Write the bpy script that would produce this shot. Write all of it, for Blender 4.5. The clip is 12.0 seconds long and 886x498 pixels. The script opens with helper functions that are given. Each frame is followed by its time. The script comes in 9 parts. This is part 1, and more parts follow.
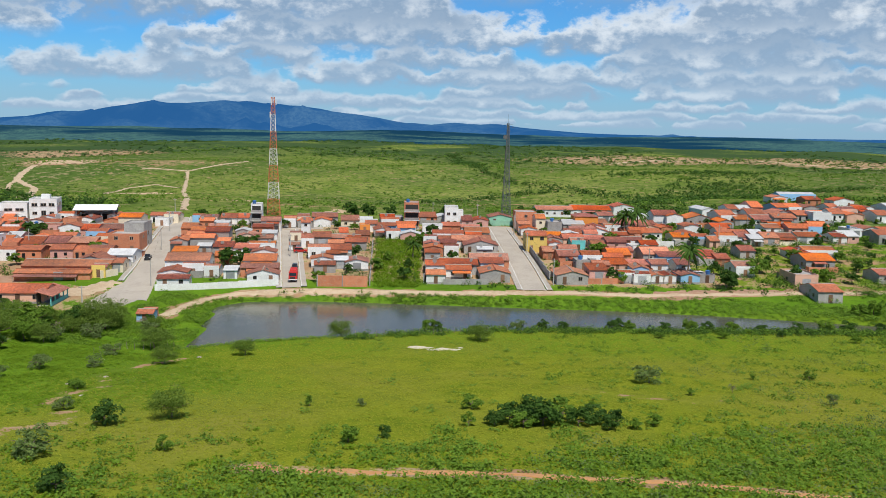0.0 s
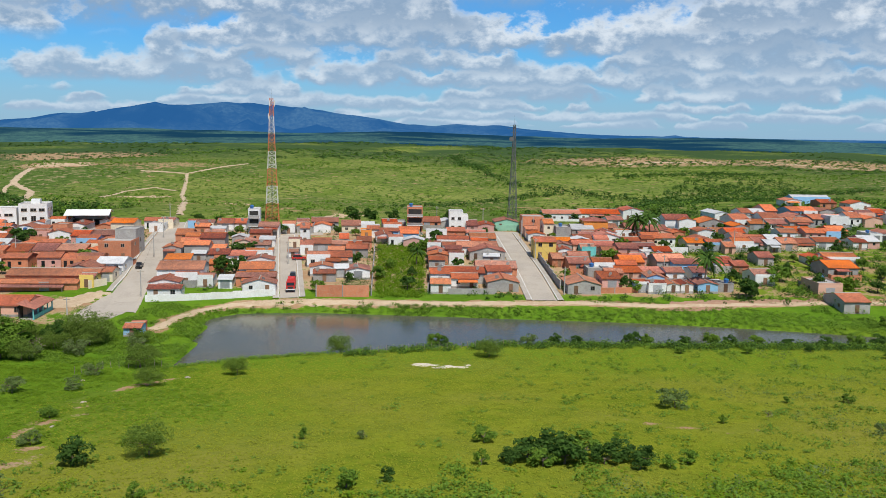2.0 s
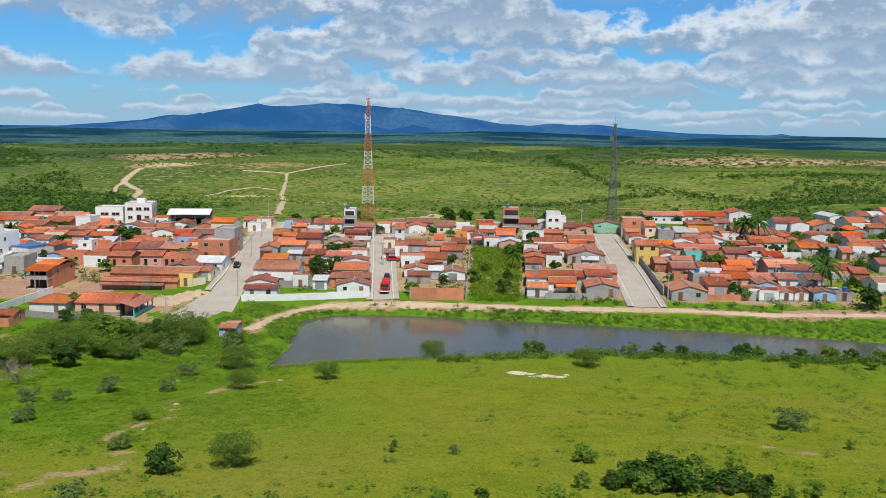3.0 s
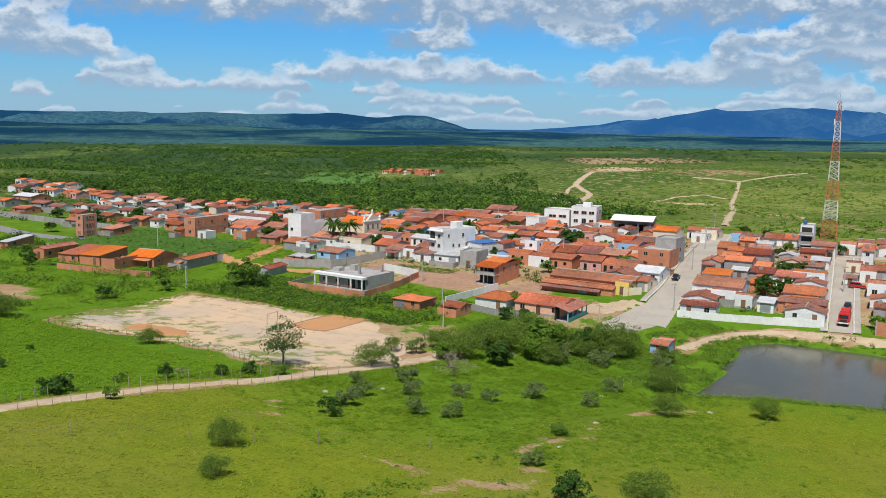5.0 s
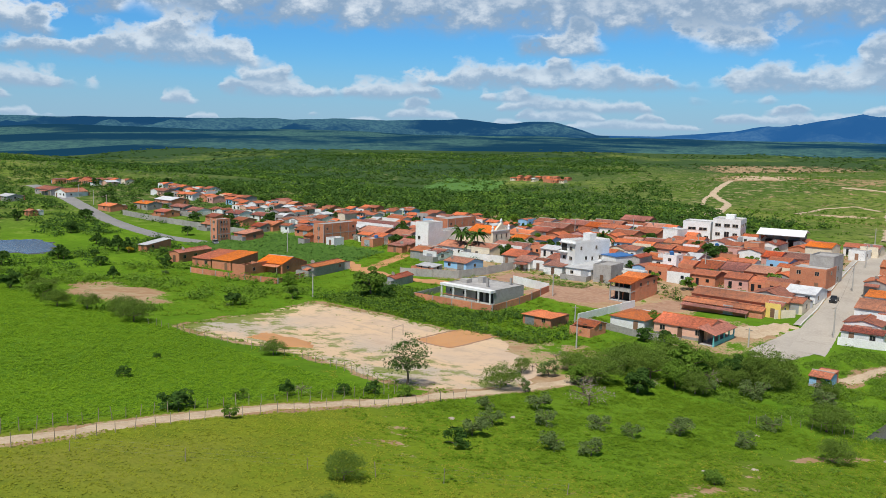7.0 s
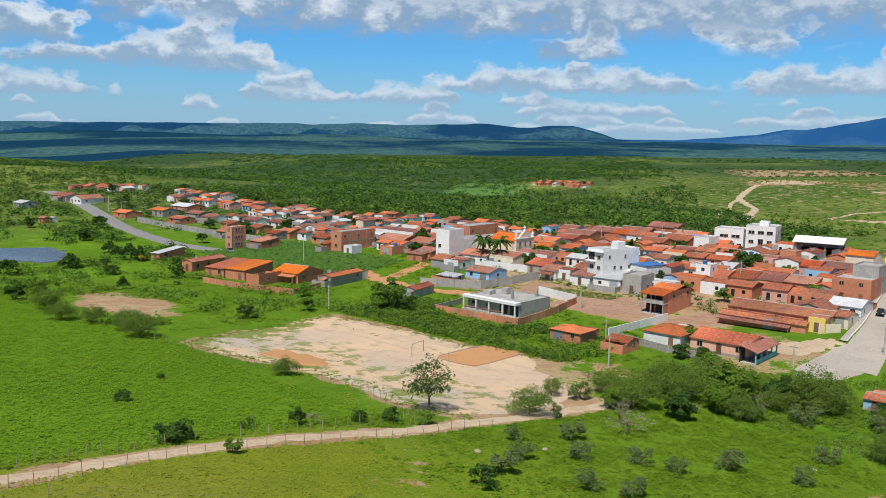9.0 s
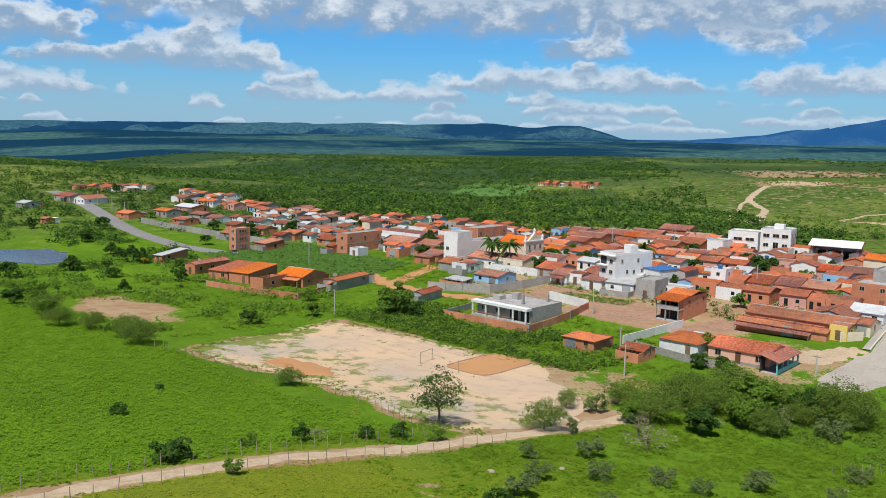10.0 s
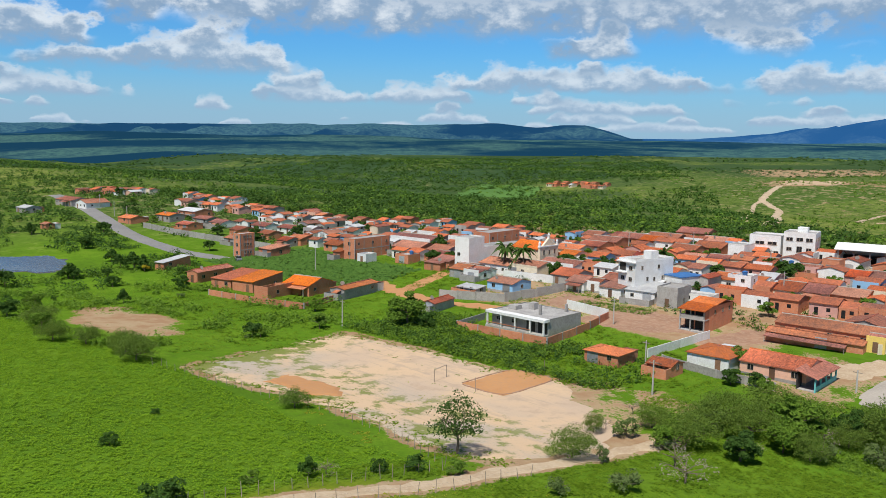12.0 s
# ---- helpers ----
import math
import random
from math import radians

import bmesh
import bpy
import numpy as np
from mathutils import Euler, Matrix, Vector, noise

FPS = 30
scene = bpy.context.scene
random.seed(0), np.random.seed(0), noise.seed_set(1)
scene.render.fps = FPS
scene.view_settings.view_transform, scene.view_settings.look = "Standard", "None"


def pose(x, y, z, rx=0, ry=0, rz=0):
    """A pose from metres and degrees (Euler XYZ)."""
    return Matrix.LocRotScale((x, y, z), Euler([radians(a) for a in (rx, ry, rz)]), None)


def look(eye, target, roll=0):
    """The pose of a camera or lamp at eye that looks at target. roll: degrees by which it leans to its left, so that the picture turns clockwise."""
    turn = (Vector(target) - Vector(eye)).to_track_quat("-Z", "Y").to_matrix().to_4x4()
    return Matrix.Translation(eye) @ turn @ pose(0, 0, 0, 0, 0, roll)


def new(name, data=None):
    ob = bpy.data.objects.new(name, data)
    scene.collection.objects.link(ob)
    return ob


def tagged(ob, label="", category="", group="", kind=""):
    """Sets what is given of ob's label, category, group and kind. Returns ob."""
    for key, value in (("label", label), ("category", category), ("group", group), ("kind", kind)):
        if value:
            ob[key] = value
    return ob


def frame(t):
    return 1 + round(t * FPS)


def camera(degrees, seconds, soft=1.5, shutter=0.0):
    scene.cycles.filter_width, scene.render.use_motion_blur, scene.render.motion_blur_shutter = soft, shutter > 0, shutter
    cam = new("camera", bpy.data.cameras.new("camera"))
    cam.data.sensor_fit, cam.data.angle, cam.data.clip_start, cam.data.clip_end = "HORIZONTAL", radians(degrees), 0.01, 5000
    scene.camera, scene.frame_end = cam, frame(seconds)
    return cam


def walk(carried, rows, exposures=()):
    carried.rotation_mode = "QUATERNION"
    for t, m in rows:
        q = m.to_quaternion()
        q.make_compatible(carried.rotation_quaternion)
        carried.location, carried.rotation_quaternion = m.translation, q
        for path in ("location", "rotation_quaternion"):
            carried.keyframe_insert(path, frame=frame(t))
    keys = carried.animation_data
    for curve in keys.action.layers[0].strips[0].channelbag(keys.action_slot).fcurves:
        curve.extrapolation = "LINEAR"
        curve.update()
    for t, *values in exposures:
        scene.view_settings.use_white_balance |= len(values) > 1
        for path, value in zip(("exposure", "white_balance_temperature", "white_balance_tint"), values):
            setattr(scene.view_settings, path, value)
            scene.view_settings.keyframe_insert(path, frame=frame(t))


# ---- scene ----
cam = camera(54.3, 12.0, 0.6)
PATH = [
    (0, (-3.587, -3.81, 44.684), (-3.61, -1.828, 44.415), 1.1),
    (0.5, (-4.168, -0.534, 44.759), (-4.196, 1.447, 44.491), 1.0),
    (1, (-4.813, 2.088, 44.677), (-4.842, 4.07, 44.409), 1.0),
    (1.5, (-4.854, 4.937, 44.542), (-4.883, 6.919, 44.276), 0.9),
    (2, (-4.572, 7.771, 44.86), (-4.6, 9.753, 44.594), 1.0),
    (2.5, (-4.831, 10.343, 44.813), (-4.906, 12.324, 44.545), 1.0),
    (2.7, (-5.027, 11.593, 44.754), (-5.172, 13.57, 44.485), 0.9),
    (4.3, (-6.051, 20.603, 44.699), (-6.877, 22.404, 44.427), 1.0),
    (4.5, (-6.482, 21.32, 44.782), (-7.454, 23.046, 44.508), 1.1),
    (5, (-7.634, 22.966, 44.918), (-8.806, 24.563, 44.643), 1.2),
    (5.5, (-9.12, 24.939, 44.975), (-10.401, 26.451, 44.704), 1.3),
    (6, (-10.976, 26.507, 44.965), (-12.336, 27.949, 44.696), 1.3),
    (6.5, (-12.837, 27.878, 45.023), (-14.217, 29.301, 44.755), 1.3),
    (7, (-14.771, 29.47, 45.059), (-16.163, 30.88, 44.792), 1.3),
    (9, (-22.563, 36.393, 44.995), (-23.988, 37.772, 44.737), 1.1),
    (9.5, (-24.895, 38.312, 45.186), (-26.325, 39.686, 44.926), 1.2),
    (10, (-27.191, 39.764, 45.228), (-28.625, 41.134, 44.969), 1.2),
    (10.5, (-29.258, 40.946, 45.33), (-30.694, 42.313, 45.07), 1.1),
    (11, (-31.264, 42.315, 45.418), (-32.704, 43.679, 45.158), 1.1),
    (11.5, (-33.201, 43.86, 45.475), (-34.643, 45.222, 45.218), 1.0),
    (12, (-35.318, 45.376, 45.699), (-36.762, 46.736, 45.44), 0.9),
]
walk(cam, [(t, look(eye, target, roll)) for t, eye, target, roll in PATH])
from mathutils.geometry import delaunay_2d_cdt

# ---- daylight: sun high behind the camera, broken cloud ----
SUN_EL, SUN_AZ = 60.0, 158.0  # degrees; azimuth clockwise from +y
sun_dir = Vector((math.sin(radians(SUN_AZ)) * math.cos(radians(SUN_EL)),
                  math.cos(radians(SUN_AZ)) * math.cos(radians(SUN_EL)), math.sin(radians(SUN_EL))))
sun = new("sun", bpy.data.lights.new("sun", "SUN"))
sun.data.energy, sun.data.angle, sun.data.color = 5.0, radians(0.5), (1.0, 0.965, 0.9)
sun.matrix_world = look(sun_dir * 400, (0, 0, 0))

world = bpy.data.worlds.new("sky")
scene.world = world
world.use_nodes = True
scene.view_settings.exposure = -0.1


class Nodes:
    """Short hand for building a node tree."""

    def __init__(self, tree):
        self.tree = tree

    def add(self, kind, operation=None, attribute=None):
        n = self.tree.nodes.new(kind)
        if operation:
            n.operation = operation
        if attribute:
            n.attribute_name = attribute
        return n

    def put(self, socket, v):
        if isinstance(v, bpy.types.NodeSocket):
            self.tree.links.new(v, socket)
        elif v is not None:
            socket.default_value = v

    def math(self, op, a, b=None, c=None, clamp=False):
        n = self.add("ShaderNodeMath", operation=op)
        n.use_clamp = clamp
        for s, v in zip(n.inputs, (a, b, c)):
            self.put(s, v)
        return n.outputs[0]

    def ramp(self, v, lo, hi, a=0.0, b=1.0):
        n = self.add("ShaderNodeMapRange")
        n.interpolation_type = "SMOOTHSTEP"
        for s, x in zip(n.inputs, (v, lo, hi, a, b)):
            self.put(s, x)
        return n.outputs[0]

    def noise(self, vec, scale, detail=4.0, rough=0.55):
        n = self.add("ShaderNodeTexNoise")
        self.put(n.inputs["Vector"], vec)
        n.inputs["Scale"].default_value, n.inputs["Detail"].default_value, n.inputs["Roughness"].default_value = scale, detail, rough
        return n.outputs["Fac"]

    def mix(self, f, a, b, blend="MIX"):
        n = self.add("ShaderNodeMix")
        n.data_type, n.blend_type = "RGBA", blend
        self.put(n.inputs[0], f)
        self.put(n.inputs[6], a if not isinstance(a, tuple) else (*a[:3], 1))
        self.put(n.inputs[7], b if not isinstance(b, tuple) else (*b[:3], 1))
        return n.outputs[2]


def build_sky():
    """Broken trade-wind cumulus: rows of flat-based, puff-topped clouds that shrink towards the horizon, thinner to the west."""
    g = Nodes(world.node_tree)
    bg = world.node_tree.nodes["Background"]
    bg.inputs["Strength"].default_value = 0.1
    air = g.add("ShaderNodeTexSky")
    air.sky_type, air.sun_disc, air.sun_elevation, air.sun_rotation = "NISHITA", False, radians(SUN_EL), radians(SUN_AZ)
    air.dust_density, air.ozone_density = 0.4, 3.0
    co = g.add("ShaderNodeTexCoord").outputs["Generated"]
    sep = g.add("ShaderNodeSeparateXYZ")
    g.put(sep.inputs[0], co)
    x, y, z = sep.outputs
    az, el = g.math("ARCTAN2", x, y), g.math("MAXIMUM", z, 0.0)

    def spot(u, v, w):
        n = g.add("ShaderNodeCombineXYZ")
        for s, q in zip(n.inputs, (u, v, w)):
            g.put(s, q)
        return n.outputs[0]

    flat = spot(az, g.math("MULTIPLY", el, 1.5), 0.37)
    puff, tiny = g.noise(flat, 24.0, 5.0, 0.58), g.noise(flat, 62.0, 4.0, 0.55)
    puff, tiny = g.math("SUBTRACT", puff, 0.5), g.math("SUBTRACT", tiny, 0.5)
    thin = g.ramp(az, -1.25, -0.3, 0.080, -0.06)
    sky = g.mix(1.0, air.outputs[0], (0.36, 0.86, 1.34), "MULTIPLY")
    sky = g.mix(g.ramp(z, 0.0, 0.10, 0.75, 0.0), sky, (3.6, 5.4, 7.3))
    for base, thick, wide, seed, need in ((0.008, 0.009, 0.085, 1.3, 0.455), (0.016, 0.011, 0.095, 5.1, 0.46), (0.026, 0.014, 0.11, 9.7, 0.46), (0.037, 0.020, 0.13, 14.2, 0.465),
                                          (0.051, 0.028, 0.17, 21.9, 0.45), (0.069, 0.038, 0.21, 33.4, 0.46), (0.090, 0.050, 0.27, 41.6, 0.46), (0.115, 0.066, 0.34, 57.3, 0.45), (0.150, 0.080, 0.42, 63.8, 0.44)):
        n = g.noise(spot(g.math("DIVIDE", az, wide), seed, g.math("MULTIPLY", el, 4.0)), 1.0, 3.0, 0.5)
        a = g.ramp(g.math("SUBTRACT", n, thin), need, need + 0.15)
        tall = g.math("ADD", g.math("MULTIPLY", g.math("SQRT", a), thick), 0.0005)
        heave = g.math("ADD", g.math("MULTIPLY", puff, thick * 1.6), g.math("MULTIPLY", tiny, thick * 0.55))
        heave = g.math("MULTIPLY", heave, g.ramp(el, base - 0.2 * thick, base + 0.5 * thick, 0.25, 1.0))
        t = g.math("DIVIDE", g.math("SUBTRACT", g.math("ADD", el, heave), base), tall)
        mask = g.math("MULTIPLY", g.math("MULTIPLY", g.ramp(t, 1.2, 0.74), g.ramp(t, -0.25, 0.28)), g.ramp(a, 0.02, 0.3))
        light = g.ramp(g.math("ADD", t, g.math("ADD", g.math("MULTIPLY", puff, 1.5), g.math("MULTIPLY", tiny, 0.5))), 0.15, 1.0)
        near = min(1.0, base / 0.1)
        grey = tuple(p + (q - p) * near for p, q in zip((3.7, 5.3, 7.1), (2.9, 4.2, 5.9)))
        sky = g.mix(g.math("MULTIPLY", mask, 0.96), sky, g.mix(light, grey, tuple(p + (q - p) * near for p, q in zip((5.6, 7.0, 8.4), (8.1, 8.8, 9.5)))))
    dim = g.ramp(g.noise(spot(x, y, z), 3.0, 3.0), 0.45, 0.6, 0.35, 0.95)
    sky = g.mix(g.math("MULTIPLY", g.ramp(z, 0.19, 0.30), dim), sky, (0.85, 1.05, 1.45))
    g.put(bg.inputs["Color"], sky)


build_sky()


# ---- materials ----
def surface(name, tones, scale=0.6, fine=9.0, rough=0.9, bump=0.0, metal=0.0, spread=0.0, coat=0.0, bump_scale=None):
    """A mottled surface: two tones by large stains, a third by fine grain; spread: how much whole objects differ."""
    m = bpy.data.materials.new(name)
    m.use_nodes = True
    g = Nodes(m.node_tree)
    p = m.node_tree.nodes["Principled BSDF"]
    co = g.add("ShaderNodeTexCoord").outputs["Object"]
    info = g.add("ShaderNodeObjectInfo").outputs["Random"]
    off = g.add("ShaderNodeVectorMath", operation="ADD")
    g.put(off.inputs[0], co)
    g.put(off.inputs[1], g.math("MULTIPLY", info, 91.0))
    vec = off.outputs[0]
    a = g.ramp(g.noise(vec, scale, 5.0), 0.38, 0.64)
    b = g.ramp(g.noise(vec, fine, 4.0, 0.65), 0.42, 0.68)
    c = g.mix(a, tones[0], tones[1])
    c = g.mix(g.math("MULTIPLY", b, 0.65), c, tones[2])
    if spread:
        v = g.add("ShaderNodeHueSaturation")
        g.put(v.inputs["Value"], g.math("ADD", 1.0 - spread, g.math("MULTIPLY", info, 2 * spread)))
        g.put(v.inputs["Color"], c)
        c = v.outputs[0]
    g.put(p.inputs["Base Color"], c)
    p.inputs["Roughness"].default_value, p.inputs["Metallic"].default_value = rough, metal
    if bump:
        n = g.add("ShaderNodeBump")
        n.inputs["Strength"].default_value, n.inputs["Distance"].default_value = 0.8, bump
        g.put(n.inputs["Height"], g.noise(vec, bump_scale or fine, 5.0, 0.6))
        g.put(p.inputs["Normal"], n.outputs[0])
    return m


def tile_roof(name, tones):
    """Clay barrel tiles in courses, stained and patched."""
    m = bpy.data.materials.new(name)
    m.use_nodes = True
    g = Nodes(m.node_tree)
    p = m.node_tree.nodes["Principled BSDF"]
    uv = g.add("ShaderNodeTexCoord").outputs["UV"]
    info = g.add("ShaderNodeObjectInfo").outputs["Random"]
    off = g.add("ShaderNodeVectorMath", operation="ADD")
    g.put(off.inputs[0], uv)
    g.put(off.inputs[1], g.math("MULTIPLY", info, 57.0))
    stain = g.ramp(g.noise(off.outputs[0], 0.35, 5.0), 0.36, 0.66)
    st = g.add("ShaderNodeMapping")
    st.inputs["Scale"].default_value = (2.6, 0.5, 1)
    g.put(st.inputs[0], off.outputs[0])
    streak = g.ramp(g.noise(st.outputs[0], 1.1, 5.0, 0.65), 0.45, 0.7)
    sep = g.add("ShaderNodeSeparateXYZ")
    g.put(sep.inputs[0], uv)
    cell = g.add("ShaderNodeCombineXYZ")
    g.put(cell.inputs[0], g.math("FLOOR", g.math("MULTIPLY", sep.outputs[0], 4.5)))
    g.put(cell.inputs[1], g.math("FLOOR", g.math("MULTIPLY", sep.outputs[1], 2.4)))
    white = g.add("ShaderNodeTexWhiteNoise")
    g.put(white.inputs["Vector"], cell.outputs[0])
    c = g.mix(stain, tones[0], tones[1])
    c = g.mix(g.math("MULTIPLY", streak, 0.75), c, tones[2])
    v = g.add("ShaderNodeHueSaturation")
    g.put(v.inputs["Color"], c)
    lot = g.ramp(g.noise(off.outputs[0], 0.045, 1.0, 0.4), 0.3, 0.7)
    val = g.math("ADD", g.math("ADD", 0.42, g.math("MULTIPLY", lot, 0.44)), g.math("MULTIPLY", white.outputs["Value"], 0.46))
    g.put(v.inputs["Saturation"], g.math("ADD", 0.80, g.math("MULTIPLY", g.math("FRACT", g.math("MULTIPLY", info, 17.3)), 0.3)))
    g.put(v.inputs["Value"], g.math("ADD", val, g.math("MULTIPLY", g.math("SUBTRACT", info, 0.5), 0.36)))
    g.put(v.inputs["Hue"], g.math("ADD", 0.49, g.math("MULTIPLY", info, 0.02)))
    g.put(p.inputs["Base Color"], v.outputs[0])
    p.inputs["Roughness"].default_value = 0.85
    wave = g.math("SINE", g.math("MULTIPLY", sep.outputs[0], 2 * math.pi * 4.5))
    course = g.math("FRACT", g.math("MULTIPLY", sep.outputs[1], 2.4))
    hgt = g.math("ADD", g.math("MULTIPLY", wave, 0.5), g.math("MULTIPLY", course, 0.5))
    n = g.add("ShaderNodeBump")
    n.inputs["Strength"].default_value, n.inputs["Distance"].default_value = 0.6, 0.05
    g.put(n.inputs["Height"], hgt)
    g.put(p.inputs["Normal"], n.outputs[0])
    return m


def leaf_material(name, tones, glow=0.34):
    m = bpy.data.materials.new(name)
    m.use_nodes = True
    g = Nodes(m.node_tree)
    m.node_tree.nodes.remove(m.node_tree.nodes["Principled BSDF"])
    out = m.node_tree.nodes["Material Output"]
    isl = g.add("ShaderNodeNewGeometry").outputs["Random Per Island"]
    info = g.add("ShaderNodeObjectInfo").outputs["Random"]
    c = g.mix(isl, tones[0], tones[1])
    c = g.mix(g.math("MULTIPLY", info, 0.55), c, tones[2])
    d, t = g.add("ShaderNodeBsdfPrincipled"), g.add("ShaderNodeBsdfTranslucent")
    d.inputs["Roughness"].default_value = 0.6
    d.inputs["Specular IOR Level"].default_value = 0.03
    g.put(d.inputs["Base Color"], c)
    g.put(t.inputs["Color"], c)
    mx = g.add("ShaderNodeMixShader")
    mx.inputs[0].default_value = glow
    g.put(mx.inputs[1], d.outputs[0])
    g.put(mx.inputs[2], t.outputs[0])
    g.put(out.inputs["Surface"], mx.outputs[0])
    return m


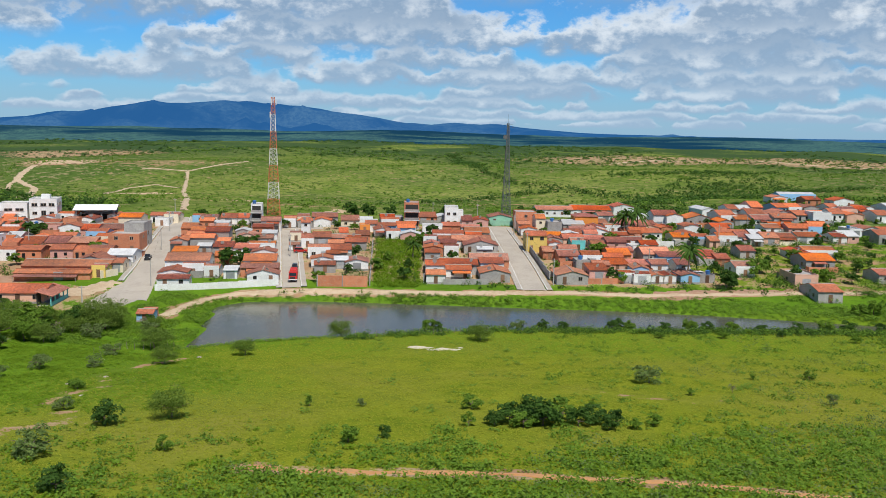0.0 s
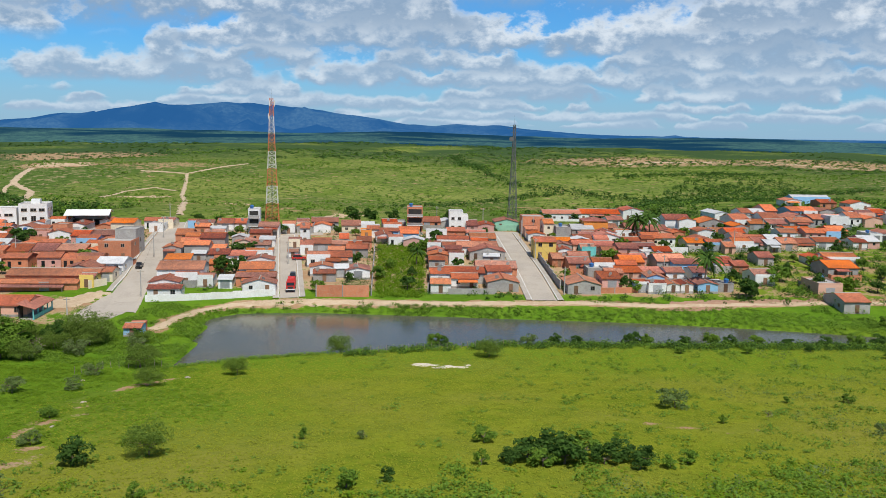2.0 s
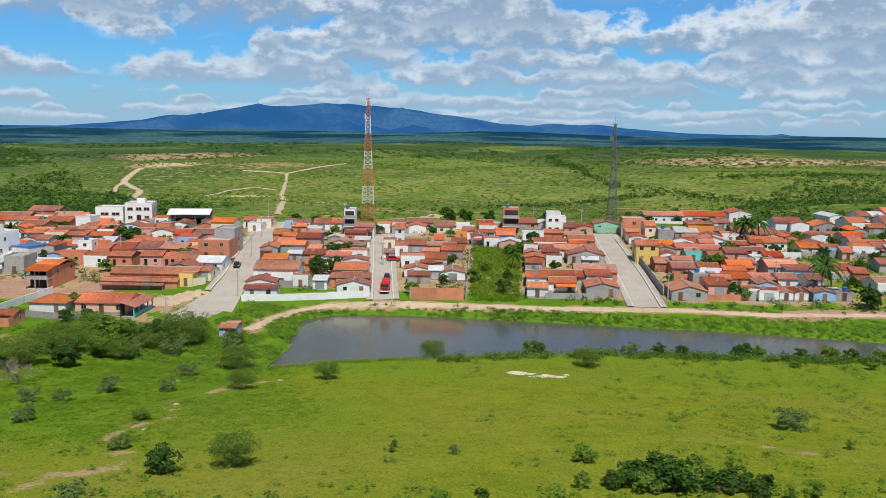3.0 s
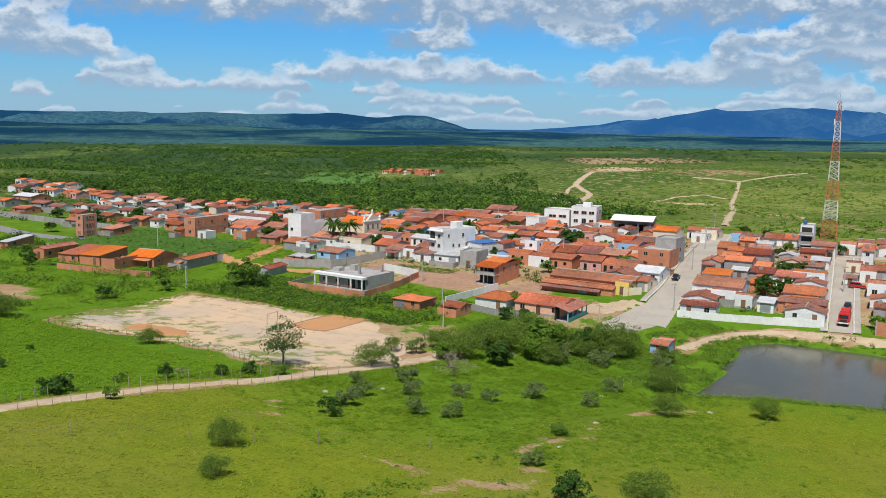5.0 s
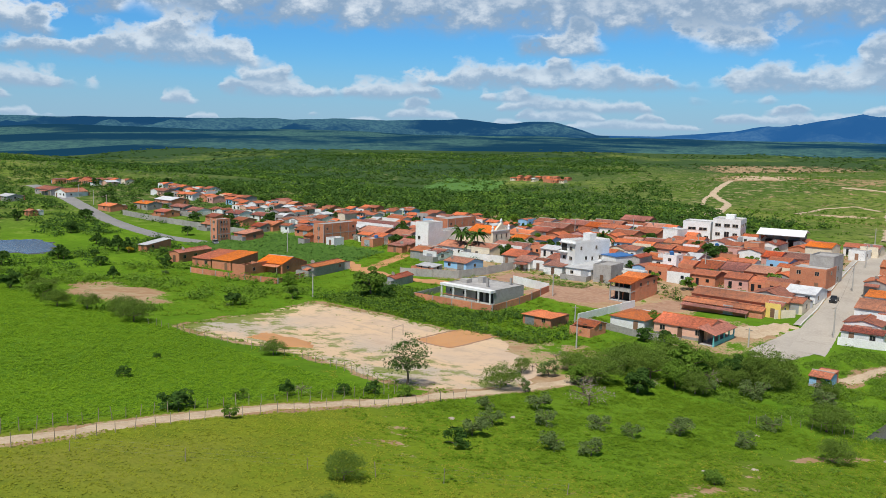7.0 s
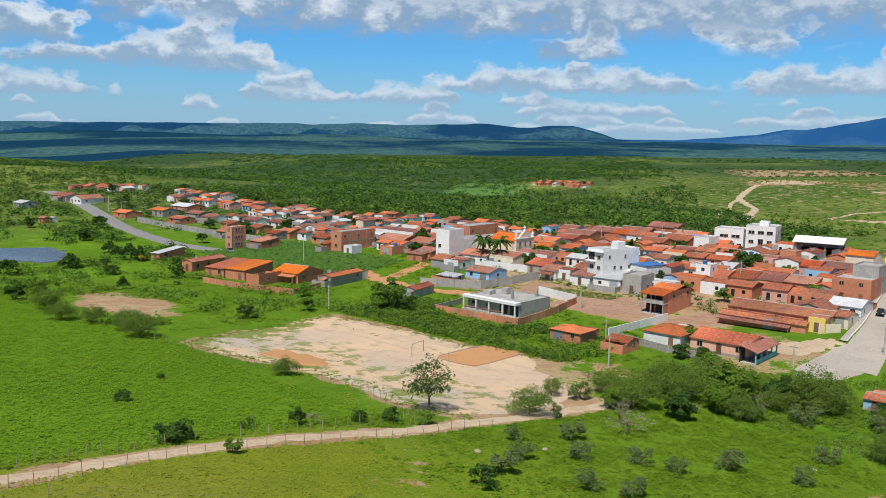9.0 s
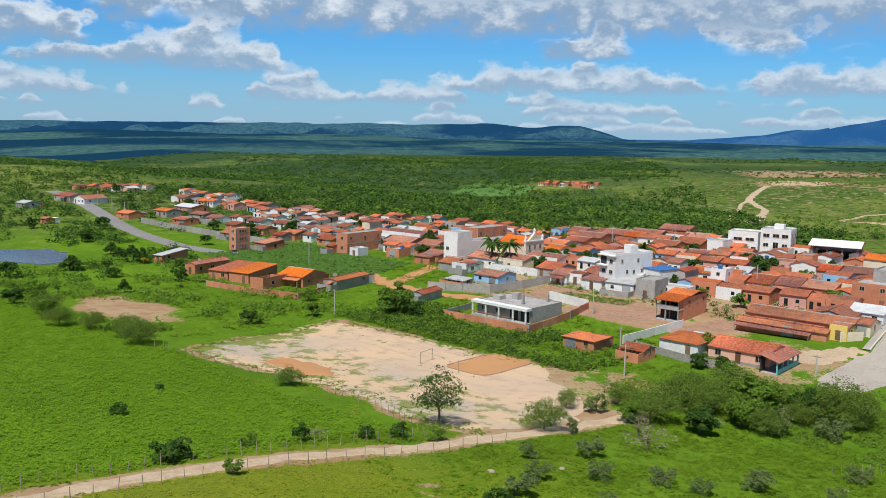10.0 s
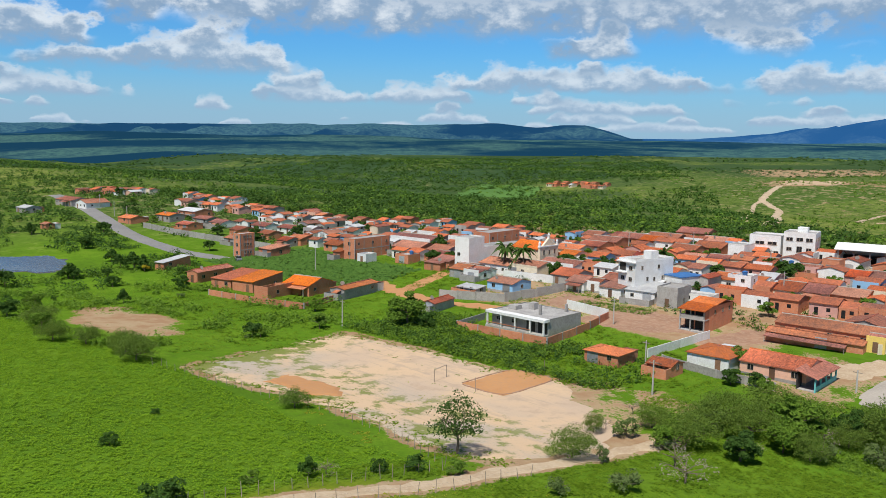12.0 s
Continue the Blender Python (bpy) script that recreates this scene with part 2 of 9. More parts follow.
MAT = {
    "white": surface("white_paint", [(0.82, 0.82, 0.80), (0.74, 0.73, 0.70), (0.62, 0.60, 0.56)], 0.5, 4, 0.8, spread=0.08),
    "cream": surface("cream_paint", [(0.80, 0.70, 0.52), (0.73, 0.62, 0.45), (0.62, 0.53, 0.40)], 0.5, 4, 0.8, spread=0.1),
    "pink": surface("pink_paint", [(0.66, 0.36, 0.29), (0.58, 0.30, 0.25), (0.50, 0.30, 0.26)], 0.5, 4, 0.8, spread=0.15),
    "peach": surface("peach_paint", [(0.74, 0.44, 0.31), (0.66, 0.38, 0.27), (0.6, 0.38, 0.29)], 0.5, 4, 0.8, spread=0.1),
    "yellow": surface("yellow_paint", [(0.78, 0.57, 0.14), (0.72, 0.50, 0.12), (0.62, 0.46, 0.16)], 0.5, 4, 0.8, spread=0.08),
    "green": surface("green_paint", [(0.30, 0.60, 0.42), (0.26, 0.52, 0.38), (0.3, 0.48, 0.38)], 0.5, 4, 0.8, spread=0.1),
    "teal": surface("turquoise_paint", [(0.16, 0.62, 0.60), (0.13, 0.52, 0.52), (0.2, 0.48, 0.47)], 0.5, 4, 0.75, spread=0.1),
    "sky": surface("light_blue_paint", [(0.28, 0.52, 0.76), (0.24, 0.46, 0.68), (0.3, 0.45, 0.6)], 0.5, 4, 0.8, spread=0.12),
    "blue": surface("blue_grey_paint", [(0.20, 0.33, 0.50), (0.18, 0.29, 0.43), (0.25, 0.32, 0.4)], 0.5, 4, 0.8, spread=0.1),
    "orange": surface("orange_paint", [(0.80, 0.28, 0.04), (0.74, 0.25, 0.05), (0.62, 0.24, 0.08)], 0.5, 4, 0.75, spread=0.05),
    "cement": surface("cement_render", [(0.40, 0.38, 0.35), (0.33, 0.31, 0.29), (0.25, 0.23, 0.21)], 0.45, 3, 0.95, bump=0.01, spread=0.18),
    "brick": surface("hollow_clay_brick", [(0.60, 0.215, 0.105), (0.50, 0.175, 0.088), (0.53, 0.30, 0.19)], 0.5, 3.2, 0.95, bump=0.015, spread=0.15),
    "new": tile_roof("new_clay_tiles", [(0.66, 0.155, 0.045), (0.56, 0.135, 0.045), (0.38, 0.11, 0.052)]),
    "old": tile_roof("weathered_clay_tiles", [(0.48, 0.130, 0.052), (0.36, 0.106, 0.050), (0.20, 0.083, 0.054)]),
    "dark": tile_roof("blackened_clay_tiles", [(0.38, 0.125, 0.068), (0.27, 0.10, 0.062), (0.17, 0.085, 0.062)]),
    "tin": surface("fibre_cement_sheet", [(0.50, 0.50, 0.49), (0.40, 0.40, 0.40), (0.62, 0.61, 0.59)], 0.5, 3, 0.7, bump=0.01, spread=0.2),
    "slab": surface("concrete_slab", [(0.42, 0.40, 0.37), (0.32, 0.30, 0.28), (0.22, 0.21, 0.20)], 0.3, 2.5, 0.95, bump=0.01, spread=0.15),
    "glass": surface("dark_window_glass", [(0.015, 0.018, 0.02), (0.02, 0.022, 0.024), (0.03, 0.03, 0.032)], 0.5, 2, 0.15),
    "trim": surface("window_frame_paint", [(0.36, 0.31, 0.25), (0.28, 0.23, 0.18), (0.22, 0.18, 0.14)], 0.8, 6, 0.6, spread=0.5),
    "door": surface("wooden_door", [(0.20, 0.10, 0.055), (0.15, 0.08, 0.05), (0.28, 0.18, 0.11)], 1.0, 8, 0.6, spread=0.5),
    "shutter": surface("metal_shutter", [(0.42, 0.43, 0.44), (0.35, 0.36, 0.37), (0.28, 0.27, 0.26)], 1.0, 8, 0.5, metal=0.3, spread=0.4),
    "tank": surface("blue_water_tank", [(0.04, 0.16, 0.42), (0.035, 0.14, 0.36), (0.06, 0.16, 0.34)], 1.0, 6, 0.45),
    # Near-black tone that paints shade in openings and interiors.
    "void_shade": surface("dark_interior_shade", [(0.03, 0.028, 0.026), (0.04, 0.036, 0.03), (0.05, 0.045, 0.04)], 0.7, 4, 0.95),
    "asphalt": surface("worn_asphalt", [(0.235, 0.225, 0.21), (0.20, 0.19, 0.18), (0.27, 0.26, 0.24)], 0.12, 1.3, 0.95, bump=0.01),
    "paving": surface("stone_paved_street", [(0.41, 0.36, 0.295), (0.35, 0.305, 0.25), (0.47, 0.415, 0.34)], 0.14, 2.2, 0.95, bump=0.02, bump_scale=7),
    "kerb": surface("whitewashed_kerb", [(0.62, 0.60, 0.55), (0.5, 0.48, 0.44), (0.4, 0.37, 0.33)], 0.4, 4, 0.9),
    "walkway": surface("cement_pavement", [(0.43, 0.39, 0.33), (0.36, 0.32, 0.27), (0.30, 0.26, 0.22)], 0.3, 3, 0.95),
    "track": surface("sandy_track", [(0.50, 0.375, 0.24), (0.42, 0.30, 0.185), (0.56, 0.45, 0.31)], 0.2, 1.8, 1.0, bump=0.04),
    "sand": surface("bare_sandy_ground", [(0.55, 0.395, 0.24), (0.47, 0.33, 0.195), (0.40, 0.275, 0.16)], 0.11, 0.9, 1.0, bump=0.04),
    "field": surface("even_green_field", [(0.07, 0.17, 0.02), (0.09, 0.2, 0.025), (0.06, 0.14, 0.02)], 0.03, 0.4, 1.0),
    "clay": surface("orange_clay_court", [(0.52, 0.26, 0.10), (0.47, 0.225, 0.085), (0.44, 0.24, 0.12)], 0.16, 1.6, 1.0, bump=0.02),
    "earth": surface("brown_tilled_earth", [(0.36, 0.205, 0.125), (0.30, 0.165, 0.10), (0.43, 0.29, 0.19)], 0.2, 1.1, 1.0, bump=0.08),
    "red_paint": surface("red_enamel", [(0.55, 0.02, 0.015), (0.48, 0.02, 0.015), (0.4, 0.03, 0.02)], 0.7, 5, 0.35),
    "red_tarp": surface("red_tarpaulin", [(0.62, 0.03, 0.02), (0.52, 0.025, 0.02), (0.45, 0.04, 0.03)], 0.8, 5, 0.6, bump=0.03),
    "silver": surface("silver_car_paint", [(0.35, 0.36, 0.37), (0.32, 0.33, 0.34), (0.28, 0.28, 0.29)], 0.7, 5, 0.3, metal=0.5),
    "black_paint": surface("black_car_paint", [(0.02, 0.02, 0.022), (0.025, 0.025, 0.027), (0.04, 0.038, 0.035)], 0.7, 5, 0.3),
    "rubber": surface("tyre_rubber", [(0.02, 0.02, 0.02), (0.03, 0.03, 0.028), (0.05, 0.045, 0.04)], 1, 8, 0.9),
    "steel_red": surface("red_tower_paint", [(0.62, 0.17, 0.06), (0.55, 0.15, 0.06), (0.45, 0.17, 0.09)], 0.6, 4, 0.6),
    "steel_white": surface("white_tower_paint", [(0.74, 0.72, 0.68), (0.66, 0.64, 0.6), (0.55, 0.51, 0.46)], 0.6, 4, 0.6),
    "steel": surface("galvanised_steel", [(0.16, 0.17, 0.17), (0.13, 0.14, 0.14), (0.2, 0.19, 0.18)], 0.6, 4, 0.55, metal=0.5),
    "pole": surface("concrete_pole", [(0.48, 0.46, 0.42), (0.42, 0.40, 0.36), (0.36, 0.33, 0.29)], 0.6, 4, 0.9),
    "stake": surface("weathered_stake", [(0.30, 0.25, 0.19), (0.24, 0.20, 0.15), (0.38, 0.33, 0.27)], 1.2, 8, 0.95, spread=0.3),
    "bark": surface("tree_bark", [(0.17, 0.125, 0.085), (0.12, 0.09, 0.065), (0.23, 0.18, 0.13)], 1.5, 9, 0.95, bump=0.03),
    "chalk": surface("pale_sandstone", [(0.66, 0.58, 0.45), (0.56, 0.48, 0.36), (0.42, 0.36, 0.24)], 0.5, 2.5, 0.95, bump=0.08),
    "rock": surface("pale_rock", [(0.40, 0.33, 0.24), (0.32, 0.26, 0.19), (0.46, 0.40, 0.31)], 0.6, 3, 0.95, bump=0.06),
    "leaf": leaf_material("broad_leaves", [(0.100, 0.195, 0.022), (0.200, 0.315, 0.038), (0.125, 0.215, 0.036)]),
    "leaf_dark": leaf_material("dark_leaves", [(0.040, 0.095, 0.018), (0.090, 0.170, 0.030), (0.060, 0.115, 0.026)]),
    "leaf_mesquite": leaf_material("feathery_leaves", [(0.095, 0.168, 0.026), (0.205, 0.285, 0.046), (0.14, 0.21, 0.04)]),
    "leaf_grey": leaf_material("grey_green_scrub", [(0.110, 0.175, 0.048), (0.190, 0.260, 0.072), (0.17, 0.22, 0.08)]),
    "leaf_lime": leaf_material("bright_weeds", [(0.135, 0.245, 0.015), (0.210, 0.320, 0.023), (0.16, 0.26, 0.02)], 0.45),
    "leaf_yellow": leaf_material("yellow_blossom", [(0.55, 0.38, 0.02), (0.66, 0.47, 0.03), (0.3, 0.3, 0.04)]),
    "leaf_crop": leaf_material("crop_leaves", [(0.145, 0.275, 0.012), (0.225, 0.360, 0.020), (0.165, 0.285, 0.016)]),
    "leaf_maize": leaf_material("maize_leaves", [(0.075, 0.165, 0.03), (0.13, 0.24, 0.045), (0.09, 0.185, 0.035)]),
    "grass": leaf_material("grass_blades", [(0.235, 0.285, 0.022), (0.345, 0.380, 0.036), (0.32, 0.33, 0.045)], 0.5),
    "twig": leaf_material("dry_twigs", [(0.26, 0.22, 0.16), (0.34, 0.29, 0.22), (0.3, 0.25, 0.18)], 0.1),
}


def water_material():
    m = bpy.data.materials.new("pond_water")
    m.use_nodes = True
    g = Nodes(m.node_tree)
    p = m.node_tree.nodes["Principled BSDF"]
    co = g.add("ShaderNodeTexCoord").outputs["Object"]
    murk = g.ramp(g.noise(co, 0.035, 3.0), 0.35, 0.65)
    g.put(p.inputs["Base Color"], g.mix(murk, (0.105, 0.098, 0.066), (0.080, 0.086, 0.070)))
    p.inputs["Roughness"].default_value, p.inputs["IOR"].default_value = 0.12, 1.33
    st = g.add("ShaderNodeMapping")
    st.inputs["Scale"].default_value = (0.8, 1.7, 1)
    g.put(st.inputs[0], co)
    n = g.add("ShaderNodeBump")
    n.inputs["Strength"].default_value, n.inputs["Distance"].default_value = 0.35, 0.05
    g.put(n.inputs["Height"], g.noise(st.outputs[0], 1.6, 4.0, 0.6))
    g.put(p.inputs["Normal"], n.outputs[0])
    return m


MAT["water"] = water_material()


def pitch_material():
    """Trodden pale sand with gravel, ruts and thin grass, thickest where nobody plays."""
    m = bpy.data.materials.new("scuffed_sand_pitch")
    m.use_nodes = True
    g = Nodes(m.node_tree)
    p = m.node_tree.nodes["Principled BSDF"]
    co = g.add("ShaderNodeTexCoord").outputs["Object"]
    sep = g.add("ShaderNodeSeparateXYZ")
    g.put(sep.inputs[0], co)
    big, mid, fine = g.noise(co, 0.07, 4.0), g.noise(co, 0.28, 5.0, 0.62), g.noise(co, 2.6, 5.0, 0.7)
    c = g.mix(g.ramp(big, 0.38, 0.62), (0.61, 0.435, 0.275), (0.53, 0.395, 0.28))
    c = g.mix(g.math("MULTIPLY", g.ramp(mid, 0.5, 0.66), 0.7), c, (0.47, 0.345, 0.24))
    st = g.add("ShaderNodeMapping")
    st.inputs["Rotation"].default_value, st.inputs["Scale"].default_value = (0, 0, 0.75), (0.12, 1.1, 1)
    g.put(st.inputs[0], co)
    rut = g.noise(st.outputs[0], 0.7, 4.0, 0.6)
    c = g.mix(g.math("MULTIPLY", g.ramp(rut, 0.54, 0.66), 0.6), c, (0.43, 0.33, 0.24))
    out = g.math("ADD", g.ramp(g.math("ADD", sep.outputs[1], g.math("MULTIPLY", g.math("SUBTRACT", big, 0.5), 30.0)), 147.0, 132.0), g.ramp(sep.outputs[0], -166.0, -178.0))
    gravel = g.math("MULTIPLY", g.math("MULTIPLY", out, g.ramp(big, 0.42, 0.55)), g.ramp(fine, 0.4, 0.6, 0.5, 1.0))
    c = g.mix(g.math("MULTIPLY", gravel, 0.8), c, (0.43, 0.38, 0.31))
    green = g.math("ADD", mid, g.math("ADD", g.math("MULTIPLY", out, 0.10), g.math("MULTIPLY", g.math("SUBTRACT", fine, 0.5), 0.35)))
    c = g.mix(g.math("MULTIPLY", g.ramp(green, 0.585, 0.70), g.math("MULTIPLY", out, 0.9)), c, (0.20, 0.225, 0.055))
    c = g.mix(g.math("MULTIPLY", g.ramp(fine, 0.55, 0.72), 0.4), c, (0.36, 0.27, 0.19))
    g.put(p.inputs["Base Color"], c)
    p.inputs["Roughness"].default_value = 1.0
    p.inputs["Specular IOR Level"].default_value = 0.1
    n = g.add("ShaderNodeBump")
    n.inputs["Strength"].default_value, n.inputs["Distance"].default_value = 0.8, 0.08
    g.put(n.inputs["Height"], fine)
    g.put(p.inputs["Normal"], n.outputs[0])
    return m


MAT["pitch"] = pitch_material()


def ground_material():
    """Pasture, weeds and bare soil; lush and bare come with the land as it lies."""
    m = bpy.data.materials.new("pasture_ground")
    m.use_nodes = True
    g = Nodes(m.node_tree)
    p = m.node_tree.nodes["Principled BSDF"]
    co = g.add("ShaderNodeTexCoord").outputs["Object"]
    lush = g.add("ShaderNodeAttribute", attribute="lush").outputs["Fac"]
    bare = g.add("ShaderNodeAttribute", attribute="bare").outputs["Fac"]
    wild = g.add("ShaderNodeAttribute", attribute="wild").outputs["Fac"]
    big = g.noise(co, 0.028, 5.0, 0.6)
    mid = g.noise(co, 0.16, 5.0, 0.62)
    fine = g.noise(co, 1.9, 5.0, 0.7)
    huge = g.noise(co, 0.0032, 5.0, 0.6)
    dry = g.mix(g.ramp(mid, 0.36, 0.66), (0.215, 0.245, 0.020), (0.140, 0.188, 0.014))
    dry = g.mix(g.ramp(big, 0.42, 0.7), dry, (0.230, 0.225, 0.036))
    wet = g.mix(g.ramp(mid, 0.35, 0.66), (0.098, 0.200, 0.014), (0.135, 0.240, 0.018))
    wet = g.mix(g.ramp(big, 0.45, 0.7), wet, (0.085, 0.170, 0.014))
    c = g.mix(lush, dry, wet)
    scrub = g.mix(g.ramp(big, 0.38, 0.6), (0.135, 0.190, 0.034), (0.215, 0.245, 0.062))
    scrub = g.mix(g.ramp(huge, 0.42, 0.6), scrub, (0.075, 0.125, 0.028))
    scrub = g.mix(g.math("MULTIPLY", g.ramp(g.math("ADD", mid, g.math("MULTIPLY", g.math("SUBTRACT", huge, 0.5), 0.5)), 0.54, 0.68), 0.7), scrub, (0.36, 0.29, 0.16))
    c = g.mix(wild, c, scrub)
    tuft = g.noise(co, 0.55, 4.0, 0.62)
    c = g.mix(g.math("MULTIPLY", g.ramp(tuft, 0.5, 0.68), g.math("ADD", 0.30, g.math("MULTIPLY", lush, 0.12))), c, (0.068, 0.115, 0.016))
    bush = g.noise(co, 0.21, 3.0, 0.7)
    c = g.mix(g.math("MULTIPLY", g.ramp(bush, 0.53, 0.6), g.math("MULTIPLY", wild, 0.8)), c, (0.040, 0.075, 0.018))
    wood = g.add("ShaderNodeAttribute", attribute="wood").outputs["Fac"]
    c = g.mix(g.math("MULTIPLY", wood, g.ramp(g.noise(co, 0.006, 6.0, 0.65), 0.35, 0.52)), c, (0.038, 0.074, 0.032))
    c = g.mix(g.math("MULTIPLY", g.ramp(fine, 0.46, 0.75), 0.45), c, (0.080, 0.130, 0.016))
    soil = g.mix(g.ramp(mid, 0.4, 0.65), (0.42, 0.305, 0.18), (0.35, 0.215, 0.12))
    edge = g.math("ADD", bare, g.math("MULTIPLY", g.math("SUBTRACT", mid, 0.5), 1.4))
    edge = g.math("ADD", edge, g.math("MULTIPLY", g.math("SUBTRACT", fine, 0.5), 0.8))
    c = g.mix(g.ramp(edge, 0.45, 0.6), c, soil)
    g.put(p.inputs["Base Color"], c)
    p.inputs["Roughness"].default_value = 1.0
    p.inputs["Specular IOR Level"].default_value = 0.0
    n = g.add("ShaderNodeBump")
    n.inputs["Strength"].default_value, n.inputs["Distance"].default_value = 0.9, 0.28
    g.put(n.inputs["Height"], g.noise(co, 1.1, 6.0, 0.7))
    g.put(p.inputs["Normal"], n.outputs[0])
    return m


MAT["ground"] = ground_material()


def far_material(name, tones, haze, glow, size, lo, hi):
    """Wooded hills and clearings many kilometres off: a backdrop with cloud shadow and blue air painted in."""
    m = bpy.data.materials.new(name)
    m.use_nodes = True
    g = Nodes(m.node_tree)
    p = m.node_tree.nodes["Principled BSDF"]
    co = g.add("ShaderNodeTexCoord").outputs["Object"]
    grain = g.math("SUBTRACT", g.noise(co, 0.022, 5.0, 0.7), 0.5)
    # Large noise patches paint cloud shadow into the tones, broken up by grain.
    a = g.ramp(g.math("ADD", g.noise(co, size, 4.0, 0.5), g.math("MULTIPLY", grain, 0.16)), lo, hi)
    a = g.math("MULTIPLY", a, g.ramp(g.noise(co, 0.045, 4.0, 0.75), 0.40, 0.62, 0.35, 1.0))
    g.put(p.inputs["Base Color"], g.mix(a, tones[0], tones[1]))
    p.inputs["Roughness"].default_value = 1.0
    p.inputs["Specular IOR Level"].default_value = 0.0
    # Blue air haze, put in as an even emission.
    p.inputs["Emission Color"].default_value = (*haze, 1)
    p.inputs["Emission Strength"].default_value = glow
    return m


# Dark tones paint cloud shadow, light tones sunlit land; emission adds the haze.
MAT["hills"] = far_material("far_wooded_hills_shaded", [(0.002, 0.008, 0.012), (0.046, 0.092, 0.070)], (0.011, 0.060, 0.150), 1.0, 0.0011, 0.46, 0.56)
MAT["plain"] = far_material("far_wooded_plain_shaded", [(0.002, 0.008, 0.010), (0.060, 0.115, 0.065)], (0.009, 0.048, 0.100), 1.0, 0.0016, 0.44, 0.57)
MAT["mountain"] = far_material("far_haze_blue_mountain", [(0.004, 0.010, 0.016), (0.036, 0.058, 0.055)], (0.018, 0.105, 0.30), 1.05, 0.0022, 0.42, 0.60)


# ---- building blocks ----
def mesh(name, verts, faces, mat, uvs=None, smooth=False):
    me = bpy.data.meshes.new(name)
    me.from_pydata([tuple(v) for v in verts], [], faces)
    me.materials.append(mat)
    if uvs is not None:
        layer = me.uv_layers.new(name="UVMap")
        layer.data.foreach_set("uv", np.array(uvs, np.float32).ravel())
    if smooth:
        me.polygons.foreach_set("use_smooth", [True] * len(me.polygons))
    me.update()
    return me


class Shape:
    """Collects boxes, prisms and bars into one mesh."""

    def __init__(self):
        self.v, self.f, self.uv = [], [], []

    def face(self, pts, uv=None):
        i = len(self.v)
        self.v += [tuple(p) for p in pts]
        self.f.append(tuple(range(i, i + len(pts))))
        self.uv += uv if uv else [(p[0] + p[2] * 0.3, p[1] + p[2] * 0.3) for p in pts]
        return self

    def prism(self, lower, upper):
        """A closed solid between two rings of the same count (lower ring counter-clockwise from above)."""
        n, i = len(lower), len(self.v)
        self.v += [tuple(p) for p in lower] + [tuple(p) for p in upper]
        rings = [tuple(range(i + n - 1, i - 1, -1)), tuple(range(i + n, i + 2 * n))]
        rings += [(i + k, i + (k + 1) % n, i + n + (k + 1) % n, i + n + k) for k in range(n)]
        self.f += rings
        pts = lower + upper
        for r in rings:
            self.uv += [(pts[k - i][0], pts[k - i][1] + pts[k - i][2]) for k in r]
        return self

    def box(self, x0, y0, z0, x1, y1, z1, cut=0.0):
        lo = [(x0, y0, z0), (x1, y0, z0), (x1, y1, z0), (x0, y1, z0)]
        up = [(x0 + cut, y0 + cut, z1), (x1 - cut, y0 + cut, z1), (x1 - cut, y1 - cut, z1), (x0 + cut, y1 - cut, z1)]
        return self.prism(lo, up)

    def bar(self, a, b, r, r2=None, n=4):
        a, b = Vector(a), Vector(b)
        d = (b - a).normalized()
        s = d.cross(Vector((0, 0, 1)) if abs(d.z) < 0.9 else Vector((1, 0, 0))).normalized()
        t = s.cross(d)
        r2 = r if r2 is None else r2
        ring = [(math.cos(2 * math.pi * (k + 0.5) / n), math.sin(2 * math.pi * (k + 0.5) / n)) for k in range(n)]
        return self.prism([a + (s * c + t * e) * r for c, e in ring][::-1], [b + (s * c + t * e) * r2 for c, e in ring][::-1])

    def tube(self, pts, r, n=4):
        """One unbroken bent rod through the points."""
        i = len(self.v)
        for k, p in enumerate(pts):
            p = Vector(p)
            d = (Vector(pts[min(k + 1, len(pts) - 1)]) - Vector(pts[max(k - 1, 0)])).normalized()
            s = d.cross(Vector((0, 0, 1))).normalized()
            t = s.cross(d)
            self.v += [tuple(p + (s * math.cos(a) + t * math.sin(a)) * r) for a in (2 * math.pi * j / n for j in range(n))]
        for k in range(len(pts) - 1):
            for j in range(n):
                f = (i + k * n + j, i + k * n + (j + 1) % n, i + (k + 1) * n + (j + 1) % n, i + (k + 1) * n + j)
                self.f.append(f)
                self.uv += [(0, 0)] * 4
        return self

    def mesh(self, name, mat):
        return mesh(name, self.v, self.f, mat, self.uv)


def part(name, data, parent, label="", m=None):
    ob = new(name, data)
    ob.parent = parent
    if m is not None:
        ob.matrix_basis = m
    if label:
        ob["label"] = label
    return ob


def thing(name, label, category, m=None, group="", kind=""):
    ob = tagged(new(name), label, category, group, kind)
    if m is not None:
        ob.matrix_basis = m
    return ob


# ---- the lie of the land ----
def sstep(a, b, v):
    t = np.clip((v - a) / (b - a), 0.0, 1.0)
    return t * t * (3 - 2 * t)


def soft(v, k):
    """A ramp that starts gently: 0 below, v above."""
    return 0.5 * (v + np.sqrt(v * v + k * k))


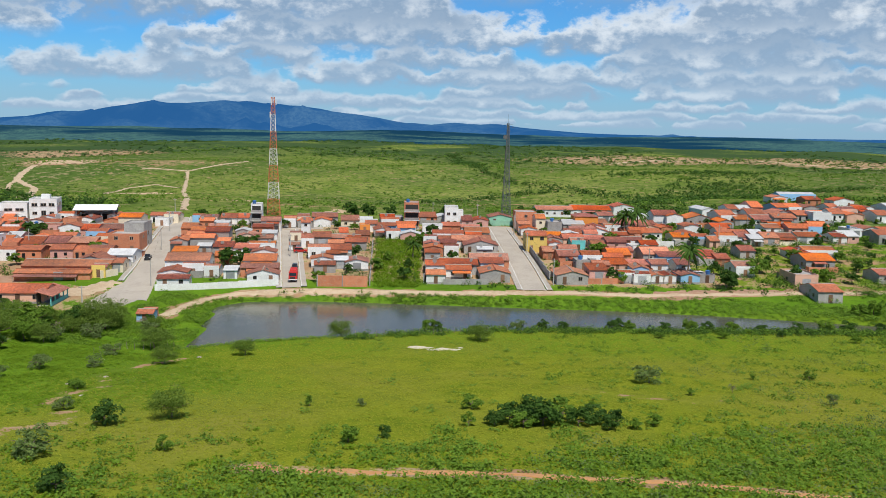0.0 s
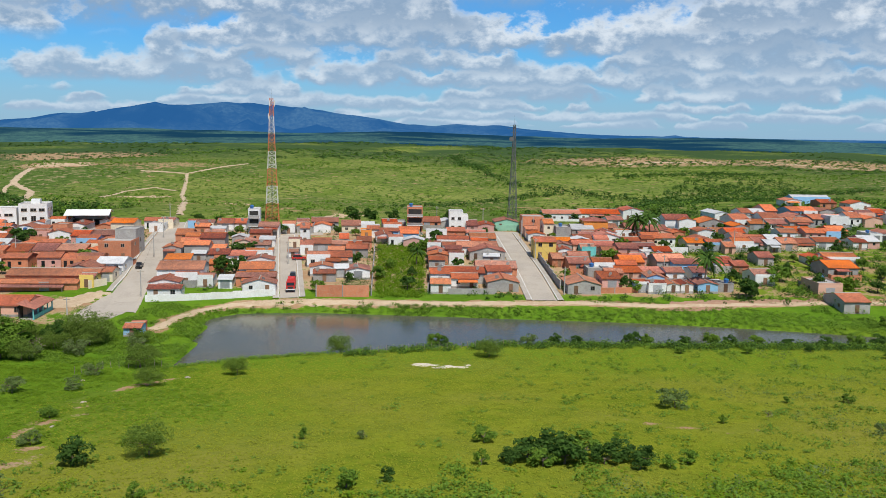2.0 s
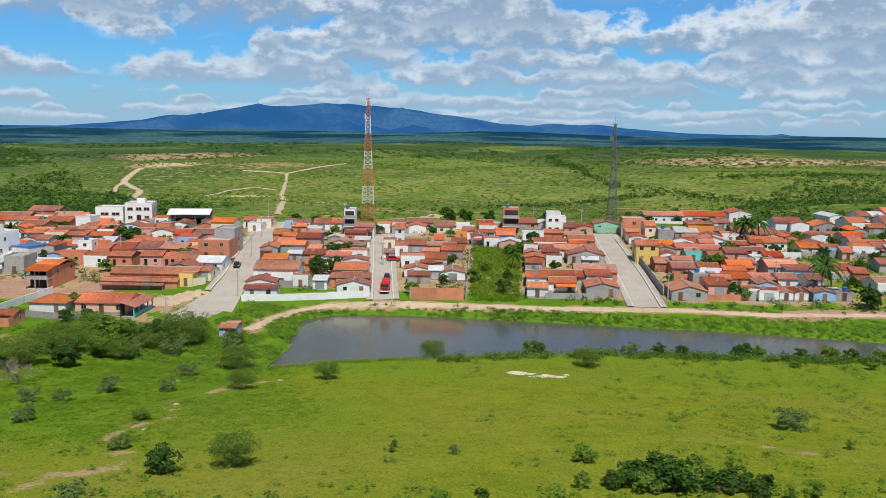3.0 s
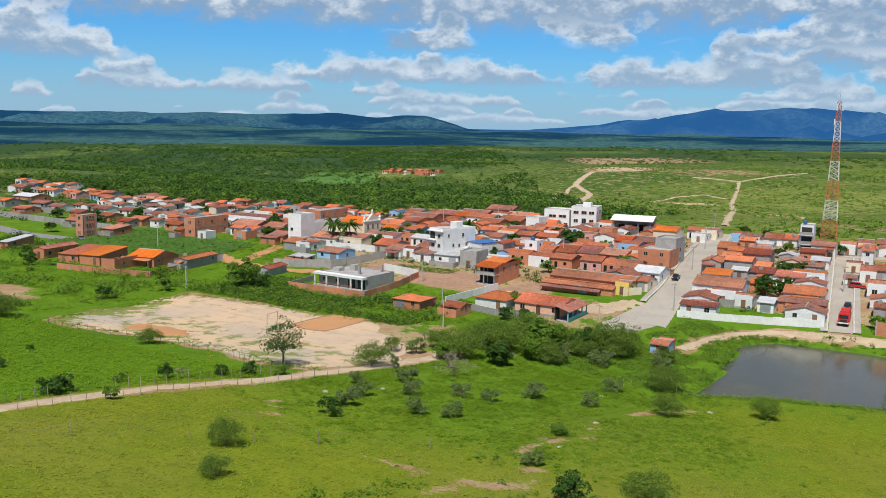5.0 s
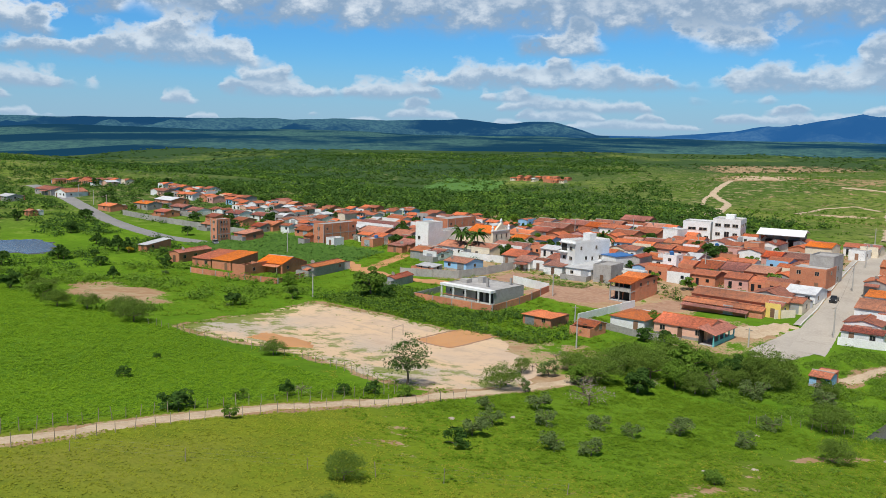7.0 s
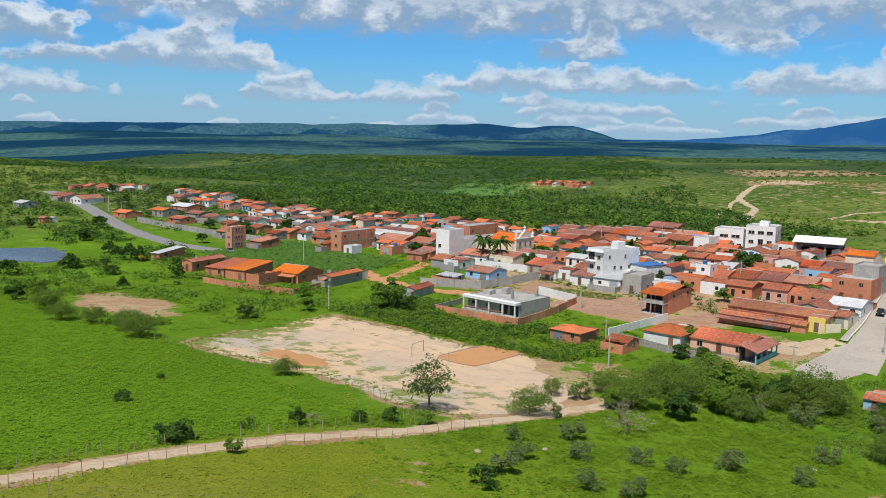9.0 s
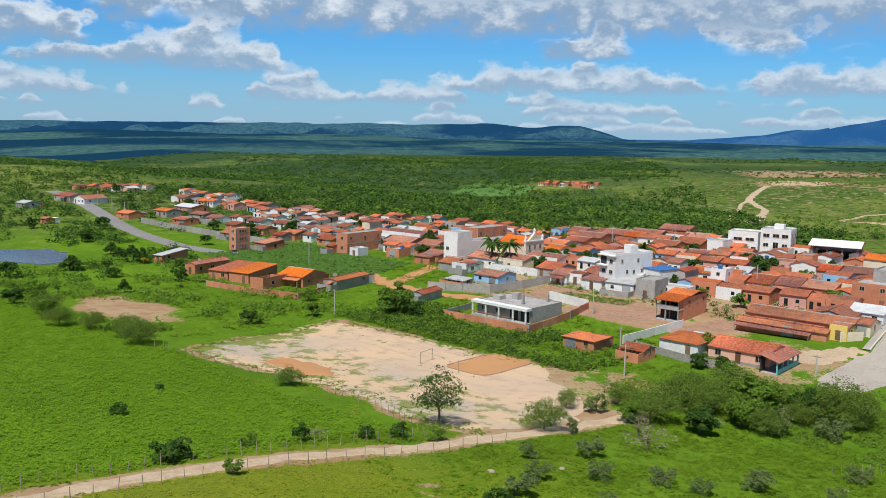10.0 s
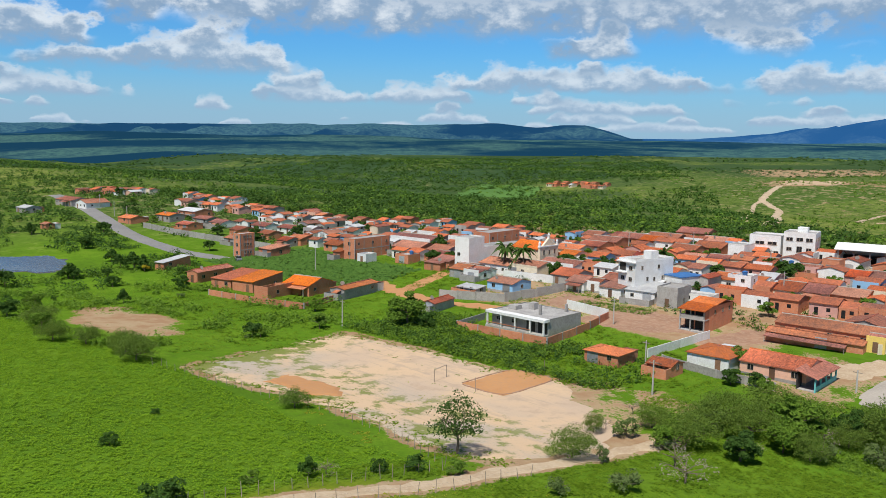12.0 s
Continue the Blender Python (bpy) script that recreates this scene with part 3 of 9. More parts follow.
def pond_depth(x, y):
    """Metres inside the pond's shore."""
    near = np.interp(x, [-63, -60, -57, -53, -46, -33, -20, -8, 16, 35, 70, 90, 110, 140], [208, 192, 164, 168, 173, 178, 181, 186, 190, 191, 193, 194, 194, 194])
    far = np.interp(x, [-63, -60.5, -57, -40, -18, 10, 40, 60, 80, 93, 110, 140], [208, 211, 215, 218, 217, 215, 213, 210, 206, 203, 199, 193])
    return np.minimum(y - near, far - y) - soft(-61.5 - x, 1.0) - soft(x - 136, 2.0)


def height(x, y):
    """The lie of the land."""
    x, y = np.asarray(x, float), np.asarray(y, float)
    r = np.hypot(x, y)
    south = 0.125 * soft(163 - y, 8.0) * (1 - 0.3 * sstep(-90, -150, x)) * (1 - 0.7 * sstep(-170, -330, x))
    south = np.minimum(south, 16.0)
    shelf = 0.8 + 1.5 * sstep(212, 228, y) * sstep(-130, -70, x) + 2.1 * sstep(-60, -105, x) * sstep(130, 165, y)
    rise = 8.2 * (1 - np.exp(-soft(y - 226, 10.0) / 85.0)) + 1.0 * sstep(-120, -160, x) * sstep(190, 230, y)
    west = 4.0 * sstep(-250, -480, x) * sstep(330, 230, y) - 5 * sstep(-330, -520, x) * sstep(300, 450, y)
    back = -15 * sstep(340, 620, y) + 14 * sstep(620, 840, y) + 12 * sstep(950, 1500, y)
    far = -12 * sstep(1500, 2200, r) + 17 * sstep(2300, 4300, r)
    knoll = 8.0 * sstep(50, 150, x) * sstep(320, 440, y) * sstep(900, 600, y)
    z = south + shelf + rise + back + far + west + knoll
    z = z + 2.0 * sstep(420, 700, r) * (np.sin(x / 83.0 + 0.7) * np.sin(y / 97.0) + 0.6 * np.sin(x / 37.0 - y / 51.0))
    z = z + 9 * sstep(1300, 2500, r) * (np.sin(x / 310.0 + y / 420.0) * np.sin(y / 260.0 - x / 700.0))
    bowl = sstep(-4.5, 2.6, pond_depth(x, y))
    return z * (1 - bowl) - 0.8 * bowl


def z_at(x, y):
    return float(height(x, y))


def spaced(a, b, inner, grow, end_lo, end_hi):
    mid = list(np.arange(a, b + 0.01, inner))
    for sign, end in ((1, end_hi), (-1, end_lo)):
        step, v = inner, mid[-1] if sign > 0 else mid[0]
        while (end - v) * sign > 0:
            step *= grow
            v += sign * step
            mid = mid + [v] if sign > 0 else [v] + mid
    return np.array(mid)


def line_distance(x, y, pts):
    d = np.full(np.shape(x), 1e9)
    for (ax, ay), (bx, by) in zip(pts[:-1], pts[1:]):
        ux, uy = bx - ax, by - ay
        t = np.clip(((x - ax) * ux + (y - ay) * uy) / (ux * ux + uy * uy), 0, 1)
        d = np.minimum(d, np.hypot(x - ax - t * ux, y - ay - t * uy))
    return d


GULLY = [(-52, 150), (-56, 142), (-60, 130), (-55, 120), (-58, 108), (-50, 98), (-56, 84)]
FOOTPATHS = [GULLY, [(-100, 103), (-92, 100), (-88, 96), (-80, 92)], [(-44, 98), (-52, 92), (-66, 90)],
             [(18, 126), (24, 121), (31, 118), (38, 119)]]
FARM_TRACK = [(-103, 40), (-104.5, 62), (-106.5, 78), (-105.5, 91), (-102, 108), (-101.5, 120), (-100, 138), (-98, 150)]
SHORE_TRACK = [(-70, 190), (-69, 203), (-66, 213), (-58, 219.5), (-40, 222), (-11, 222), (15, 223.5), (30, 225), (48, 223), (70, 226), (92, 229), (125, 232)]
RED_PATH = [(-24, 77.5), (-16, 76.5), (-3, 77), (8, 76.5), (21, 74.5), (34, 71)]
SPORTS = [(-172, 113), (-178, 128), (-182.5, 154.5), (-159, 158.5), (-141, 158.5), (-127, 162.5), (-120, 156), (-104, 147), (-101.5, 138), (-104.5, 120), (-113, 117.5), (-127, 120), (-147, 119.5), (-158, 115)]
HILL_PATHS = [[(-379, 766), (-365, 719), (-352, 679), (-332, 656), (-319, 642), (-300, 596), (-268, 530), (-242, 477), (-206, 392)],
              [(-354, 692), (-345, 655), (-310, 580), (-274, 506), (-232, 424), (-206, 371)],
              [(-229, 550), (-250, 615), (-257, 660), (-244, 689), (-218, 666)],
              [(-119, 362), (-142, 440), (-169, 530), (-200, 620), (-225, 708), (-242, 768), (-231, 801), (-212, 870)],
              [(-283, 766), (-257, 769), (-242, 768)], [(185, 1052), (256, 1122), (362, 1136), (419, 1092), (529, 1074)]]


def lushness(x, y):
    """1 on the moist lower slope and the fields, 0 on the dry pasture."""
    wave = np.sin(y / 11.0) * np.sin(x / 9.0 + y / 23.0)
    a = sstep(-18, -70, x + 12 * wave) * sstep(88, 116, y + 9 * wave) * sstep(-118, -112, x)
    return np.clip(0.15 * sstep(-20, -60, x) + 0.75 * a + sstep(-106, -114, x), 0, 1)


def ring_halo(x, y, pts, wide):
    return sstep(wide, 0.2, line_distance(x, y, pts + pts[:1]))


def build_ground():
    gx = spaced(-345, 165, 2.4, 1.055, -4900, 4900)
    gy = spaced(30, 345, 2.3, 1.045, -4900, 4900)
    X, Y = np.meshgrid(gx, gy)
    Z = height(X, Y)
    near = sstep(420, 330, np.hypot(X, Y)) * sstep(-2, -8, pond_depth(X, Y))
    rough = np.random.RandomState(3).normal(0, 0.025, X.shape)
    Z = Z + rough * near * sstep(190, 150, Y)
    n, m = len(gx), len(gy)
    idx = np.arange(n * m).reshape(m, n)
    faces = np.stack([idx[:-1, :-1], idx[:-1, 1:], idx[1:, 1:], idx[1:, :-1]], -1).reshape(-1, 4)
    me = bpy.data.meshes.new("ground")
    me.from_pydata(np.stack([X, Y, Z], -1).reshape(-1, 3).tolist(), [], faces.tolist())
    me.materials.append(MAT["ground"])
    lush = lushness(X, Y) + 0.8 * sstep(200, 222, Y) * sstep(240, 226, Y) + 0.5 * sstep(150, 175, Y)
    lush = np.clip(lush + 0.6 * sstep(120, 160, X), 0, 1)
    wild = np.clip(sstep(300, 365, Y) + sstep(-240, -330, X) * sstep(180, 260, Y) * 0.6 + sstep(-330, -420, X) * 0.7, 0, 1)
    bare = 0.0 * X
    R = np.hypot(X, Y)
    wood = np.clip(0.9 * sstep(900, 1300, R) + 0.8 * sstep(-150, -260, X + 0.72 * (Y - 345)) * sstep(300, 350, Y), 0, 1)
    town = sstep(226, 236, Y) * sstep(345, 325, Y) * sstep(-300, -270, X) * sstep(165, 140, X)
    bare = np.maximum(bare, (0.70 - 0.22 * sstep(52, 78, X)) * town)
    plots = sstep(-208, -200, X) * sstep(-111, -116, X) * sstep(200, 207, Y) * sstep(240, 234, Y)
    bare = np.maximum(bare, 0.66 * plots)
    for cx, cy, rx, ry, v in ((390, 1130, 380, 130, 0.66), (170, 1060, 90, 60, 0.60), (-470, 1090, 130, 110, 0.62), (-372, 812, 52, 60, 0.70), (-290, 830, 90, 60, 0.52), (-150, 500, 60, 60, 0.46), (-70, 420, 50, 30, 0.46), (60, 560, 80, 50, 0.42)):
        bare = np.maximum(bare, v * sstep(1.3, 0.5, np.hypot((X - cx) / rx, (Y - cy) / ry)))
    bare = np.maximum(bare, 0.30 * sstep(350, 420, Y) * sstep(1100, 800, Y) * sstep(-330, -200, X + 0.3 * (Y - 345)))
    for pts in FOOTPATHS:
        bare = np.maximum(bare, 0.60 * sstep(1.9, 0.4, line_distance(X, Y, pts)))
    for pts, w in ((FARM_TRACK, 1.7), (SHORE_TRACK, 1.6), (RED_PATH, 0.8)):
        bare = np.maximum(bare, 0.80 * sstep(w + 2.4, w - 0.2, line_distance(X, Y, pts)))
    for cx, cy, rx, ry, v in ((-221, 123, 15, 12, 0.80), (-236, 126, 9, 9, 0.66), (-206, 122, 8, 9, 0.60)):
        bare = np.maximum(bare, v * sstep(1.25, 0.6, np.hypot((X - cx) / rx, (Y - cy) / ry)))
    for pts in (SPORTS,):
        bare = np.maximum(bare, 0.75 * ring_halo(X, Y, pts, 4.0))
    bare = np.maximum(bare, 0.58 * sstep(-116, -110, X) * sstep(-86, -91, X) * sstep(176, 188, Y) * sstep(222, 214, Y))
    bare = np.maximum(bare, 0.60 * sstep(-132, -126, X) * sstep(-100, -106, X) * sstep(140, 146, Y) * sstep(176, 166, Y))
    bare = np.maximum(bare, 0.20 * sstep(70, 90, Y) * sstep(150, 120, Y) * sstep(-100, -90, X) * sstep(-30, -44, X))
    for key, val in (("lush", lush), ("wild", wild), ("bare", bare), ("wood", wood)):
        at = me.attributes.new(key, "FLOAT", "POINT")
        at.data.foreach_set("value", val.astype(np.float32).ravel())
    me.polygons.foreach_set("use_smooth", [True] * len(me.polygons))
    tagged(new("ground", me), "rolling green pasture and scrubland with bare soil patches", "ground", kind="structure")


build_ground()


def wobble(pts, closed, step, amount, rng):
    """A polyline cut into short steps whose corners stray a little."""
    out = []
    n = len(pts)
    for k in range(n if closed else n - 1):
        a, b = np.array(pts[k], float), np.array(pts[(k + 1) % n], float)
        m = max(1, int(np.hypot(*(b - a)) / step))
        out += [a + (b - a) * j / m + rng.normal(0, amount, 2) for j in range(m)]
    if not closed:
        out.append(np.array(pts[-1], float))
    return out


def strip(name, pts, width, mat, label, category, lift=0.1, amount=0.0, thick=0.0, seed=1, parent=None):
    """A road, path or kerb laid over the land along a line."""
    rng = np.random.RandomState(seed)
    line = np.array(wobble(pts, False, 2.0, 0.0, rng))
    if len(line) > 6:
        k = np.array([0.1, 0.2, 0.4, 0.2, 0.1])
        pad = np.vstack([line[:1], line[:1], line, line[-1:], line[-1:]])
        line = np.stack([np.convolve(pad[:, i], k, "valid") for i in (0, 1)], -1)
    d = np.gradient(line, axis=0)
    d /= np.linalg.norm(d, axis=1)[:, None] + 1e-9
    side = np.stack([-d[:, 1], d[:, 0]], -1)
    verts, faces = [], []
    cols = 2 if thick else max(4, int(width / 2.2) + 3)
    cuts = [c / (cols - 1) for c in range(cols)] if thick else [0.0] + list(np.linspace(0.12, 0.88, cols - 2)) + [1.0]
    for i, (p, s) in enumerate(zip(line, side)):
        w0, w1 = (width / 2 + rng.normal(0, amount) for _ in range(2))
        row = [p + s * (w0 + (-w1 - w0) * c) for c in cuts]
        if thick:
            verts += [(*row[0], z_at(*row[0]) - 0.3)]
        verts += [(q[0], q[1], z_at(*q) + (lift if thick or 0 < c < 1 else -0.04)) for q, c in zip(row, cuts)]
        if thick:
            verts += [(*row[-1], z_at(*row[-1]) - 0.3)]
    c = cols + (2 if thick else 0)
    for i in range(len(line) - 1):
        faces += [(i * c + k + 1, i * c + k, (i + 1) * c + k, (i + 1) * c + k + 1) for k in range(c - 1)]
    ob = new(name, mesh(name, verts, faces, MAT[mat]))
    return tagged(ob, label, category, kind="structure")


def area(name, corners, mat, label, category, lift=0.1, amount=0.4, seed=1, cell=2.5, edge=-0.03):
    """A patch of ground of its own kind, with an uneven edge."""
    rng = np.random.RandomState(seed)
    ring = wobble(corners, True, 1.3, amount, rng)
    poly = np.array(ring)
    inner = []
    x0, y0 = poly.min(0)
    x1, y1 = poly.max(0)
    for x in np.arange(x0, x1, cell):
        for y in np.arange(y0, y1, cell):
            inside, j = False, len(poly) - 1
            for i in range(len(poly)):
                if (poly[i][1] > y) != (poly[j][1] > y) and x < (poly[j][0] - poly[i][0]) * (y - poly[i][1]) / (poly[j][1] - poly[i][1]) + poly[i][0]:
                    inside = not inside
                j = i
            if inside:
                inner.append(Vector((x, y)))
    n = len(ring)
    vs, _, fs, *_ = delaunay_2d_cdt([Vector(p) for p in ring] + inner, [(i, (i + 1) % n) for i in range(n)], [], 1, 1e-4)
    me = mesh(name, [(v.x, v.y, z_at(v.x, v.y) + (lift if i >= n else edge)) for i, v in enumerate(vs)], [tuple(f) for f in fs], MAT[mat])
    return tagged(new(name, me), label, category, kind="structure")


# ---- far mountains round the plain ----
def build_backdrop():
    az = np.radians(np.arange(-180, 180, 0.4))
    deg = np.degrees(az)
    crest = np.interp(deg, [-180, -110, -90, -73, -64, -58, -52, -47, -43, -41, -39, -37.4, -34.7, -31, -29, -26.4, -24.5, -23.4, -21.7, -20.5, -19.2,
                            -17.9, -16.5, -13.7, -11.2, -9.1, -6.5, -3.2, -1.7, -0.2, 1.6, 2.7, 4.6, 7.9, 10.8, 13.3, 13.9, 14.6, 22, 40, 60, 120, 180],
                      [0.2, 0.2, 0.3, 0.4, 0.55, 0.62, 0.72, 0.74, 0.87, 0.66, 0.82, 0.86, 0.02, 0.05, 0.25, 0.45, 0.9, 0.74, 1.2, 1.3, 1.62,
                       1.43, 1.54, 1.75, 1.5, 1.32, 1.02, 0.5, 0.42, 0.62, 0.5, 0.6, 0.32, 0.1, 0.02, 0.02, 0.14, 0.0, -0.02, 0.1, 0.2, 0.2, 0.2])
    crest = crest + np.array([0.07 * noise.fractal(Vector((d / 1.6, 3.3, 0)), 0.9, 2.1, 4) for d in deg]) * np.clip(crest, 0, 1)
    rows = np.linspace(4020, 4860, 23)
    for name, lo, hi, mat, label in (("backdrop_hills", -180, -33.5, "hills", "long low wooded hills with painted cloud shadow and haze on the horizon"),
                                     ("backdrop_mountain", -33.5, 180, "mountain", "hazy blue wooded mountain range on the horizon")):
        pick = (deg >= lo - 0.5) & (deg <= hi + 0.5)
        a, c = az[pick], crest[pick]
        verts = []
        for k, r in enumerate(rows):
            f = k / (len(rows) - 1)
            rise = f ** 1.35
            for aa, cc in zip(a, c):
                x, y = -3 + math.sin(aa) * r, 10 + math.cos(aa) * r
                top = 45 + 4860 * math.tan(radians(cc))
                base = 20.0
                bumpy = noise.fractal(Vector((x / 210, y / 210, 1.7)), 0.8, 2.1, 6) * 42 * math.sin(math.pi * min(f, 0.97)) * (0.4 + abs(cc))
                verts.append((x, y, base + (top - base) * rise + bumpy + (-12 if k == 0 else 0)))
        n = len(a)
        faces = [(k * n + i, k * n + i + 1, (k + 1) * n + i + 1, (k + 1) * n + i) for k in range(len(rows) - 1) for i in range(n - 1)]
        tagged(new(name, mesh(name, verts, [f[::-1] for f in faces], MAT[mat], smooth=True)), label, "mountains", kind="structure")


build_backdrop()


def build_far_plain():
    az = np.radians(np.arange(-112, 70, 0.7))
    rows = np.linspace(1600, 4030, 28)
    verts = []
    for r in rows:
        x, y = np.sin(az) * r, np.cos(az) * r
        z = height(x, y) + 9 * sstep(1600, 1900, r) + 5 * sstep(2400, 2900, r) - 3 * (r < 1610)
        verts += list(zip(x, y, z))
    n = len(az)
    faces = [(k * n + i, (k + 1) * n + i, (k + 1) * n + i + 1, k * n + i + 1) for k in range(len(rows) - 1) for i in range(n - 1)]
    tagged(new("backdrop_plain", mesh("backdrop_plain", verts, faces, MAT["plain"], smooth=True)), "far wooded plain with painted cloud shadow and haze before the hills", "plain", kind="structure")


build_far_plain()

# ---- water ----
water = Shape().face([(-80, 150, 0), (150, 150, 0), (150, 228, 0), (-80, 228, 0)])
tagged(new("water", water.mesh("water", MAT["water"])), "still grey-brown pond water reflecting the clouds", "pond", kind="structure")
area("water_far", [(-352, 126), (-338, 147), (-322, 148), (-309, 142), (-306, 136), (-316, 126), (-335, 118)], "water",
     "small shallow pond among weeds", "pond", 0.12, 0.6, 5)

# ---- roads, tracks and bare ground ----
LEFT_ST = [(-83, 204), (-87, 222), (-90, 240), (-98, 275), (-106, 312), (-112, 335)]
MID_ST = [(-46.5, 223), (-50, 240), (-57, 275), (-65, 314)]
RIGHT_ST = [(18.8, 225), (17.5, 255), (15.5, 290), (13.5, 330)]
for pts, w, seed in ((LEFT_ST, 8.4, 1), (MID_ST, 5.2, 2), (RIGHT_ST, 6.6, 3)):
    strip("road", pts, w, "paving", "pale stone-paved village street", "street", 0.12, 0.05, seed=seed)
strip("road", [(-76, 322), (-65, 317), (-52, 320)], 6, "paving", "pale stone-paved cross street", "street", 0.13)
strip("road", [(20, 330), (5, 331), (-12, 332)], 7, "paving", "pale stone-paved cross street", "street", 0.13)
area("road_mouth", [(-89.5, 190.5), (-82.5, 194.5), (-81.3, 206), (-81.8, 214), (-83.5, 222), (-91, 222), (-92.8, 216), (-91.8, 209), (-91.5, 199)], "paving", "paved street mouth scattered with sand", "street", 0.11, 0.12, 4)
area("sand_patch", [(-99, 203), (-94, 206), (-91, 222), (-95, 223), (-101, 214), (-104, 206)], "track", "sandy verge beside the street mouth", "bare ground", 0.08, 0.4, 22)
strip("road", [(-560, 226), (-505, 214), (-455, 206), (-411, 197), (-372, 189), (-346, 186), (-318, 185), (-296, 190), (-278, 199)], 7.5, "asphalt",
      "worn grey asphalt country road", "road", 0.14, 0.1, seed=8)
strip("shore_track", SHORE_TRACK, 2.8,
      "track", "sandy track along the pond's far bank", "track", 0.1, 0.3, seed=9)
strip("dirt_track", FARM_TRACK, 2.9,
      "track", "pale sandy farm track between stake fences", "track", 0.1, 0.35, seed=10)
strip("dirt_track", RED_PATH, 1.2, "clay", "reddish footpath worn through the pasture", "track", 0.1, 0.35, seed=11)
area("sports_ground", SPORTS,
     "pitch", "bare sandy football ground with worn edges", "sports ground", 0.09, 0.7, 12)
area("clay_court", [(-138, 147), (-138.8, 161), (-129.4, 162.3), (-128.3, 147)], "clay", "orange clay volleyball court in the sand", "court", 0.14, 0.15, 13, 2.5, 0.13)
strip("court_edge", [(-138.3, 146.7), (-139.2, 161.3), (-129.2, 162.6), (-128, 146.7), (-138.3, 146.7)], 0.3, "earth", "low dark earth bank round the clay court", "bank", 0.18, 0.05, 0.2, 23)
area("bare_plot", [(-160, 205), (-158, 222), (-147, 225), (-133, 224), (-133, 214), (-141, 207), (-150, 203)], "earth", "churned brown earth of an empty building plot", "bare ground", 0.1, 0.6, 15)
area("bare_plot", [(-130, 206), (-128, 226), (-121, 230), (-116, 222), (-122, 210)], "earth", "bare brown earth beside a brick shed", "bare ground", 0.1, 0.6, 16)
area("bare_plot", [(-181, 213), (-178, 226), (-168, 228), (-163, 220), (-166, 212)], "earth", "bare brown yard behind grey walls", "bare ground", 0.1, 0.6, 17)
strip("dirt_road", [(-176, 203), (-185, 200), (-196, 195.5), (-208, 196), (-223, 199), (-232, 203)], 6, "clay", "rutted orange dirt lane", "lane", 0.1, 0.5, seed=18)
strip("dirt_road", [(-214, 198), (-218, 208), (-222, 218), (-226, 226)], 5, "clay", "rutted orange dirt lane", "lane", 0.12, 0.5, seed=19)
for k, (px, py, pw, ph) in enumerate(((-10, 167.6, 3.2, 1.5), (-4.2, 166.2, 2.6, 1.3), (-7, 165.2, 1.5, 0.8), (-1.6, 167.4, 1.0, 0.7), (-12.8, 169.6, 1.3, 0.7))):
    area("sand_patch", [(px + pw * math.cos(a), py + ph * math.sin(a)) for a in (0.2, 1.1, 1.9, 2.9, 3.8, 4.6, 5.5)], "chalk", "pale eroded sandstone patch in the grass", "bare ground", 0.1, 0.3, 20 + 50 * k, 1.2)
area("shore_sand", [(42, 220.5), (52, 228), (70, 231), (92, 233), (92, 229), (70, 224), (56, 219.5)], "earth", "bare reddish earth between the houses and the track", "bare ground", 0.09, 0.6, 21)


for pts, w, seed in zip(HILL_PATHS, (5.5, 3.0, 2.6, 2.6, 3.0, 9.0), range(60, 66)):
    strip("hill_track", pts, w, "track", "pale sandy track winding over the hillside", "track", 0.35, 0.5, seed=seed)
area("hill_clearing", [(-402, 829), (-384, 776), (-360, 778), (-336, 784), (-344, 812), (-365, 850), (-392, 842)], "sand", "bare pale earth clearing on the hilltop", "bare ground", 0.4, 2.0, 66, 12)
area("hill_clearing", [(-232, 560), (-205, 566), (-196, 590), (-214, 600)], "sand", "bare pale clearing on the hillside", "bare ground", 0.35, 1.5, 67, 8)
area("hill_clearing", [(-150, 520), (-128, 512), (-118, 530), (-136, 545)], "sand", "bare pale clearing on the hillside", "bare ground", 0.35, 1.5, 68, 8)
area("hill_clearing", [(-62, 372), (-48, 372), (-44, 392), (-60, 396)], "sand", "bare pale clearing behind the tower", "bare ground", 0.3, 1.2, 69, 6)
area("green_plot", [(-690, 715), (-600, 585), (-548, 640), (-590, 705)], "field", "even green field on the plain", "field", 0.5, 2.0, 70, 14)
area("clay_heap", [(-157, 120), (-160, 126), (-150, 129), (-143, 126), (-146, 122)], "clay", "heap of orange clay on the sand", "bare ground", 0.3, 0.5, 71, 1.2, 0.1)


def pavements(line, off, seed):
    """A raised pavement with a whitewashed kerb along one side of a street."""
    p = np.array(line, float)
    d = np.gradient(p, axis=0)
    d /= np.linalg.norm(d, axis=1)[:, None]
    side = np.stack([-d[:, 1], d[:, 0]], -1)
    s = 1 if off > 0 else -1
    strip("pavement", [tuple(q) for q in p + side * (off + s * 0.75)], 1.3, "walkway", "raised cement pavement beside the street", "pavement", 0.26, 0.02, 0.3, seed)
    strip("kerb", [tuple(q) for q in p + side * off], 0.3, "kerb", "whitewashed street kerb", "kerb", 0.29, 0.0, 0.3, seed + 1)


for k, (line, half) in enumerate(((LEFT_ST[1:], 4.3), (MID_ST, 2.7), (RIGHT_ST, 3.4))):
    pavements(line, half, 30 + k * 4)
    pavements(line, -half, 32 + k * 4)


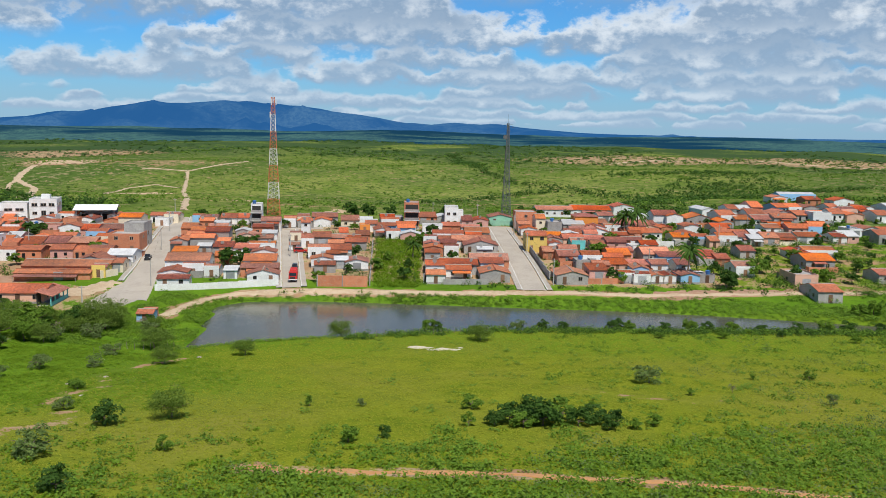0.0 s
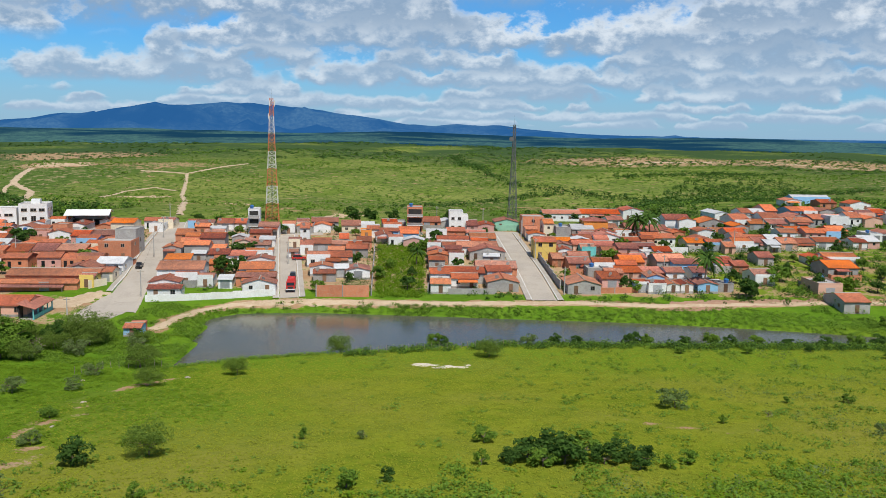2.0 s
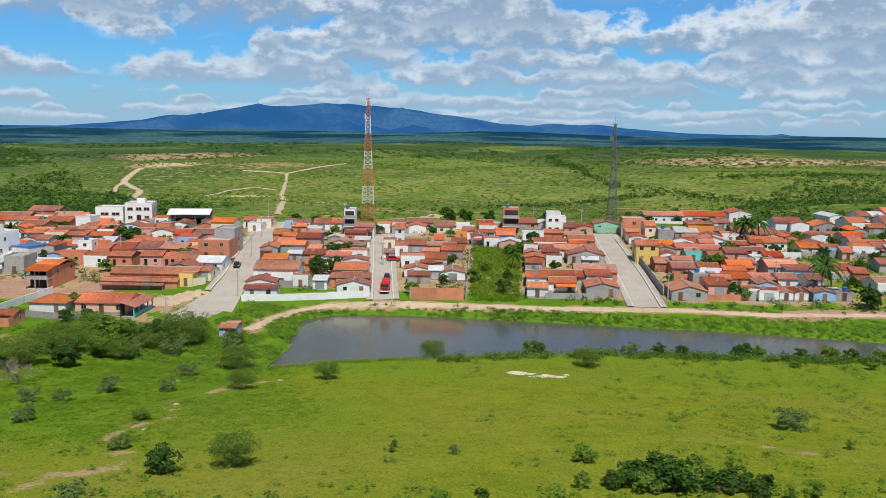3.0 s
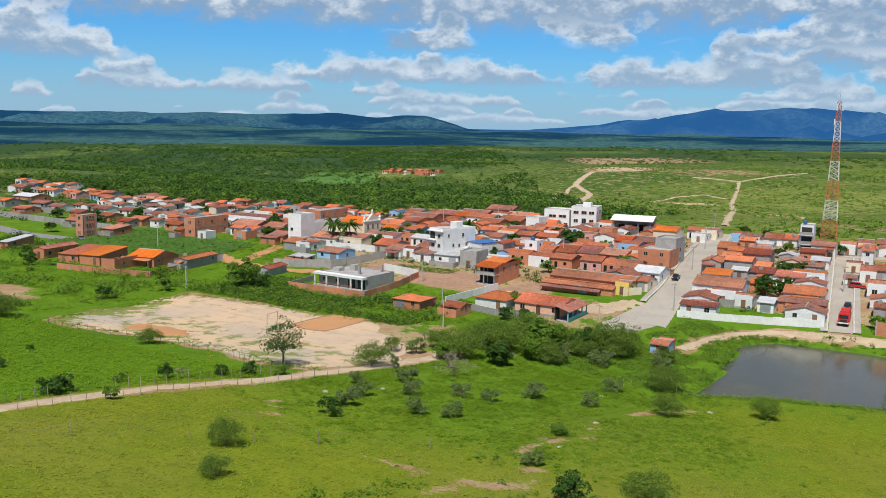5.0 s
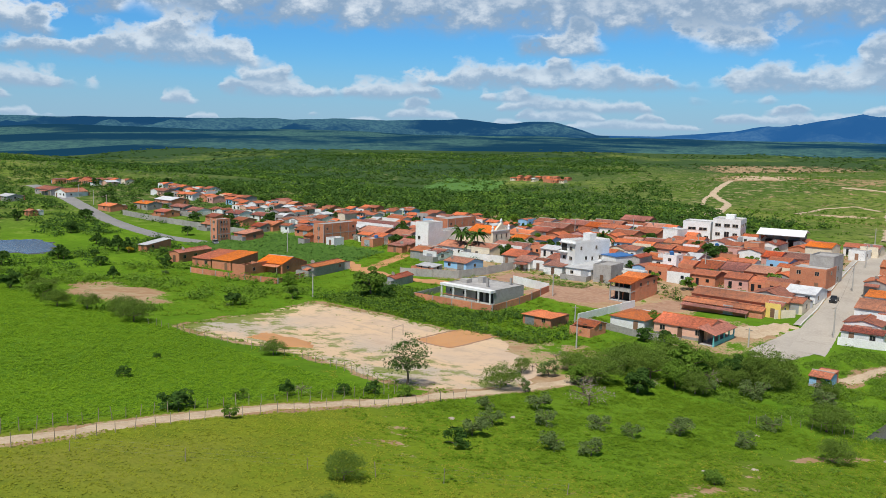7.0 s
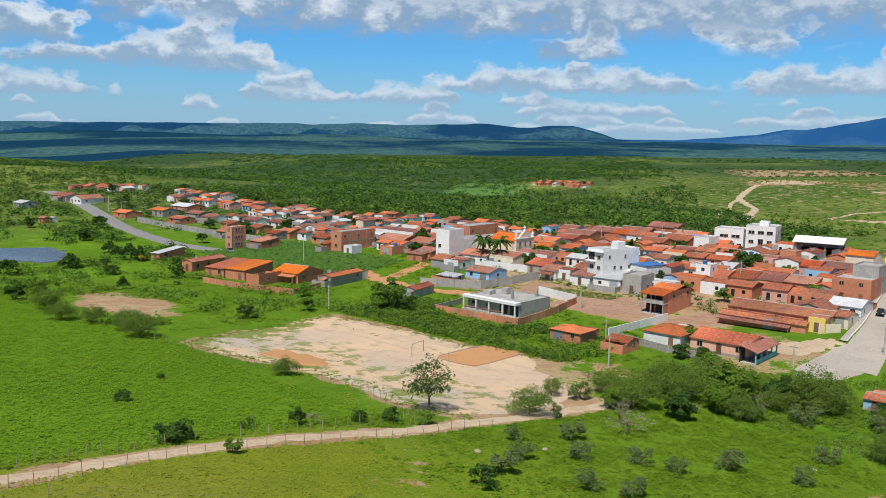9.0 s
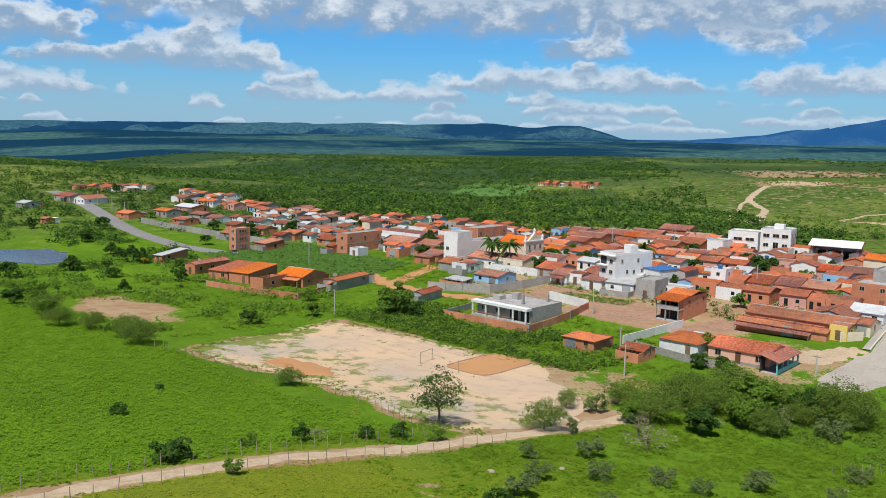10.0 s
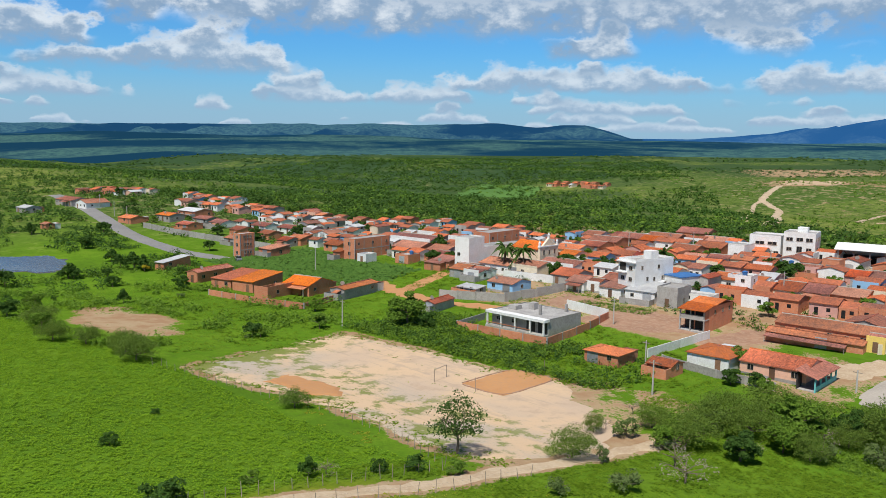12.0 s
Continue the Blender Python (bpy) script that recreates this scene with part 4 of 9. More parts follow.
# ---- houses ----
def window_meshes():
    fr, pa, si = Shape(), Shape(), Shape()
    w, h = 0.5, 0.48
    for x0, z0, x1, z1 in ((-w, -h, w, -h + 0.05), (-w, h - 0.05, w, h), (-w, -h + 0.05, -w + 0.05, h - 0.05), (w - 0.05, -h + 0.05, w, h - 0.05), (-0.03, -h + 0.05, 0.03, h - 0.05)):
        fr.box(x0, -0.06, z0, x1, 0.02, z1)
    pa.box(-w + 0.05, -0.02, -h + 0.05, w - 0.05, 0.01, h - 0.05)
    si.box(-w - 0.05, -0.12, -h - 0.05, w + 0.08, 0.01, -h)
    return fr.mesh("window", MAT["trim"]), pa.mesh("pane", MAT["glass"]), si.mesh("sill", MAT["trim"])


WINDOW, PANE, SILL = window_meshes()


def door_meshes():
    d = Shape().box(-0.45, -0.05, 0, 0.45, 0.01, 2.05)
    d.box(-0.53, -0.07, 0, -0.45, 0.01, 2.13).box(0.45, -0.07, 0, 0.53, 0.01, 2.13).box(-0.45, -0.07, 2.05, 0.45, 0.01, 2.13)
    s = Shape().box(-1.2, -0.04, 0, 1.2, 0.01, 2.3)
    return d.mesh("door", MAT["door"]), s.mesh("shutter", MAT["shutter"])


DOOR, SHUTTER = door_meshes()


def add_window(parent, x, y, z, turn, scale=1.0):
    w = part("window", WINDOW, parent, "", pose(x, y, z, 0, 0, turn) @ Matrix.Diagonal((scale, 1, scale, 1)))
    part("pane", PANE, w)


def openings(parent, rng, length, storeys, turn, place, door=True, gap=3.0, chance=0.86):
    """Doors and windows along one wall; place(s) gives the point on the wall at s metres from its middle."""
    n = max(1, int((length - 0.8) / gap))
    at = [(k + 0.5) * length / n - length / 2 for k in range(n)]
    for floor in range(storeys):
        first = floor == 0 and door
        pick = rng.randint(n) if n > 1 else 0
        for k, s in enumerate(at):
            x, y = place(s)
            if first and k == pick:
                wide = length / n > 3.2 and rng.rand() < 0.3
                part("garage_shutter" if wide else "door", SHUTTER if wide else DOOR, parent, "", pose(x, y, 0.02, 0, 0, turn))
            elif rng.rand() < chance:
                add_window(parent, x, y, floor * 2.9 + 1.55, turn, 0.9 + 0.35 * rng.rand())


WORDS = {"white": "whitewashed", "cream": "cream-painted", "pink": "pink-painted", "peach": "peach-painted", "yellow": "yellow-painted",
         "green": "pale green", "teal": "turquoise-painted", "sky": "light blue", "blue": "blue-grey", "orange": "bright orange",
         "cement": "bare cement-rendered", "brick": "unrendered red brick"}
ROOFS = {"new": "bright orange clay-tile roof", "old": "weathered clay-tile roof", "dark": "blackened clay-tile roof",
         "tin": "grey sheet roof", "slab": "flat concrete roof"}
TAKEN = []


def slope(shape, eave_a, eave_b, top_b, top_a, thick, rng, cells=5):
    """One roof slope as a thin slab that sags a little; its uv runs along the eave and up the slope, in metres."""
    ea, eb, tb, ta = (Vector(p) for p in (eave_a, eave_b, top_b, top_a))
    run, rise = (eb - ea).length, (ta - ea).length
    rows = 3
    grid = []
    for j in range(rows + 1):
        for i in range(cells + 1):
            u, v = i / cells, j / rows
            p = (ea.lerp(eb, u)).lerp(ta.lerp(tb, u), v)
            sag = -0.05 * math.sin(math.pi * v) + rng.normal(0, 0.02)
            grid.append((p + Vector((0, 0, sag)), (u * run, v * rise)))
    for j in range(rows):
        for i in range(cells):
            q = [grid[j * (cells + 1) + i], grid[j * (cells + 1) + i + 1], grid[(j + 1) * (cells + 1) + i + 1], grid[(j + 1) * (cells + 1) + i]]
            shape.face([p for p, _ in q], [w for _, w in q])
    down = Vector((0, 0, -thick))
    for a, b in ((ea, eb), (eb, tb), (tb, ta), (ta, ea)):
        shape.face([a + down, b + down, b, a], [(0, 0), ((b - a).length, 0), ((b - a).length, thick), (0, thick)])
    shape.face([ea + down, ta + down, tb + down, eb + down])


def house(x, y, rot, w, d, h, roof, wall, cover, extra=""):
    """A village house: its middle, turn, width, depth, wall height, roof (G: ridge along the front, E: gable to the front,
    M: single slope, H: hipped, F: flat), wall and roof finish."""
    rng = np.random.RandomState(int(abs(x * 31 + y * 17)) % 99991)
    TAKEN.append((x, y, math.hypot(w, d) / 2))
    base = min(z_at(x + a, y + b) for a in (-w / 3, w / 3) for b in (-d / 2, d / 2)) + 0.15
    tall = 0
    hw, hd = w / 2, d / 2
    many = int(h / 2.7) if h > 4.4 else 1
    shade = "two-storey " if many == 2 else "three-storey " if many > 2 else ""
    home = thing("house", f"{shade}{WORDS[wall]} village house with a {ROOFS[cover]}", "house", pose(x, y, base, 0, 0, rot), "village houses")
    g, r = Shape(), Shape()
    low = -1.6
    k = 0.21 + 0.09 * rng.rand()
    over = 0.32
    fronted = roof == "G" and many == 1 and wall not in ("brick", "cement") and cover != "new" and rng.rand() < 0.45
    lip = -0.16 if fronted else over
    if roof in "GEH" or roof == "M":
        if roof == "G":
            top = h + hd * k
            ends = [(-hw, -hd, low), (-hw, hd, low)]
            for s in (-1, 1):
                pts = [(s * hw, -hd, low), (s * hw, hd, low), (s * hw, hd, h), (s * hw, 0, top), (s * hw, -hd, h)]
                g.face(pts if s > 0 else pts[::-1])
            g.face([(-hw, -hd, low), (hw, -hd, low), (hw, -hd, h), (-hw, -hd, h)])
            g.face([(hw, hd, low), (-hw, hd, low), (-hw, hd, h), (hw, hd, h)])
            e = over * k
            slope(r, (-hw - 0.15, -hd - lip, h - lip * k + 0.1), (hw + 0.15, -hd - lip, h - lip * k + 0.1), (hw + 0.15, 0, top + 0.1), (-hw - 0.15, 0, top + 0.1), 0.12, rng)
            slope(r, (hw + 0.15, hd + over, h - e + 0.1), (-hw - 0.15, hd + over, h - e + 0.1), (-hw - 0.15, 0, top + 0.1), (hw + 0.15, 0, top + 0.1), 0.12, rng)
            ridge = ((-hw - 0.15, 0, top + 0.12), (hw + 0.15, 0, top + 0.12))
        elif roof == "E":
            top = h + hw * k
            for s in (-1, 1):
                pts = [(hw, s * hd, low), (-hw, s * hd, low), (-hw, s * hd, h), (0, s * hd, top), (hw, s * hd, h)]
                g.face(pts if s > 0 else pts[::-1])
            g.face([(hw, -hd, low), (hw, hd, low), (hw, hd, h), (hw, -hd, h)])
            g.face([(-hw, hd, low), (-hw, -hd, low), (-hw, -hd, h), (-hw, hd, h)])
            e = over * k
            slope(r, (hw + over, -hd - 0.2, h - e + 0.1), (hw + over, hd + 0.2, h - e + 0.1), (0, hd + 0.2, top + 0.1), (0, -hd - 0.2, top + 0.1), 0.12, rng)
            slope(r, (-hw - over, hd + 0.2, h - e + 0.1), (-hw - over, -hd - 0.2, h - e + 0.1), (0, -hd - 0.2, top + 0.1), (0, hd + 0.2, top + 0.1), 0.12, rng)
            ridge = ((0, -hd - 0.2, top + 0.12), (0, hd + 0.2, top + 0.12))
        elif roof == "H":
            q = min(hw, hd) * 0.9
            top = h + q * 0.27
            g.box(-hw, -hd, low, hw, hd, h)
            a, b = hw + over, hd + over
            rx, ry = max(hw - q, 0.05), max(hd - q, 0.05)
            c = [(-a, -b, h), (a, -b, h), (a, b, h), (-a, b, h)]
            t = [(-rx, -ry, top), (rx, -ry, top), (rx, ry, top), (-rx, ry, top)]
            for i in range(4):
                j = (i + 1) % 4
                slope(r, c[i], c[j], t[j], t[i], 0.1, rng, 3)
            r.face(t)
            ridge = ((-rx, 0, top + 0.04), (rx, 0, top + 0.04))
        else:
            top = h + d * 0.11
            for s in (-1, 1):
                pts = [(s * hw, -hd, low), (s * hw, hd, low), (s * hw, hd, top), (s * hw, -hd, h)]
                g.face(pts if s > 0 else pts[::-1])
            g.face([(-hw, -hd, low), (hw, -hd, low), (hw, -hd, h), (-hw, -hd, h)])
            g.face([(hw, hd, low), (-hw, hd, low), (-hw, hd, top), (hw, hd, top)])
            slope(r, (-hw - 0.2, -hd - over, h + 0.05), (hw + 0.2, -hd - over, h + 0.05), (hw + 0.2, hd + 0.1, top + 0.1), (-hw - 0.2, hd + 0.1, top + 0.1), 0.1, rng)
            ridge = None
        part("wall", g.mesh("wall", MAT[wall]), home)
        cov = part("roof", r.mesh("roof", MAT[cover]), home, ROOFS[cover])
        if ridge and cover != "tin":
            part("ridge_cap", Shape().bar(ridge[0], ridge[1], 0.14, n=6).mesh("ridge_cap", MAT["walkway" if rng.rand() < 0.4 else cover]), cov)
    else:
        g.box(-hw, -hd, low, hw, hd, h)
        part("wall", g.mesh("wall", MAT[wall]), home)
        part("roof", Shape().box(-hw + 0.15, -hd + 0.15, h, hw - 0.15, hd - 0.15, h + 0.03).mesh("roof", MAT["slab"]), home, "stained flat concrete slab")
        p = Shape()
        for a, b, c, e in ((-hw, -hd, hw, -hd + 0.15), (-hw, hd - 0.15, hw, hd), (-hw, -hd + 0.15, -hw + 0.15, hd - 0.15), (hw - 0.15, -hd + 0.15, hw, hd - 0.15)):
            p.box(a, b, h, c, e, h + 0.45)
        part("parapet", p.mesh("parapet", MAT[wall]), home)
        if rng.rand() < 0.4:
            part("roof_tank", tank_mesh(), home, "blue plastic water tank", pose(rng.uniform(-0.5, 0.5) * hw, rng.uniform(0, 0.5) * hd, h + 0.03))
    if fronted:
        part("front_parapet", Shape().box(-hw, -hd, h, hw, -hd + 0.15, h + rng.uniform(0.4, 0.9)).mesh("front_parapet", MAT[wall]), home)
    elif many == 1 and roof in "GE" and w > 4.5 and rng.rand() < 0.3:
        s = Shape()
        a, b = sorted((rng.uniform(-hw, 0), rng.uniform(0.3, 1.0) * hw))
        slope(s, (a, -hd - 1.9, h - 0.75), (b, -hd - 1.9, h - 0.75), (b, -hd - 0.02, h - 0.3), (a, -hd - 0.02, h - 0.3), 0.08, rng, 3)
        cov = part("porch_roof", s.mesh("porch_roof", MAT[cover]), home)
        for c in (a + 0.15, b - 0.15):
            part("porch_post", Shape().box(c - 0.08, -hd - 1.8, low, c + 0.08, -hd - 1.64, h - 0.8).mesh("porch_post", MAT["trim"]), home)
    if many == 1 and not extra and rng.rand() < 0.34 and all(float(line_distance(x, y, p)) > 6.5 + hd for p in (LEFT_ST, MID_ST, RIGHT_ST)):
        c, t = rng.uniform(1.5, 3.2), rng.uniform(1.2, 1.9)
        s = Shape().box(-hw, -hd - c, low, hw, -hd - c + 0.14, t).box(-hw, -hd - c + 0.14, low, -hw + 0.14, -hd, t).box(hw - 0.14, -hd - c + 0.14, low, hw, -hd, t)
        part("yard_wall", s.mesh("yard_wall", MAT[("cement", "brick", "cement", wall)[rng.randint(4)]]), home)
    if rng.rand() < 0.5 and many == 1:
        c, t = rng.uniform(1.8, 3.5), rng.uniform(1.9, 2.3)
        u = rng.uniform(-hw, hw - 1.5)
        v = min(hw, u + rng.uniform(1.8, 4))
        part("lean_to", Shape().box(u, hd, low, v, hd + c, t).mesh("lean_to", MAT[("cement", "brick", "white")[rng.randint(3)]]), home)
        s = Shape()
        slope(s, (v + 0.1, hd + c + 0.2, t + 0.05), (u - 0.1, hd + c + 0.2, t + 0.05), (u - 0.1, hd, min(h, t + 0.4)), (v + 0.1, hd, min(h, t + 0.4)), 0.08, rng, 2)
        part("lean_to_roof", s.mesh("lean_to_roof", MAT[("old", "dark", "tin")[rng.randint(3)]]), home)
    if rng.rand() < 0.2 and roof in "GEM":
        part("satellite_dish", dish_mesh(), home, "pale satellite dish on a short pole", pose(rng.uniform(-0.7, 0.7) * hw, -hd * 0.6, h - 0.1, 0, 0, rng.uniform(-40, 40)))
    openings(home, rng, w, many, 0, lambda s: (s, -hd))
    openings(home, rng, d, many, 90, lambda s: (hw, s), False, 4.2, 0.45)
    openings(home, rng, d, many, -90, lambda s: (-hw, -s), False, 5.0, 0.4)
    if wall not in ("cement", "brick") and roof in "GE" and rng.rand() < 0.6:
        part("plinth", Shape().box(-hw - 0.04, -hd - 0.04, low, hw + 0.04, hd + 0.04, 0.45).mesh("plinth", MAT["cement"]), home, "grey cement plinth")
    return home


TANK = []
DISH = []


def dish_mesh():
    """A tilted bowl on a pole, with its feed arm."""
    if not DISH:
        t = Shape().bar((0, 0, 0), (0, 0, 1.1), 0.04)
        rim = lambda r, d: [(r * math.cos(a * math.pi / 6), -d - 0.35 * r * math.sin(a * math.pi / 6) * 0.6, 1.2 + r * math.sin(a * math.pi / 6) * 0.9) for a in range(12)]
        t.prism(rim(0.2, 0.02), rim(0.62, 0.2)).bar((0, -0.1, 1.1), (0, -0.75, 1.25), 0.025)
        DISH.append(t.mesh("satellite_dish", MAT["pole"]))
    return DISH[0]



def tank_mesh():
    if not TANK:
        t = Shape()
        ring = lambda r, z: [(r * math.cos(a * math.pi / 6), r * math.sin(a * math.pi / 6), z) for a in range(12)]
        t.prism(ring(0.55, 0), ring(0.72, 1.0)).prism(ring(0.76, 1.0), ring(0.76, 1.08)).prism(ring(0.72, 1.08), ring(0.25, 1.3))
        TANK.append(t.mesh("roof_tank", MAT["tank"]))
    return TANK[0]


# the village, row by row from the water and the fields up the slope
house(-399.5, 167.6, 8, 4.4, 3.9, 2.0, "G", "brick", "old")
house(-289.0, 167.8, 16, 3.8, 10.9, 2.2, "M", "brick", "tin")
house(-263.3, 166.9, 16, 4.1, 14.0, 3.0, "E", "brick", "new")
house(-249.5, 167.6, 16, 7.4, 12.0, 2.6, "M", "brick", "new", "open front")
house(-241.6, 169.6, 16, 7.4, 12.0, 2.9, "M", "brick", "new", "open front")
house(-228.8, 177.4, 16, 9.1, 10.0, 2.8, "G", "brick", "new")
house(-462.6, 180.7, 8, 9.1, 7.8, 2.3, "G", "cement", "tin")
house(-218.0, 185.0, 16, 4.6, 15.0, 2.6, "E", "cement", "old")
house(-190.0, 189.7, 16, 3.6, 9.6, 2.1, "E", "cement", "old")
house(-131.3, 180.1, 5, 7.3, 6.0, 2.3, "H", "brick", "new")
house(-119.9, 181.6, 5, 5.0, 4.5, 1.9, "G", "brick", "old")
house(-116.6, 194.9, 5, 8.2, 9.6, 2.6, "H", "white", "old", "open front")
house(-72.0, 185.6, 5, 3.6, 4.0, 2.0, "G", "sky", "new")
house(-483.4, 208.9, 8, 15.8, 10.8, 2.8, "G", "cement", "old")
house(-402.2, 204.0, 8, 9.9, 7.5, 2.3, "G", "brick", "new")
house(-323.5, 210.0, 8, 6.4, 6.6, 2.3, "G", "cement", "old")
house(-292.4, 206.9, 8, 6.5, 8.4, 2.6, "M", "brick", "old")
house(-197.5, 208.9, 5, 6.8, 4.0, 1.9, "M", "cement", "tin")
house(-105.2, 197.4, 5, 12.0, 9.4, 2.5, "G", "peach", "new", "open front")
house(-464.4, 211.2, 8, 9.9, 12.5, 2.8, "E", "white", "old")
house(-396.1, 218.8, 8, 10.2, 7.8, 2.8, "G", "cement", "new")
house(-368.2, 213.6, 8, 8.4, 7.5, 2.3, "G", "brick", "new")
house(-340.5, 222.4, 8, 6.7, 7.5, 2.3, "G", "brick", "dark")
house(-305.5, 221.8, 8, 5.7, 7.5, 2.3, "G", "cement", "old")
house(-269.8, 219.6, 8, 3.3, 6.0, 2.6, "G", "brick", "old")
house(-258.4, 221.0, 8, 4.0, 5.0, 2.5, "F", "white", "slab")
house(-210.8, 224.7, 5, 5.7, 6.0, 2.3, "G", "white", "dark")
house(-193.7, 219.8, 5, 8.7, 8.4, 2.5, "G", "sky", "old")
house(-110.3, 223.6, 5, 19.7, 4.4, 2.0, "G", "brick", "old", "open front")
house(-77.7, 222.5, 8, 8.3, 5.0, 2.4, "G", "white", "old")
house(-400.9, 233.4, 8, 13.2, 10.0, 2.8, "G", "brick", "tin")
house(-377.7, 226.8, 8, 9.9, 7.5, 2.3, "G", "cement", "old")
house(-362.8, 226.0, 8, 8.6, 7.5, 2.3, "G", "white", "old")
house(-342.5, 234.2, 8, 9.1, 7.5, 2.3, "G", "white", "old")
house(-329.7, 238.3, 8, 8.4, 7.5, 2.3, "G", "white", "old")
house(-324.1, 225.2, 8, 6.5, 7.5, 2.3, "G", "brick", "old")
house(-312.1, 238.7, 8, 5.0, 8.4, 2.3, "E", "white", "old")
house(-305.6, 226.9, 8, 7.7, 7.5, 2.3, "G", "brick", "old")
house(-284.3, 228.5, 8, 7.5, 7.5, 2.3, "G", "brick", "old")
house(-247.4, 229.3, 8, 5.6, 6.0, 2.5, "F", "brick", "slab")
house(-236.3, 238.0, 8, 8.6, 9.6, 2.6, "G", "brick", "old")
house(-231.1, 227.8, 8, 6.4, 6.0, 2.3, "M", "brick", "old")
house(-230.4, 232.5, 5, 7.1, 9.6, 2.6, "G", "brick", "old")
house(-219.4, 230.2, 8, 7.1, 6.0, 2.3, "G", "cement", "dark")
house(-216.9, 226.2, 5, 6.1, 8.4, 2.5, "G", "cement", "old")
house(-212.9, 238.5, 5, 11.1, 10.8, 2.8, "G", "white", "old")
house(-211.8, 227.4, 8, 6.7, 6.0, 2.3, "G", "white", "old")
house(-186.8, 238.7, 5, 7.7, 9.6, 2.6, "G", "cement", "new")
house(-179.1, 234.0, 8, 5.6, 9.6, 2.6, "G", "white", "old")
house(-174.5, 234.4, 8, 4.0, 6.0, 2.5, "G", "white", "dark")
house(-167.5, 234.0, 8, 6.2, 9.6, 2.6, "M", "white", "old")
house(-163.1, 237.9, 5, 4.7, 5.0, 2.3, "F", "cream", "slab")
house(-159.0, 234.8, 8, 8.2, 9.6, 2.8, "M", "white", "tin")
house(-150.9, 234.0, 8, 5.4, 8.0, 4.6, "F", "cement", "slab")
house(-119.4, 235.7, 8, 8.1, 5.0, 2.3, "G", "brick", "old")
house(-109.4, 231.3, 5, 23.2, 8.4, 2.8, "G", "brick", "dark")
house(-104.8, 237.6, 5, 8.8, 9.6, 3.0, "E", "cement", "old")
house(-99.1, 227.4, 5, 3.6, 6.0, 2.4, "G", "yellow", "old", "open front")
house(-97.0, 234.0, 5, 4.0, 6.0, 2.6, "G", "cream", "old")
house(-79.5, 228.7, 8, 7.5, 8.4, 2.5, "E", "white", "old")
house(-65.4, 233.8, 8, 3.7, 5.0, 2.3, "M", "white", "tin")
house(-58.1, 237.7, 8, 10.5, 6.0, 2.5, "G", "brick", "old")
house(-55.5, 230.0, 8, 8.4, 6.0, 2.5, "E", "white", "old")
house(-8.3, 233.6, 3, 5.3, 6.0, 2.6, "G", "white", "new")
house(8.1, 238.9, 3, 8.3, 10.0, 2.5, "E", "cement", "old")
house(29.5, 238.5, 3, 8.8, 10.8, 2.5, "E", "cement", "old")
house(45.3, 239.0, 3, 4.0, 6.0, 2.3, "G", "white", "old")
house(49.3, 238.0, 3, 4.8, 6.0, 2.3, "G", "white", "old")
house(53.8, 239.1, 3, 3.4, 6.0, 2.3, "E", "white", "old")
house(57.5, 239.4, 3, 3.4, 6.0, 2.3, "E", "white", "old")
house(95.5, 226.0, 3, 6.6, 10.8, 2.9, "G", "cement", "new")
house(95.2, 241.0, 3, 6.6, 10.5, 3.1, "F", "peach", "slab")
house(-333.4, 249.8, 8, 5.9, 7.5, 2.3, "E", "cement", "old")
house(-307.1, 241.3, 8, 6.3, 8.4, 2.3, "E", "white", "old")
house(-303.2, 250.3, 8, 5.6, 7.5, 2.3, "G", "white", "old")
house(-289.5, 251.7, 8, 4.0, 7.0, 5.3, "E", "cream", "old")
house(-268.6, 252.7, 8, 18.7, 9.6, 2.8, "G", "white", "old")
house(-257.5, 241.6, 8, 11.8, 10.8, 2.8, "G", "brick", "old")
house(-244.6, 250.3, 5, 6.6, 8.4, 2.6, "G", "brick", "old")
house(-244.1, 242.8, 8, 8.4, 10.8, 2.8, "G", "cement", "old")
house(-203.0, 240.6, 5, 10.3, 10.8, 2.8, "G", "cream", "dark")
house(-197.1, 248.1, 5, 12.8, 10.8, 2.8, "G", "white", "old")
house(-171.8, 241.9, 5, 8.2, 9.6, 2.5, "G", "cement", "old")
house(-161.3, 242.0, 5, 5.4, 9.6, 2.6, "G", "cement", "tin")
house(-151.8, 251.9, 5, 3.6, 8.0, 4.2, "E", "cement", "new")
house(-147.2, 240.1, 8, 7.9, 5.0, 2.1, "F", "white", "slab")
house(-141.9, 253.5, 8, 4.1, 5.0, 5.4, "F", "white", "slab")
house(-100.0, 245.9, 5, 7.5, 9.6, 2.6, "G", "white", "tin")
house(-78.9, 240.5, 8, 12.1, 10.8, 3.5, "G", "white", "old")
house(-60.2, 248.0, 8, 9.5, 8.4, 2.5, "G", "white", "old")
house(-42.3, 250.6, 8, 6.9, 6.0, 2.5, "E", "white", "old")
house(-40.6, 243.5, 8, 6.1, 5.0, 2.3, "G", "cement", "dark")
house(-36.6, 248.7, 8, 4.0, 5.0, 2.5, "M", "cement", "tin")
house(-32.0, 248.6, 8, 6.6, 8.4, 2.5, "E", "white", "old")
house(-2.0, 248.7, 3, 11.1, 9.6, 2.5, "G", "cement", "old")
house(35.4, 254.2, 3, 4.6, 6.0, 2.5, "F", "cement", "slab")
house(40.2, 251.2, 3, 5.1, 6.0, 2.3, "G", "brick", "old")
house(63.1, 240.9, 3, 5.4, 8.4, 2.3, "E", "sky", "old")
house(64.5, 254.0, 3, 4.1, 8.4, 2.5, "G", "white", "old")
house(68.4, 240.8, 3, 4.3, 5.0, 1.9, "F", "cement", "slab")
